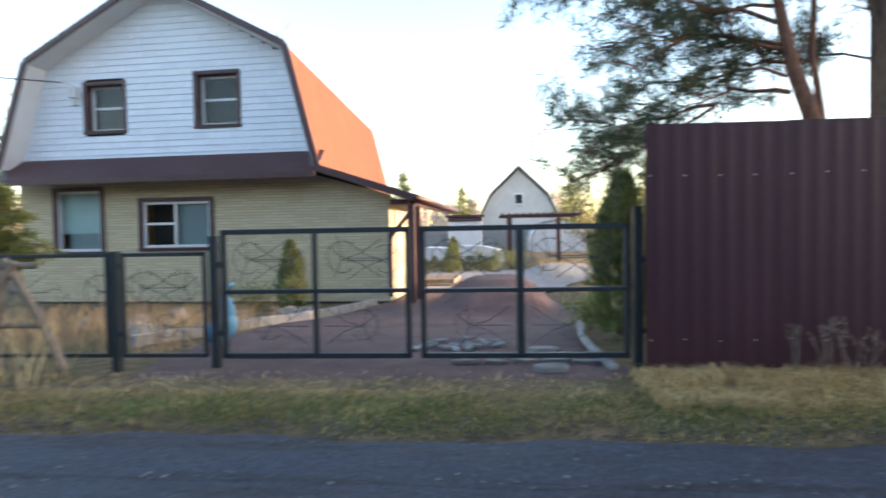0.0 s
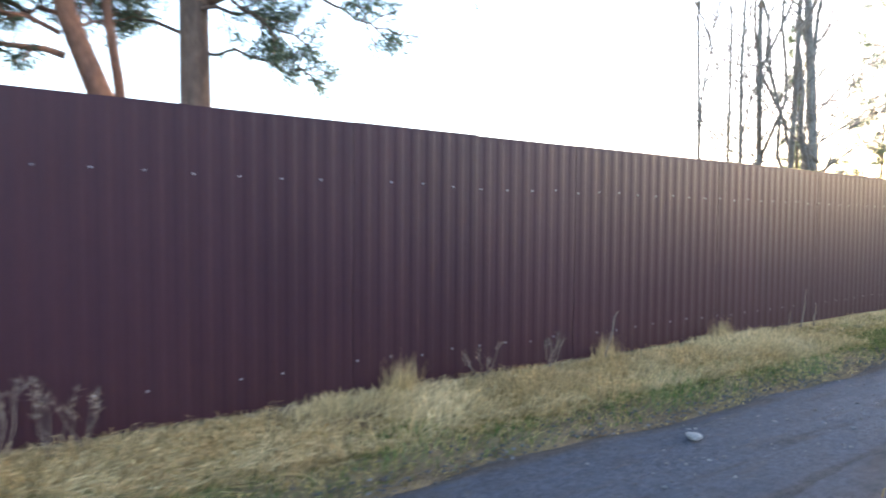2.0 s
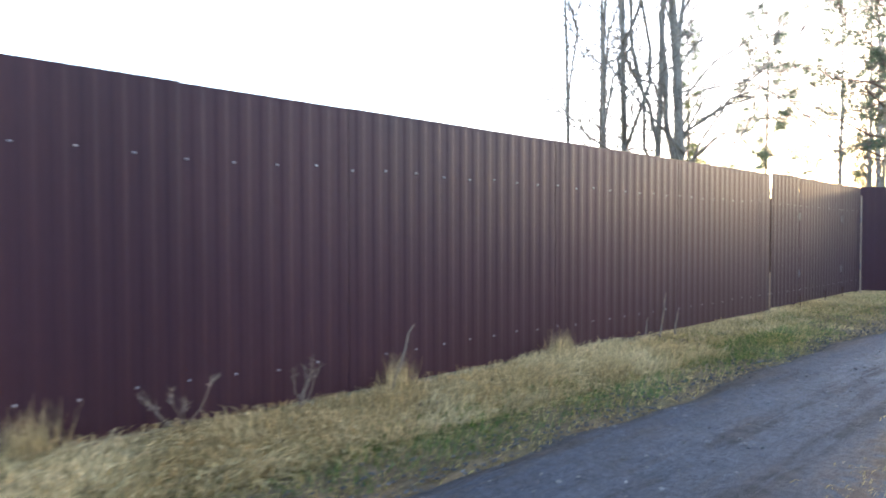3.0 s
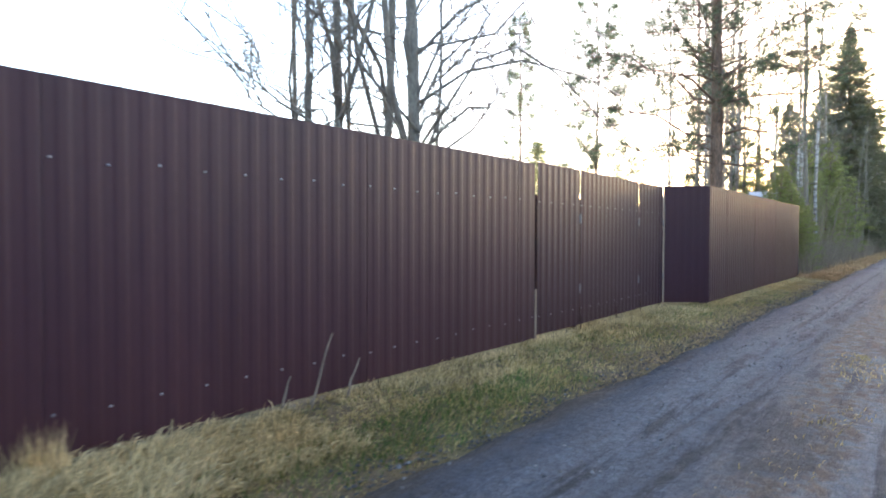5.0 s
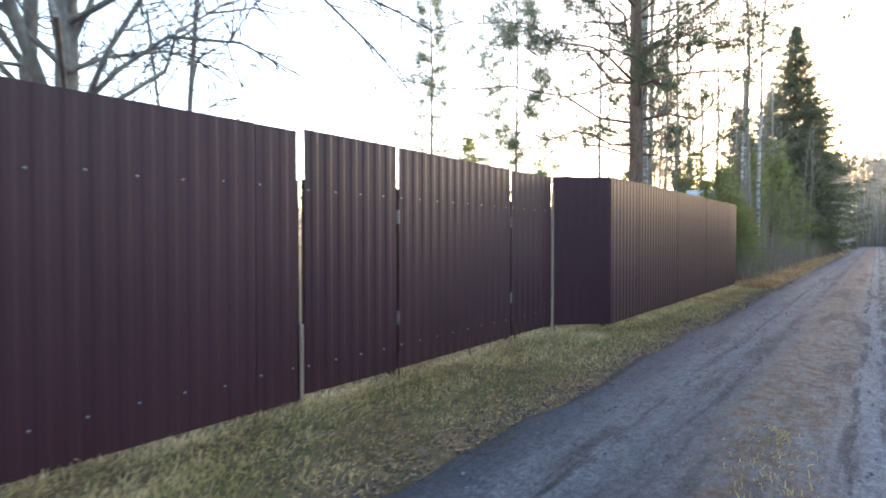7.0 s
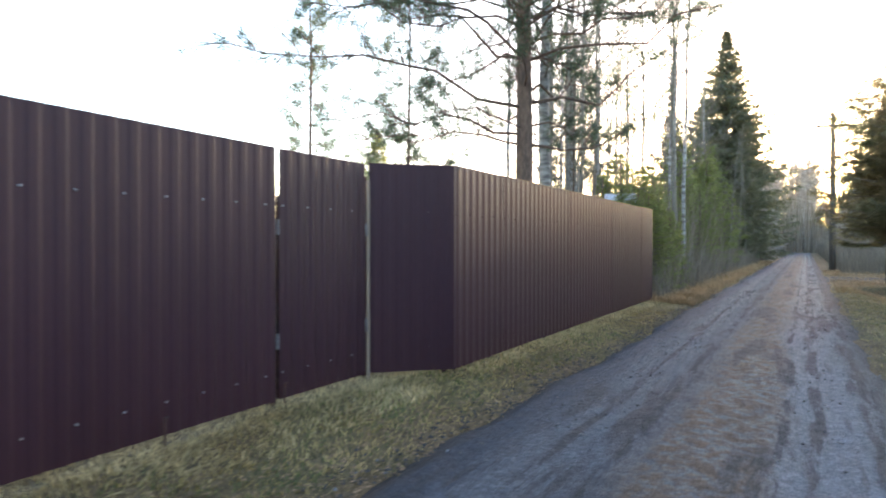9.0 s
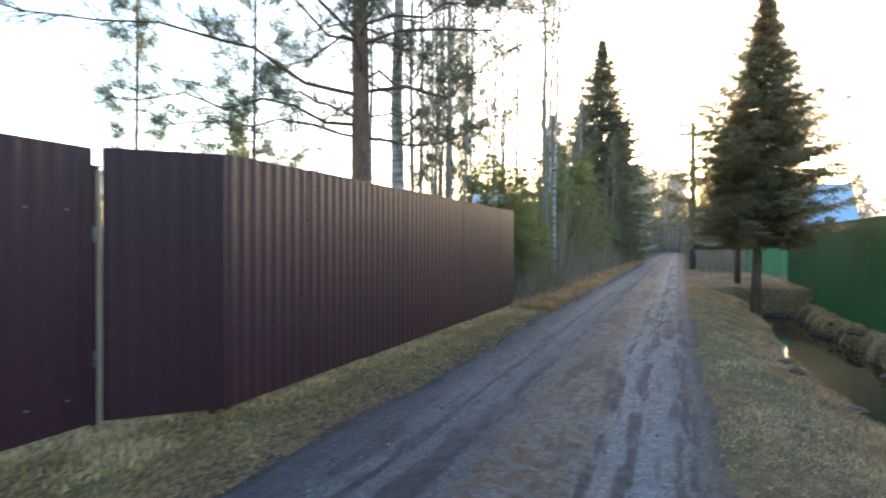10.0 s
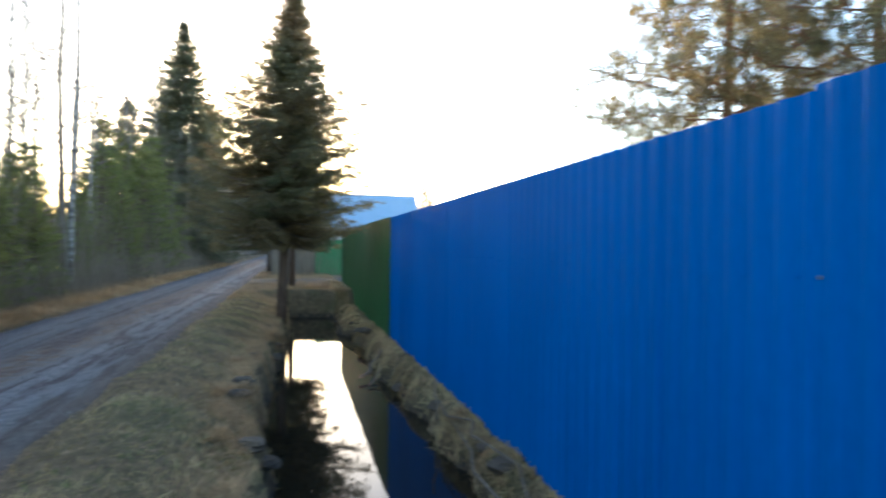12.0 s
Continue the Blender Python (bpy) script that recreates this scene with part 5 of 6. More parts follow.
big_limbs = [((0, 0, 3.35), (4.0, -2.2, 5.7), -0.10, 0.055), ((0, 0, 2.7), (3.0, -1.6, 4.0), -0.12, 0.05), ((0, 0, 3.3), (-3.4, 3.0, 3.9), 0.06, 0.055), ((0, 0, 2.88), (-2.3, 2.2, 2.95), 0.04, 0.05),
             ((0, 0, 2.7), (-1.5, 2.1, 2.75), 0.05, 0.04), ((0, 0, 4.05), (-3.4, 2.2, 4.9), 0.08, 0.05), ((0, 0, 2.95), (-1.6, 0.6, 3.0), 0.08, 0.03), ((0, 0, 3.6), (-1.7, -0.7, 4.1), 0.07, 0.035),
             ((0, 0, 3.9), (2.6, 1.5, 4.9), -0.06, 0.04), ((0, 0, 3.1), (1.9, 1.9, 3.4), 0.04, 0.03), ((0, 0, 4.3), (1.8, -2.4, 5.6), -0.06, 0.045), ((0, 0, 4.5), (-0.8, -2.0, 5.2), 0.05, 0.04)]
big_limbs += [((0, 0, 3.5), (3.4, -0.6, 4.2), 0.04, 0.04), ((0, 0, 3.0), (2.6, -0.3, 3.1), 0.05, 0.03), ((0, 0, 4.2), (3.6, 0.6, 5.0), 0.03, 0.04), ((0, 0, 4.6), (3.2, -2.6, 6.2), -0.05, 0.045)]
big_limbs += whorl_limbs(4.1, 10.6, 0.45, 4.2, np.random.default_rng(41), 5, 0.14, 0.042)
pine("pine_tree", "large pine with long level limbs behind the nearer brown fence", (33.66, 5.88, 0.2), [(0, 0, -0.4), (0.03, 0.02, 3.6), (-0.04, 0.03, 7.3), (0, 0, 10.8)], 0.165, big_limbs, "pine_bark", "pine_needles", 42,
     per=18, dens=1.8, length=0.10, width=0.010, foliage_from=0.28)
for i, (x, y, h, re) in enumerate(((36.6, 10.3, 9.0, 1.5), (35.4, 12.4, 8.5, 0.7), (45.5, 9.2, 9.0, 1.6))):
    auto_pine("slender young pine with sparse tufts behind the fence", x, y, h, 0.05, 2.6, re, 0.45, 50 + 3 * i, per_whorl=4, per=22, dens=1.6, length=0.13, width=0.012, group="slender pines", lr=0.02)


def spruce(name, label, x, y, h, reach, clear, seed, needles, whorls, per_whorl, twigs, size, width, group="", droop=0.25, bare_trunk=0.10, full=0.85, skirt=0.72, outline=None, lean=(0, 0)):
    """A spruce: whorls of drooping boughs set with short side twigs that carry the needles."""
    rng = np.random.default_rng(seed)
    z_base = float(ground_z(x, y))
    tree = thing(name, label, "tree", group, at=(x, y, z_base))
    g = Geo().tube([(0, 0, -0.3), (0.02 + lean[0] * 0.3, lean[1] * 0.3, h * 0.3), (lean[0] * 0.7 - 0.02, 0.01 + lean[1] * 0.7, h * 0.7), (*lean, h)], [bare_trunk * 1.15, bare_trunk * 0.85, bare_trunk * 0.4, 0.012], n=9)
    g.obj("trunk", "pine_bark", tree, smooth=True)
    P, D, bg = [], [], Geo()
    for w in range(whorls):
        t = (w + rng.uniform(-0.3, 0.3)) / whorls
        t = min(max(t, 0.0), 0.985)
        z = clear + (h - clear) * t
        a0 = rng.uniform(0, 6.28)
        for k in range(per_whorl):
            a = a0 + 6.28 * k / per_whorl + rng.uniform(-0.5, 0.5)
            shape = float(np.interp(t, *outline)) if outline else (1 - t) ** full * (skirt + (1 - skirt) * min(1, t * 6 + 0.1))
            L = reach * shape * rng.uniform(0.45, 1.22) + 0.05
            tip = np.array([L * math.cos(a), L * math.sin(a), z - droop * L * (1 - t) + 0.22 * L * t])
            zj = rng.uniform(-0.8, 0.8) * (h - clear) / whorls
            tip[2] += zj
            p = arc_path((0, 0, z + zj), tip, -0.06, rng, 5, 0.08)
            p[:, 0] += lean[0] * z / h
            p[:, 1] += lean[1] * z / h
            p[-1, 2] += 0.08 * L
            bg.tube(p, taper(0.022 * (1 - t) + 0.006, 0.004, 5), n=4, cap=False)
            m = max(3, int(twigs * L / reach) + 2)
            s = rng.uniform(0.12, 1.0, m)
            j = np.minimum((s * 4).astype(int), 3)
            q = p[j] + (p[j + 1] - p[j]) * (s * 4 - j)[:, None]
            along = np.array([math.cos(a), math.sin(a), -droop * 0.5])
            sidev = np.array([-math.sin(a), math.cos(a), 0.0])
            sgn = rng.choice([-1, 1], m)[:, None]
            d = along * rng.uniform(0.4, 0.9, (m, 1)) + sidev * sgn * rng.uniform(0.3, 1.0, (m, 1)) + np.array([0, 0, -0.18])
            tl = (0.10 + 0.24 * L * (1 - s * 0.6))[:, None] * rng.uniform(0.5, 1.1, (m, 1))
            for f in (0.15, 0.5, 0.9):
                P.append(q + d * tl * f)
                D.append(d)
    bg.obj("branchwork", "twig", tree)["kind"] = "stuff"
    V, F = needle_tufts(np.concatenate(P), np.concatenate(D), rng, 5, size, width, 0.42)
    mesh_object("crown", V, F, needles, tree)
    return tree


CROWN = ((0.0, 0.08, 0.3, 0.5, 0.58, 0.72, 0.85, 0.94, 1.0), (0.72, 0.98, 1.0, 0.86, 0.54, 0.32, 0.14, 0.03, 0.0))
spruce("spruce_tree", "spruce with bare lower trunk and sunlit warmth painted into its needles by the ditch", 42.0, -0.05, 7.75, 1.72, 1.75, 61, "sun_warm_needles", 80, 9, 34, 0.12, 0.013, droop=0.1, bare_trunk=0.105, outline=CROWN, lean=(0.0, -0.22))
spruce("spruce_tree", "smaller spruce with bare lower trunk beside the side track", 48.9, -0.27, 6.1, 1.5, 1.9, 68, "sun_warm_needles", 50, 8, 26, 0.14, 0.016, droop=0.12, bare_trunk=0.10)
spruce("spruce_tree", "tall dense grey-green spruce at the edge of the road", 69.0, 6.7, 15.8, 3.7, 1.0, 62, "spruce_needles", 84, 11, 36, 0.22, 0.026, bare_trunk=0.2,
       outline=((0.0, 0.1, 0.35, 0.5, 0.65, 0.8, 0.92, 1.0), (0.8, 1.0, 1.0, 0.82, 0.56, 0.28, 0.08, 0.0)))
tall = spruce("spruce_tree", "tall roadside spruce in the row", 76.0, 9.0, 13.0, 3.4, 1.2, 63, "spruce_needles", 36, 8, 18, 0.34, 0.045, group="spruce row", bare_trunk=0.18)
mid_s = spruce("spruce_tree", "roadside spruce, grey-green with bare lower boughs", 80.0, 7.4, 8.6, 2.6, 0.9, 64, "young_needles", 30, 7, 15, 0.26, 0.035, group="spruce row", bare_trunk=0.12)
young = spruce("young_spruce", "young bright green spruce beside the fence end", 41.2, 5.9, 3.3, 1.1, 0.15, 65, "young_needles", 22, 7, 11, 0.13, 0.014, group="young spruces", droop=0.05, bare_trunk=0.04)


# The far row carries the haze-pale colour too.
far_s = spruce("spruce_tree", "distant spruce in the far row, haze painted into its colour", 84.0, 7.0, 13.0, 3.4, 1.0, 67, "haze_pale_wood", 24, 6, 6, 0.8, 0.16, group="far spruces", bare_trunk=0.18)


def copies(source, places, rng):
    for x, y, s in places:
        m = Matrix.Translation((x, y, float(ground_z(x, y)))) @ Matrix.Rotation(rng.uniform(0, 6.28), 4, "Z") @ Matrix.Scale(s, 4)
        copy_thing(source, m)


rc = random.Random(8)
copies(tall, [(73, 11, 0.9)], rc)
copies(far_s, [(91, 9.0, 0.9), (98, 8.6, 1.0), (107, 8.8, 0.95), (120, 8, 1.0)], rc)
copies(mid_s, [(56.0, 7.6, 0.78), (60.5, 7.9, 0.8), (64.5, 7.6, 0.75), (88, 7.4, 0.8), (42.5, 15.9, 0.66), (9.3, 52, 0.62), (3.0, 60, 0.9), (20, 60, 0.8), (26, 55, 0.9), (-4, 40, 0.9)], rc)
copies(young, [(40.6, 5.5, 0.8), (41.9, 5.5, 0.75), (43.9, 5.6, 0.7), (45.6, 7.6, 1.3), (53.8, 7.0, 1.5), (43.3, 7.5, 1.0), (39.9, 6.0, 0.85), (52.5, 6.0, 1.1), (57.5, 6.4, 1.7), (60.5, 6.8, 2.0), (47.2, 7.0, 1.2), (49.8, 6.6, 1.0), (44.6, 6.3, 1.05), (55.6, 7.6, 1.6)], rc)
spruce("young_spruce", "small spruce in front of the house's far corner", 4.25, 8.2, 2.3, 0.85, 0.9, 66, "young_needles", 18, 7, 12, 0.15, 0.022, droop=0.05, bare_trunk=0.05)
auto_pine("pine with low-sun gold painted into its needles behind the blue fence", 36.6, -7.4, 7.2, 0.12, 2.2, 3.0, 0.34, 90, needles="sun_gold_needles", bark="red_bark", per_whorl=5, per=28, dens=2.2, foliage=0.25, rise=0.12, length=0.10, width=0.010)
auto_pine("pine with low-sun gold painted into its needles behind the blue fence", 34.6, -8.2, 7.6, 0.12, 2.4, 3.2, 0.36, 93, needles="sun_gold_needles", bark="red_bark", per_whorl=5, per=28, dens=2.2, foliage=0.25, rise=0.12, length=0.10, width=0.010)
auto_pine("small sunlit pine far behind the blue fence", 52.0, -14.5, 5.6, 0.10, 2.6, 1.5, 0.5, 96, needles="sun_gold_needles", per_whorl=4, per=16, length=0.18, width=0.03)


def bare_tree(name, label, x, y, h, r, seed, bark, group="", forks=26, first=0.2, reach=0.26, up=0.9, twigs=5, lean=(0, 0), near=True, leaders=0, limbs=()):
    """A leafless tree: trunk, limbs and twigs."""
    rng = np.random.default_rng(seed)
    tree = thing(name, label, "tree", group, at=(x, y, float(ground_z(x, y))))
    k = 9
    t = np.linspace(0, 1, k)
    trunk = np.stack([lean[0] * t + 0.018 * h * np.cumsum(rng.normal(0, 0.35, k)) * t, lean[1] * t + 0.018 * h * np.cumsum(rng.normal(0, 0.35, k)) * t, -0.3 + (h + 0.3) * t], 1)
    Geo().tube(trunk, [r * (1 - 0.72 * s) for s in t], n=9).obj("trunk", bark, tree, smooth=True)
    lg, tg = Geo(), Geo()
    for path in limbs:
        path = np.array(path, float)
        Geo().tube(path, taper(r * 0.25, 0.005, len(path)), n=6).obj("limb", bark, tree, smooth=True)
        for m in range(34):
            u = rng.uniform(0.2, 1.0) * (len(path) - 1)
            jj = min(int(u), len(path) - 2)
            w = path[jj] + (path[jj + 1] - path[jj]) * (u - jj)
            tg.tube(arc_path(w, w + rng.normal(0, 0.22, 3) + (path[jj + 1] - path[jj]) * 0.4, 0.03, rng, 4, 0.3), taper(0.006, 0.003, 4), n=3, cap=False)
    for i in range(leaders):
        s0 = rng.uniform(0.16, 0.34)
        j = int(s0 * (k - 1))
        q = trunk[j] + (trunk[j + 1] - trunk[j]) * (s0 * (k - 1) - j)
        a = rng.uniform(0, 6.28)
        e = q + np.array([math.cos(a) * 0.12, math.sin(a) * 0.12, rng.uniform(0.5, 0.62)]) * h
        Geo().tube(arc_path(q, e, -0.03, rng, 8, 0.22), taper(r * 0.5, 0.012, 8), n=7).obj("stem", bark, tree, smooth=True)
    for i in range(forks):
        s = first + (0.97 - first) * (i + rng.uniform(0, 1)) / forks
        j = min(int(s * (k - 1)), k - 2)
        q = trunk[j] + (trunk[j + 1] - trunk[j]) * (s * (k - 1) - j)
        a = rng.uniform(0, 6.28)
        L = h * reach * (1.05 - 0.75 * s) * rng.uniform(0.45, 1.15)
        e = q + np.array([math.cos(a), math.sin(a), up * rng.uniform(0.4, 1.3)]) * L
        p = arc_path(q, e, -0.05, rng, 6, 0.35)
        lr = r * 0.22 * (1.1 - s)
        if near:
            Geo().tube(p, taper(lr + 0.004, 0.004, 6), n=5, cap=False).obj("limb", bark if bark != "birch_bark" else "twig", tree)
        else:
            lg.tube(p, taper(lr + 0.004, 0.004, 6), n=5, cap=False)
        for m in range(twigs):
            u = rng.uniform(0.25, 1.0)
            jj = min(int(u * 5), 4)
            w = p[jj] + (p[jj + 1] - p[jj]) * (u * 5 - jj)
            tl = L * rng.uniform(0.18, 0.45)
            b = w + (np.array([math.cos(a), math.sin(a), up]) * 0.7 + rng.normal(0, 0.75, 3)) * tl
            tp = arc_path(w, b, 0.04, rng, 4, 0.4)
            tg.tube(tp, taper(0.008 if near else 0.014, 0.004 if near else 0.007, 4), n=3, cap=False)
            for _ in range(2 if near else 1):
                c = tp[rng.integers(1, 4)]
                tg.tube(arc_path(c, c + (b - w) * 0.35 + rng.normal(0, 0.25, 3) * tl, 0.0, rng, 3, 0.3), taper(0.005 if near else 0.009, 0.003 if near else 0.005, 3), n=3, cap=False)
    if not near:
        lg.obj("branchwork", bark if bark != "birch_bark" else "twig", tree)["kind"] = "stuff"
    tg.obj("twig_mass", "twig", tree)["kind"] = "stuff"
    return tree


ALDER_LIMBS = ([(0, 0, 2.6), (0.4, -0.3, 2.95), (1.0, -0.6, 3.15), (1.8, -0.9, 3.1), (2.4, -1.2, 2.9)], [(0, 0, 3.1), (0.4, -0.2, 3.6), (1.0, -0.5, 4.0), (1.9, -0.9, 4.2)], [(0, 0, 2.3), (0.3, 0.2, 2.5), (0.9, 0.5, 2.75), (1.6, 0.8, 2.8)],
               [(0.03, 0, 1.95), (0.18, -0.12, 2.45), (0.42, -0.42, 3.05), (0.72, -0.72, 3.2), (1.05, -1.0, 2.95), (1.35, -1.3, 2.55), (1.6, -1.5, 2.2)], [(0, 0, 1.9), (-0.35, -0.1, 2.2), (-0.8, -0.15, 2.7), (-1.3, -0.2, 3.3)], [(0, 0, 1.8), (-0.5, 0.4, 2.1), (-1.2, 0.7, 2.5), (-2.0, 0.9, 3.1)], [(0.03, 0, 2.05), (0.25, -0.1, 2.35), (0.5, -0.25, 2.6), (0.95, -0.4, 2.65), (1.4, -0.5, 2.5)],
               [(0, 0, 2.3), (-0.5, 0.3, 2.9), (-1.0, 0.5, 3.4), (-1.5, 0.8, 3.7)])
ald = "leafless grey-barked tree rising behind the brown fence"
for i, (x, y, h, r, ln) in enumerate(((23.75, 6.10, 9.5, 0.105, (0.1, 0.2)), (23.62, 6.45, 9.0, 0.07, (0.25, 0.0)), (23.15, 6.62, 9.0, 0.07, (-0.1, 0.1)), (24.4, 8.0, 8.0, 0.05, (0.1, 0.1)),
                                      (23.6, 8.0, 8.0, 0.05, (0, 0.1)), (22.9, 6.8, 7.5, 0.05, (-0.1, 0.1)), (24.9, 7.0, 6.5, 0.04, (0.3, 0)))):
    bare_tree("alder_tree", ald, x, y, h, r * 0.8, 100 + i, "grey_bark", group="alders", lean=ln, forks=24 if r > 0.08 else 20, first=0.2, reach=0.25, up=1.1, twigs=6, leaders=2 if r > 0.06 else 1,
              limbs=ALDER_LIMBS if i == 0 else ())
bare_tree("birch_tree", "white-barked birch with black marks beside the large pine", 36.3, 6.6, 11.5, 0.15, 120, "birch_bark", forks=26, first=0.3)
bare_tree("birch_tree", "slim leafless birch at the road's edge past the fence", 46.24, 5.6, 13.0, 0.075, 121, "birch_bark", forks=30, first=0.28, lean=(0.4, 0.1))
bare_tree("birch_tree", "dark slim leafless tree beside the roadside birch", 46.7, 5.9, 12.5, 0.10, 122, "grey_bark", forks=26, first=0.28, lean=(0.2, 0.3))
b1 = bare_tree("birch_tree", "slender leafless birch in the wood behind the fence", 39.5, 9.0, 11.0, 0.06, 123, "birch_bark", group="wood birches", forks=28, first=0.25, reach=0.16, up=1.4, twigs=3, near=False)
b2 = bare_tree("aspen_tree", "slender leafless aspen in the wood behind the fence", 42.0, 8.2, 12.0, 0.065, 124, "grey_bark", group="wood aspens", forks=28, first=0.2, reach=0.15, up=1.2, twigs=3, near=False)
b3 = bare_tree("aspen_tree", "thin leafless aspen in the wood behind the fence", 44.0, 10.5, 10.0, 0.045, 125, "grey_bark", group="wood aspens", forks=26, first=0.2, reach=0.17, up=1.0, twigs=3, near=False)
rb = random.Random(17)
spots = []
while len(spots) < 28:
    x, y = rb.uniform(40.0, 66), rb.uniform(7.2, 16)
    if y < 2.6 + 0.30 * (x - 20.9) and all((x - a) ** 2 + (y - b) ** 2 > 1.3 for a, b, _ in spots):
        spots.append((x, y, rb.uniform(0.8, 1.2)))
copies(b1, [(50.6, 6.9, 1.15), (52.5, 7.0, 1.2), (47.6, 7.3, 1.1), (49.0, 8.2, 1.1), (45.0, 8.2, 1.1), (46.3, 9.6, 1.1), (43.3, 8.9, 1.05), (54.5, 7.4, 1.2)], rb)
copies(b1, spots[:10], rb)
copies(b2, spots[10:17], rb)
copies(b3, spots[17:], rb)
copies(b2, [(38.6, 7.4, 0.9), (40.8, 7.4, 0.95), (43.0, 7.7, 1.0), (44.2, 9.0, 1.1)], rb)
copies(b3, [(70, 4.9, 0.8), (74, 4.8, 0.9), (79, 4.9, 0.7), (86, 5.0, 0.9), (58, 5.4, 0.7), (62, 5.3, 0.8), (66, 5.2, 0.75), (73, -1.5, 0.9), (80, -2.5, 1.0), (90, -1.0, 1.0), (99, -2.0, 1.1), (85, 0.2, 0.9), (108, -1.5, 1.1)], rb)
copies(b2, [(-3, 22, 0.9), (0.5, 24, 0.8), (-6, 17, 0.9), (2.0, 27, 0.9), (-9, 24, 1.0)], rb)


def leafy(name, label, x, y, h, reach, seed, material, n=900, size=0.09):
    """A small-leaved tree or bush: stems and loose leaves in clumps."""
    rng = np.random.default_rng(seed)
    tree = thing(name, label, "tree" if h > 3 else "shrub", at=(x, y, float(ground_z(x, y))))
    g, P = Geo(), []
    for i in range(14):
        a, s = rng.uniform(0, 6.28), rng.uniform(0.2, 0.8)
        e = np.array([reach * math.cos(a) * rng.uniform(0.3, 1), reach * math.sin(a) * rng.uniform(0.3, 1), h * rng.uniform(0.55, 1.0)])
        p = arc_path((0, 0, h * 0.1 * s), e, 0.05, rng, 6, 0.3)
        g.tube(p, taper(0.03 * h / 4, 0.006, 6), n=5)
        P.append(p[2:])
    g.obj("branchwork", "twig", tree)["kind"] = "stuff"
    P = np.concatenate(P)
    c = P[rng.integers(0, len(P), n)] + rng.normal(0, reach * 0.16, (n, 3))
    V, F = needle_tufts(c, rng.normal(0, 1, (n, 3)), rng, 2, size, size * 0.6)
    mesh_object("crown", V, F, material, tree)
    return tree


leafy("birch_tree", "birch behind the house with a few yellow-green leaves", -1.5, 19.0, 8.0, 2.4, 140, "yellow_leaf", 2200, 0.10)
leafy("birch_tree", "birch behind the house with a few yellow-green leaves", -3.5, 16.0, 6.0, 2.2, 141, "yellow_leaf", 1800, 0.10)
leafy("garden_bush", "round green bush in the back garden", 11.4, 21.5, 0.8, 0.7, 142, "thuja", 700, 0.06)
leafy("garden_bush", "low green bush in the back garden", 12.4, 22.3, 0.7, 0.6, 143, "thuja", 600, 0.06)
leafy("garden_bush", "low yellow-green bush beside the pipe", 12.55, 7.9, 0.45, 0.3, 144, "young_needles", 320, 0.05)
leafy("garden_bush", "dark low bush under the house wall", 6.9, 11.1, 0.5, 0.6, 145, "thuja", 500, 0.05)
leafy("garden_bush", "yellow-green shrub behind the garden", 16.5, 30.0, 3.4, 2.0, 146, "yellow_leaf", 1400, 0.10)
leafy("garden_bush", "yellow-green shrub behind the garden", 19.0, 27.0, 3.0, 2.0, 147, "yellow_leaf", 1400, 0.10)


def thuja(label, x, y, h, r, seed, n, leaf="thuja"):
    rng = np.random.default_rng(seed)
    t = thing("thuja", label, "shrub", at=(x, y, float(ground_z(x, y))))
    Geo().tube([(0, 0, -0.1), (0, 0, h * 0.5), (0, 0, h * 0.92)], [0.04, 0.03, 0.008], n=6).obj("trunk", "twig", t)
    s = rng.uniform(0, 1, n) ** 0.8
    a = rng.uniform(0, 6.28, n)
    lobes = 1 + 0.18 * np.sin(a * 3 + s * 9) + 0.12 * np.sin(a * 5 + 2 - s * 14)
    rr = r * np.sin(np.pi * np.clip(0.14 + 0.86 * s, 0, 1) ** 0.75) ** 0.8 * lobes * rng.uniform(0.55, 1.05, n)
    P = np.stack([rr * np.cos(a), rr * np.sin(a), 0.04 + s * h * 0.96], 1)
    D = np.stack([0.5 * np.cos(a), 0.5 * np.sin(a), np.full(n, 0.9)], 1)
    V, F = needle_tufts(P, D, rng, 4, 0.10 * h ** 0.5, 0.022, 0.3)
    mesh_object("foliage", V, F, leaf, t)
    return t


thuja("small conical thuja by the house wall", 7.75, 10.9, 1.25, 0.24, 151, 900)
thuja("small conical thuja in the back garden", 10.15, 21.0, 1.25, 0.27, 152, 700)
thuja("tall shaggy dark thuja beside the brown fence", 12.78, 7.2, 1.8, 0.34, 153, 2400)
for i in range(7):
    thuja("low clipped thuja in the garden hedge", 9.0 + i * 0.42, 21.6 + 0.1 * (i % 2), 0.55, 0.26, 160 + i, 240)


# brushwood, far woods and grass: what nobody could count
def brush(name, label, n, place, hmin, hmax, seed, material, width=0.012, lean=0.25):
    rng = np.random.default_rng(seed)
    xy = place(rng, n)
    z = ground_z(xy[:, 0], xy[:, 1])
    h = rng.uniform(hmin, hmax, n)
    d = rng.normal(0, lean, (n, 2))
    V, F = [], []
    base = np.column_stack([xy, z - 0.02])
    a = rng.uniform(0, 6.28, n)
    s = np.stack([np.cos(a), np.sin(a), 0 * a], 1) * width / 2
    mid = base + np.column_stack([d * h[:, None] * 0.4, h * 0.55])
    tip = base + np.column_stack([d * h[:, None] * 1.0, h])
    V = np.stack([base - s, base + s, mid + s * 0.7, mid - s * 0.7, tip], 1)
    k = np.arange(n)[:, None] * 5
    quads, tris = k + np.array([[0, 1, 2, 3]]), k + np.array([[3, 2, 4]])
    ob = mesh_object(name, V.reshape(-1, 3), quads.tolist() + tris.tolist(), material)
    return tagged(ob, label, name.replace("_", " "), kind="stuff")


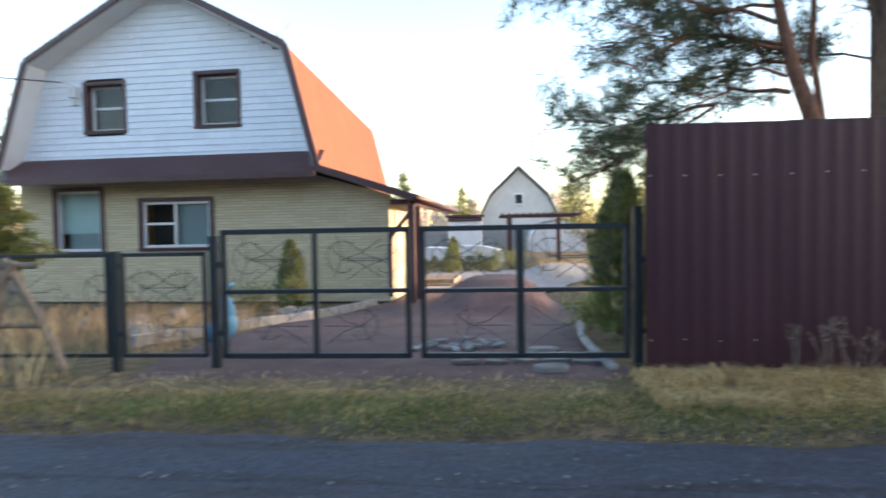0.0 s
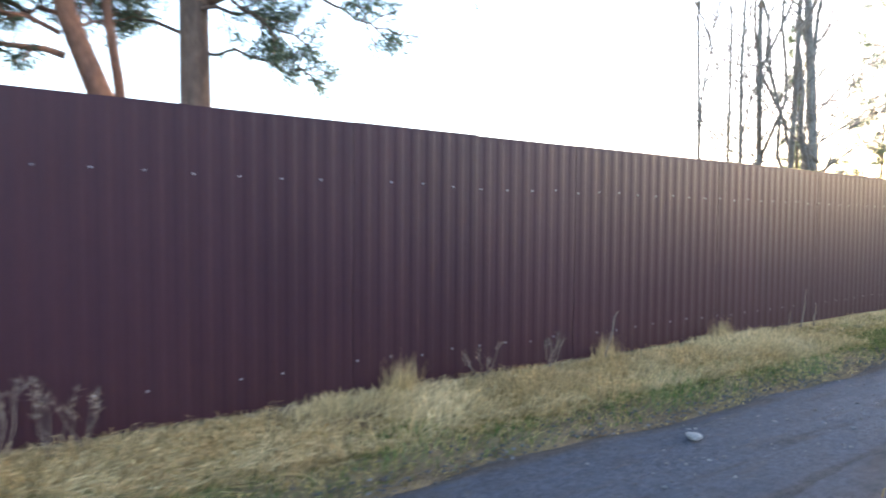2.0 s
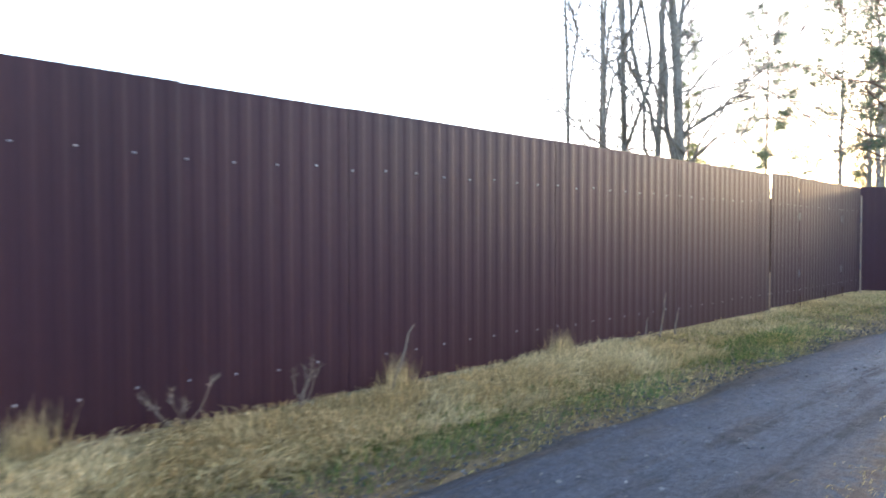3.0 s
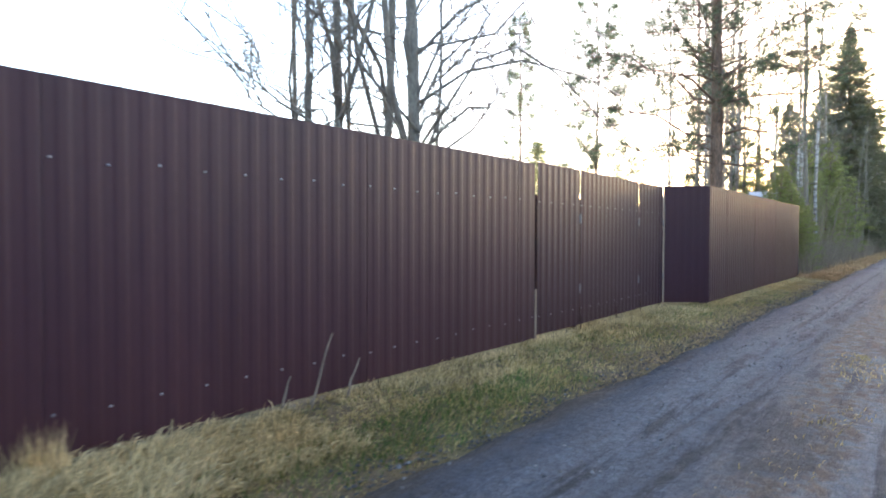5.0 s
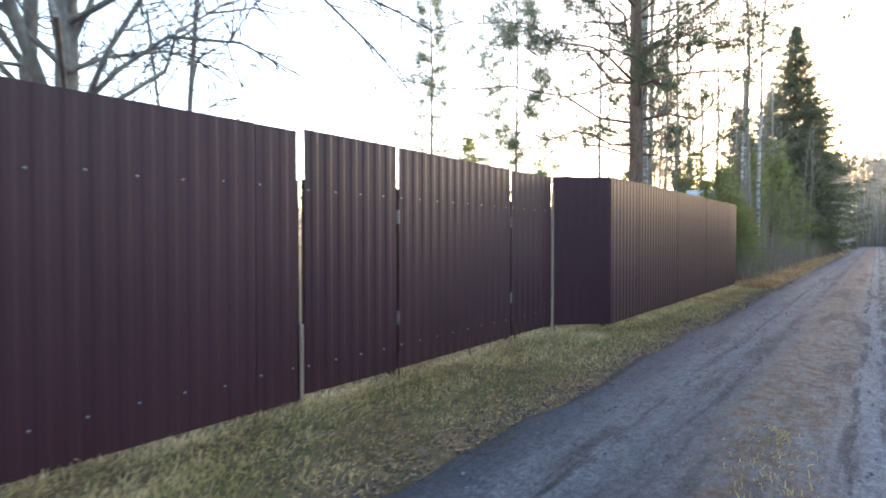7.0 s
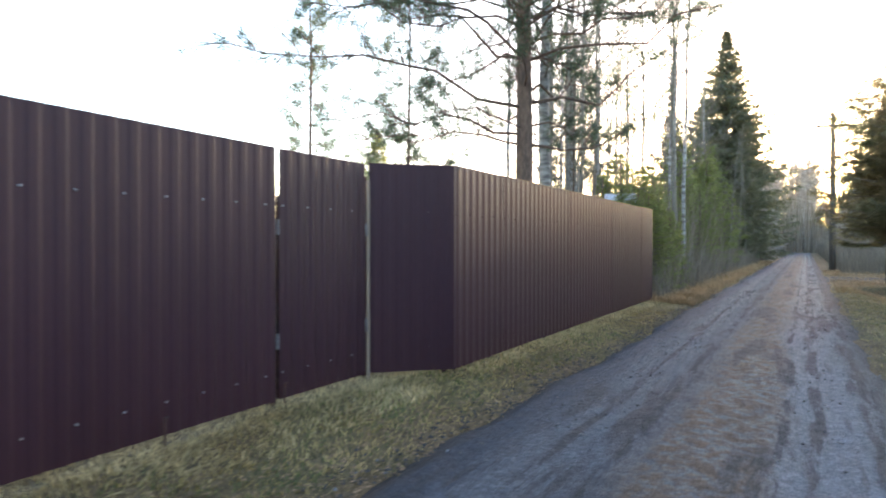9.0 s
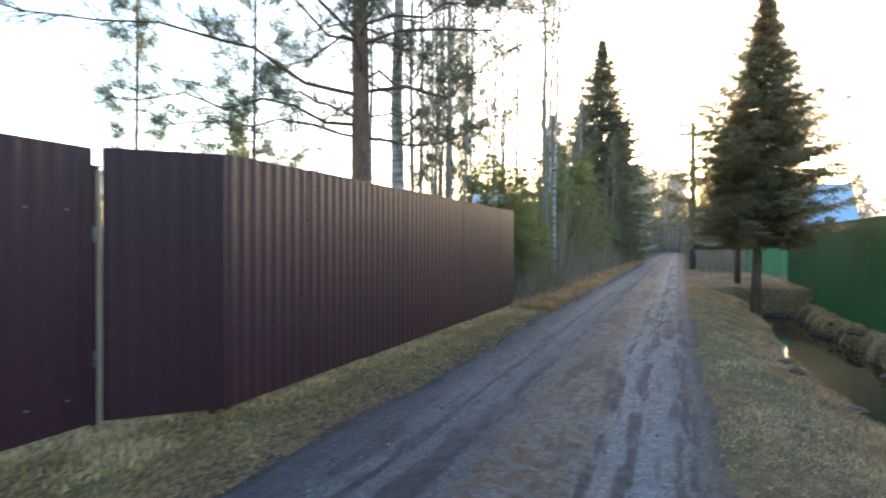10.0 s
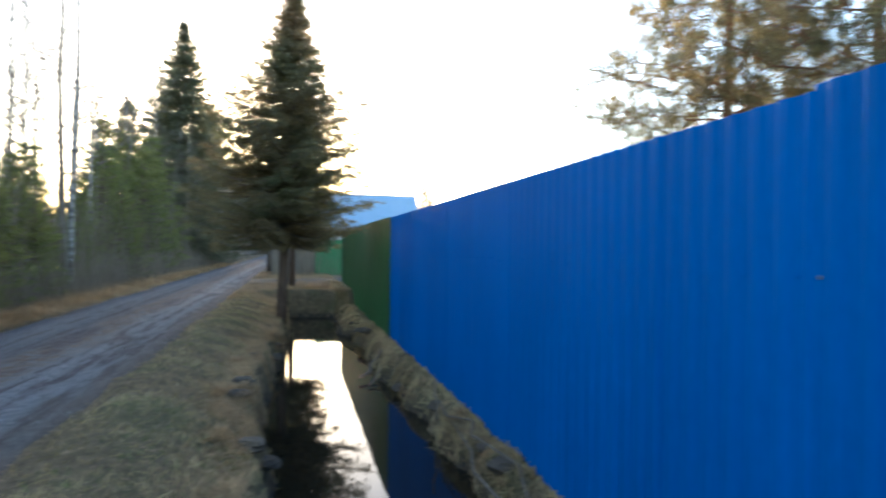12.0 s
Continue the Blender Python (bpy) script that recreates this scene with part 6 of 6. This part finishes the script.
def scatter(x0, x1, y0, y1):
    return lambda rng, n: np.column_stack([rng.uniform(x0, x1, n), rng.uniform(y0, y1, n)])


brush("undergrowth", "grey-brown leafless undergrowth along the wood's edge", 10000, lambda r, n: np.column_stack([39 + 60 * r.uniform(0, 1, n) ** 1.3, 4.75 + np.abs(r.normal(0, 1.3, n))]), 0.2, 1.5, 201, "brush", 0.010, 0.35)
brush("undergrowth", "grey leafless shrubs beyond the side track", 14000, lambda r, n: np.column_stack([56 + 60 * r.uniform(0, 1, n), 0.7 - np.abs(r.normal(0, 2.2, n))]), 0.8, 3.0, 202, "brush", 0.013, 0.3)
brush("undergrowth", "tall bare grey-brown saplings thick along the wood's edge", 5200, lambda r, n: np.column_stack([40 + 34 * r.uniform(0, 1, n), 5.6 + 9 * r.uniform(0, 1, n) ** 1.3]), 1.5, 4.6, 205, "brush", 0.016, 0.16)
brush("undergrowth", "bare grey birch poles at the far end of the road", 2600, lambda r, n: np.column_stack([r.uniform(125, 160, n), r.uniform(-14, 24, n)]), 5.0, 12.0, 206, "brush", 0.09, 0.07)
brush("garden_stalks", "dry brown perennial stalks in the garden bed", 1200, scatter(5.0, 8.2, 6.2, 9.5), 0.15, 0.55, 203, "bank_grass", 0.010, 0.3)
brush("dry_stalks", "dry brown reeds leaning at the iron fence", 160, scatter(5.5, 7.6, 5.0, 5.5), 0.3, 0.9, 204, "straw", 0.012, 0.35)


def far_trees(name, label, spots, seed, material, per=110, length=1.5, width=0.5):
    rng = np.random.default_rng(seed)
    C, D = [], []
    for x, y, h, r in spots:
        s = rng.uniform(0.05, 1, per)
        a = rng.uniform(0, 6.28, per)
        q = r * (1 - s) ** 0.8 * rng.uniform(0.3, 1.0, per) + 0.12
        C.append(np.stack([x + q * np.cos(a), y + q * np.sin(a), -0.3 + h * s], 1))
        D.append(np.stack([np.cos(a) * 0.6, np.sin(a) * 0.6, rng.uniform(-0.2, 0.8, per)], 1))
    V, F = needle_tufts(np.concatenate(C), np.concatenate(D), rng, 2, length, width, 0.4)
    return tagged(mesh_object(name, V, F, material), label, "woods", kind="stuff")


rf = random.Random(23)
ring, end = [], []
for i in range(520):
    a = rf.uniform(0, 6.283)
    d = rf.uniform(95, 165)
    x, y = 25 + d * math.cos(a), 2 + d * math.sin(a)
    if abs(y - 2.7) < 6 and x < 150 and x > 0:
        continue
    low = 0.95 if y < -18 and x > 40 else 0.62 if y < -18 or (y > 25 and x < 90) else 0.78
    ring.append((x, y, rf.uniform(8.5, 13.0) * low, rf.uniform(1.6, 2.8)))
# Raised in the middle to block the low sun along the road.
for i in range(110):
    y = rf.uniform(-26, 34)
    end.append((rf.uniform(146, 168), y, rf.uniform(14.5, 17.0) if -1 < y < 16 else rf.uniform(8.5, 11.5), rf.uniform(1.8, 2.8)))
# More trees, added to keep direct sun off road and fences.
for i in range(64):
    end.append((rf.uniform(140, 168), rf.uniform(0.5, 14), rf.uniform(15.0, 17.5), rf.uniform(2.2, 3.0)))
for i in range(70):
    x = rf.uniform(92, 150)
    side = rf.choice((-1, 1))
    ring.append((x, 2.7 + side * rf.uniform(4.2, 16), rf.uniform(4.5, 7.5), rf.uniform(1.3, 2.3)))
# Unseen trees behind the walk, added to darken what the brown fence mirrors.
for i in range(90):
    y = rf.uniform(-24, -10)
    ring.append((rf.uniform(-30, 27), y, rf.uniform(5.5, 8.5), rf.uniform(1.4, 2.2)))
far_trees("far_woods", "hazy grey woods closing the end of the road, raised to block the sun", end, 302, "haze_pale_wood", 300, 0.7, 0.16)
far_trees("far_woods", "distant hazy grey-green mixed woods round the fields, and unseen trees added behind the walk", ring, 301, "haze_pale_wood", 90)


def blades(name, label, n, place, lmin, lmax, width, lie, seed, material, category="grass", dz=0.0):
    """Blades of grass, each bent over; lie: how far they lie down."""
    rng = np.random.default_rng(seed)
    xy = place(rng, n)
    n = len(xy)
    z = ground_z(xy[:, 0], xy[:, 1]) + dz
    L = rng.uniform(lmin, lmax, n)
    a = 3.2 * wob(xy[:, 0], xy[:, 1], 0.8, seed * 0.37) + rng.normal(-1.2, 0.75, n)
    d = np.stack([np.cos(a), np.sin(a)], 1) * (lie * rng.uniform(0.3, 1.2, n))[:, None]
    up = np.sqrt(np.clip(1 - (d ** 2).sum(1), 0.025, 1))
    s = np.stack([-np.sin(a), np.cos(a), rng.normal(0, 0.3, n)], 1) * width / 2 * rng.uniform(0.6, 1.3, (n, 1))
    base = np.column_stack([xy, z - 0.01])
    mid = base + np.column_stack([d * (L * 0.45)[:, None], up * L * 0.55])
    tip = base + np.column_stack([d * (L * 1.0)[:, None], up * L * 0.62])
    V = np.stack([base - s, base + s, mid + s * 0.8, mid - s * 0.8, tip], 1).reshape(-1, 3)
    k = np.arange(n)[:, None] * 5
    ob = mesh_object(name, V, (k + np.array([[0, 1, 2, 3]])).tolist() + (k + np.array([[3, 2, 4]])).tolist(), material)
    return tagged(ob, label, category, kind="stuff")


def verge(x0, x1, y0, y1, clump=0.0, scale=2.0, seed=0.0, power=1.0):
    def place(rng, n):
        x = x0 + (x1 - x0) * rng.uniform(0, 1, n) ** power
        y = rng.uniform(y0, y1, n)
        if clump:
            keep = wob(x, y, scale, seed) + rng.normal(0, 0.45, n) > clump - 0.5
            x, y = x[keep], y[keep]
        return np.column_stack([x, y])
    return place


def with_edge(place, left=True):
    """Keeps the blades off the road, but for a ragged fringe."""
    def inner(rng, n):
        p = place(rng, n)
        r, l = road_edges(p[:, 0])
        off = rng.normal(0, 0.11, len(p))
        return p[(p[:, 1] > l + 0.02 + off) | (p[:, 1] < r - 0.02 + off)]
    return inner


blades("straw_verge", "long bleached straw lying matted along the brown fence", 58000, with_edge(verge(12.4, 21.6, 4.5, 5.40, 0.05, 1.3, 0.0, 1.15)), 0.08, 0.22, 0.008, 0.99, 401, "straw")
blades("straw_verge", "tufts of dry straw in the verge before the gates", 8000, with_edge(verge(4.0, 12.6, 4.4, 5.5, 0.35, 1.7, 2.0)), 0.04, 0.11, 0.006, 0.9, 402, "straw")
blades("verge_grass", "short green and brown grass on the verge", 36000, with_edge(verge(4.0, 24.0, 4.05, 5.0)), 0.03, 0.09, 0.008, 0.75, 403, "grass")
blades("green_grass", "fresh green grass at the road's edge", 36000, with_edge(verge(4.0, 24.0, 4.15, 4.8, 0.32, 0.9, 4.0)), 0.04, 0.12, 0.005, 0.5, 404, "green_grass")
blades("verge_grass", "short matted autumn grass below the gates", 42000, with_edge(verge(21.5, 40.0, 4.0, 5.45)), 0.03, 0.085, 0.008, 0.85, 405, "grass")
blades("straw_verge", "dry straw along the fence foot", 26000, with_edge(verge(22.0, 40.0, 4.75, 5.5, 0.2, 1.6, 1.0)), 0.04, 0.12, 0.008, 0.95, 406, "straw")
blades("straw_verge", "straw and short grass under the gates", 9000, verge(22.0, 30.0, 5.25, 5.75), 0.04, 0.11, 0.007, 0.85, 420, "straw")
blades("green_grass", "green grass on the verge before the gates", 11000, with_edge(verge(21.5, 34.0, 4.3, 5.3, 0.5, 0.8, 7.0)), 0.04, 0.10, 0.005, 0.5, 407, "green_grass")
blades("verge_grass", "brown grass fringe along the wood's edge", 26000, with_edge(verge(38.5, 75.0, 4.1, 5.6, 0, 1, 0, 1.5)), 0.08, 0.30, 0.010, 0.6, 408, "bank_grass")
blades("bank_grass", "short brown-green grass on the ditch bank", 42000, with_edge(lambda r, n: np.column_stack([24.5 + 22 * r.uniform(0, 1, n) ** 1.2, r.uniform(-0.9, 1.42, n)])), 0.03, 0.09, 0.006, 0.85, 409, "grass")
blades("straw_verge", "bleached straw wisps on the ditch bank", 26000, with_edge(lambda r, n: (lambda p: p[wob(p[:, 0], p[:, 1], 1.6, 6.0) + r.normal(0, 0.2, len(p)) > 0.2])(np.column_stack([25 + 21 * r.uniform(0, 1, n), r.uniform(-0.8, 1.3, n)]))), 0.05, 0.14, 0.006, 0.96, 415, "straw")
blades("green_grass", "green tufts on the ditch bank", 13000, with_edge(lambda r, n: (lambda p: p[wob(p[:, 0], p[:, 1], 0.9, 3.0) + r.normal(0, 0.2, len(p)) > 0.25])(np.column_stack([25 + 18 * r.uniform(0, 1, n), r.uniform(-0.5, 1.3, n)]))), 0.03, 0.09, 0.006, 0.6, 416, "green_grass")
blades("bank_grass", "brown dead grass hanging over the ditch edge", 26000, lambda r, n: (lambda x: np.column_stack([x, ditch_left(x) + 0.02 + np.abs(r.normal(0, 0.25, n))]))(26 + 20.5 * r.uniform(0, 1, n)), 0.04, 0.13, 0.006, 0.85, 410, "bank_grass")
blades("bank_grass", "brown dead grass on the far ditch bank under the fences", 34000, lambda r, n: (lambda x: np.column_stack([x, np.clip(ditch_right(x) - 0.08 - np.abs(r.normal(0, 0.2, n)), -2.13, -1.5)]))(26 + 26 * r.uniform(0, 1, n)), 0.03, 0.09, 0.007, 0.92, 411, "bank_grass")
def tussocks(x0, x1, k, side):
    """Blades gathered in clumps along one brink of the ditch."""
    def place(r, n):
        cx = r.uniform(x0, x1, k)
        cy = side(cx) + r.uniform(-0.3, 0.1, k)
        i = r.integers(0, k, n)
        return np.column_stack([cx[i] + r.normal(0, 0.07, n), cy[i] + r.normal(0, 0.05, n)])
    return place


blades("bank_grass", "shaggy brown tussocks on the far bank under the fences", 5000, tussocks(27, 52, 80, lambda x: np.maximum(ditch_right(x) - 0.15, -1.86)), 0.05, 0.13, 0.007, 0.85, 418, "bank_grass")
blades("bank_grass", "shaggy brown tussocks along the near brink", 9000, tussocks(29, 46, 70, lambda x: ditch_left(x) + 0.2), 0.08, 0.22, 0.007, 0.85, 419, "bank_grass")
blades("bank_grass", "brown grass round the culvert and side track", 16000, with_edge(verge(44.0, 60.0, -2.0, 1.35)), 0.06, 0.20, 0.010, 0.7, 412, "bank_grass")
blades("straw_verge", "bleached straw hanging on the far bank below the fences", 20000, lambda r, n: (lambda x: np.column_stack([x, np.clip(ditch_right(x) - 0.12 - np.abs(r.normal(0, 0.2, n)), -2.13, -1.55)]))(26 + 26 * r.uniform(0, 1, n)), 0.05, 0.15, 0.008, 0.95, 417, "straw")
blades("crown_grass", "thin grass on the road's crown", 4200, lambda r, n: (lambda x: np.column_stack([x, 2.62 + 0.12 * np.sin(x * 0.7) + r.normal(0, 0.10, n)])[wob(x, 0 * x, 0.7, 3.0) + r.normal(0, 0.25, n) > 0.12])(15 + 11.5 * r.uniform(0, 1, n)), 0.03, 0.08, 0.006, 0.8, 413, "grass", dz=0.075)
blades("yard_grass", "rough grass in the garden", 16000, verge(12.7, 20.0, 6.0, 24.0), 0.05, 0.16, 0.012, 0.6, 414, "grass")


def scraps(name, label, n, place, smin, smax, seed, material, category, dz=0.012, thick=0.35):
    """Small uneven flat bits: four-sided lumps."""
    rng = np.random.default_rng(seed)
    xy = place(rng, n)
    n = len(xy)
    z = ground_z(xy[:, 0], xy[:, 1]) + dz
    s = rng.uniform(smin, smax, n)[:, None]
    c = np.column_stack([xy, z])
    ring_ = [c + s * np.column_stack([np.cos(i * 1.571 + rng.uniform(-0.5, 0.5, n)), np.sin(i * 1.571 + rng.uniform(-0.5, 0.5, n)), rng.uniform(-0.2, 0.25, n) * thick]) for i in range(4)]
    top = c + s * np.column_stack([0 * s[:, 0], 0 * s[:, 0], np.full(n, thick)])
    bot = c - s * np.column_stack([0 * s[:, 0], 0 * s[:, 0], np.full(n, thick)])
    V = np.stack([*ring_, top, bot], 1).reshape(-1, 3)
    k = np.arange(n)[:, None] * 6
    F = np.concatenate([k + np.array([[i, (i + 1) % 4, 4]]) for i in range(4)] + [k + np.array([[(i + 1) % 4, i, 5]]) for i in range(4)])
    return tagged(mesh_object(name, V, F, material), label, category, kind="stuff")


scraps("fallen_leaves", "small brown fallen leaves on the verge", 5200, lambda r, n: np.column_stack([24 + 18 * r.uniform(0, 1, n), 4.05 + np.abs(r.normal(0, 0.35, n))]), 0.006, 0.016, 501, "leaf", "leaves", 0.03, 0.12)
scraps("fallen_leaves", "small brown fallen leaves on the ditch bank", 5200, lambda r, n: np.column_stack([26 + 18 * r.uniform(0, 1, n), r.uniform(0.0, 1.4, n)]), 0.006, 0.016, 502, "leaf", "leaves", 0.03, 0.12)
scraps("road_pebbles", "loose grey pebbles on the road", 3600, lambda r, n: np.column_stack([8 + 36 * r.uniform(0, 1, n), r.uniform(1.3, 4.2, n)]), 0.006, 0.018, 503, "pebble", "pebbles", 0.055, 0.6)
scraps("edge_crumbs", "dark soil crumbs along the road's edge", 4200, lambda r, n: (lambda x: np.column_stack([x, 4.14 + r.normal(0, 0.10, n)]))(6 + 36 * r.uniform(0, 1, n)), 0.006, 0.02, 504, "tyre_print", "soil", 0.02, 0.5)

# weeds and saplings against the fence
for i, (x, y, h) in enumerate(((14.02, 5.26, 0.42), (13.82, 5.24, 0.48), (13.62, 5.27, 0.40), (14.2, 5.25, 0.36), (16.9, 5.3, 0.3), (17.6, 5.28, 0.34))):
    rngw = np.random.default_rng(600 + i)
    wdd = thing("dry_weed", "dry brown weed stalk standing before the fence", "weed", "dry weeds", at=(x, y, float(ground_z(x, y))))
    g = Geo()
    P = []
    for k in range(5):
        e = np.array([rngw.normal(0, 0.10), rngw.normal(0, 0.05), h * rngw.uniform(0.7, 1.05)])
        p = arc_path((0, 0, 0), e, 0.02, rngw, 5, 0.2)
        g.tube(p, taper(0.004, 0.002, 5), n=4)
        P += [p[-1], p[-2], (p[-1] + p[-2]) / 2]
    g.obj("stalk", "old_wood", wdd)
    V, F = needle_tufts(np.array(P), np.tile([0, 0, 1.0], (len(P), 1)), rngw, 8, 0.045, 0.005, 0.9)
    mesh_object("seed_head", V, F, "old_wood", wdd)["kind"] = "stuff"
for i, (x, y, h, n) in enumerate(((16.2, 5.36, 0.26, 260), (20.2, 5.34, 0.22, 220), (18.4, 5.36, 0.22, 200))):
    rngw = np.random.default_rng(620 + i)
    c = np.column_stack([rngw.normal(0, 0.06, n), rngw.normal(0, 0.04, n), np.zeros(n)])
    V, F = needle_tufts(c, np.tile([0, 0, 1.4], (n, 1)), rngw, 1, h, 0.006, 0.28)
    tagged(mesh_object("straw_tuft", V, F, "straw", matrix=pose(x, y, float(ground_z(x, y)))), "upright tuft of bleached straw against the fence", "grass tuft", group="straw tufts")
for i, (a, b) in enumerate((((21.77, 5.30, 0.02), (22.02, 5.36, 0.52)), ((21.54, 5.32, 0.02), (21.66, 5.36, 0.27)), ((22.10, 5.30, 0.02), (22.28, 5.36, 0.30)), ((18.3, 5.3, 0.02), (18.55, 5.36, 0.5)))):
    p = arc_path((0, 0, 0), np.array(b) - np.array(a), 0.05, np.random.default_rng(640 + i), 6, 0.1)
    tagged(Geo().tube(p, taper(0.011, 0.004, 6), n=6).obj("sapling", "old_wood", matrix=pose(*a)), "thin leafless reddish sapling leaning at the fence", "sapling", group="saplings")

# sticks and litter by the ditch
for i, (a, b, r, m) in enumerate((((37.6, -1.35, -0.72), (38.9, -2.0, -0.50), 0.022, "old_wood"), ((37.2, -1.45, -0.76), (38.3, -1.95, -0.58), 0.016, "old_wood"),
                                  ((31.8, -1.85, -0.52), (34.6, -1.95, -0.46), 0.014, "old_wood"), ((32.2, -1.95, -0.46), (34.9, -1.98, -0.44), 0.013, "old_wood"), ((34.7, -1.9, -0.6), (34.75, -1.88, -0.15), 0.018, "old_wood"))):
    p = arc_path((0, 0, 0), np.array(b) - np.array(a), 0.03, np.random.default_rng(660 + i), 6, 0.15)
    tagged(Geo().tube(p, taper(r, r * 0.6, 6), n=7).obj("fallen_branch", m, matrix=pose(*a), smooth=True), "grey fallen branch lying on the ditch bank", "branch", group="fallen branches")
tagged(Geo().lump((0, 0, 0), 0.03, random.Random(3), squash=0.5).obj("litter_scrap", "blue_plastic", matrix=pose(14.33, 4.32, 0.05)), "small scrap of blue plastic in the grass", "litter")
tagged(Geo().lump((0, 0, 0), 0.05, random.Random(4), squash=0.4).obj("road_stone", "pale_stone", matrix=pose(17.35, 3.7, 0.035)), "pale flat stone lying on the road", "stone")
for i in range(36):
    rr = random.Random(700 + i)
    x = rr.uniform(31, 46)
    y = float(ditch_left(x)) + rr.uniform(-0.15, 0.25) if i % 3 == 0 else float(ditch_right(x)) - rr.uniform(-0.1, 0.35)
    s = rr.uniform(0.07, 0.16)
    tagged(Geo().lump((0, 0, 0), s, rr, squash=0.45).obj("soil_clod", "bank_soil", matrix=pose(x, y, float(ground_z(x, y)) + 0.12 * s)), "dark brown clod of turf at the water's edge", "clod", group="bank clods")
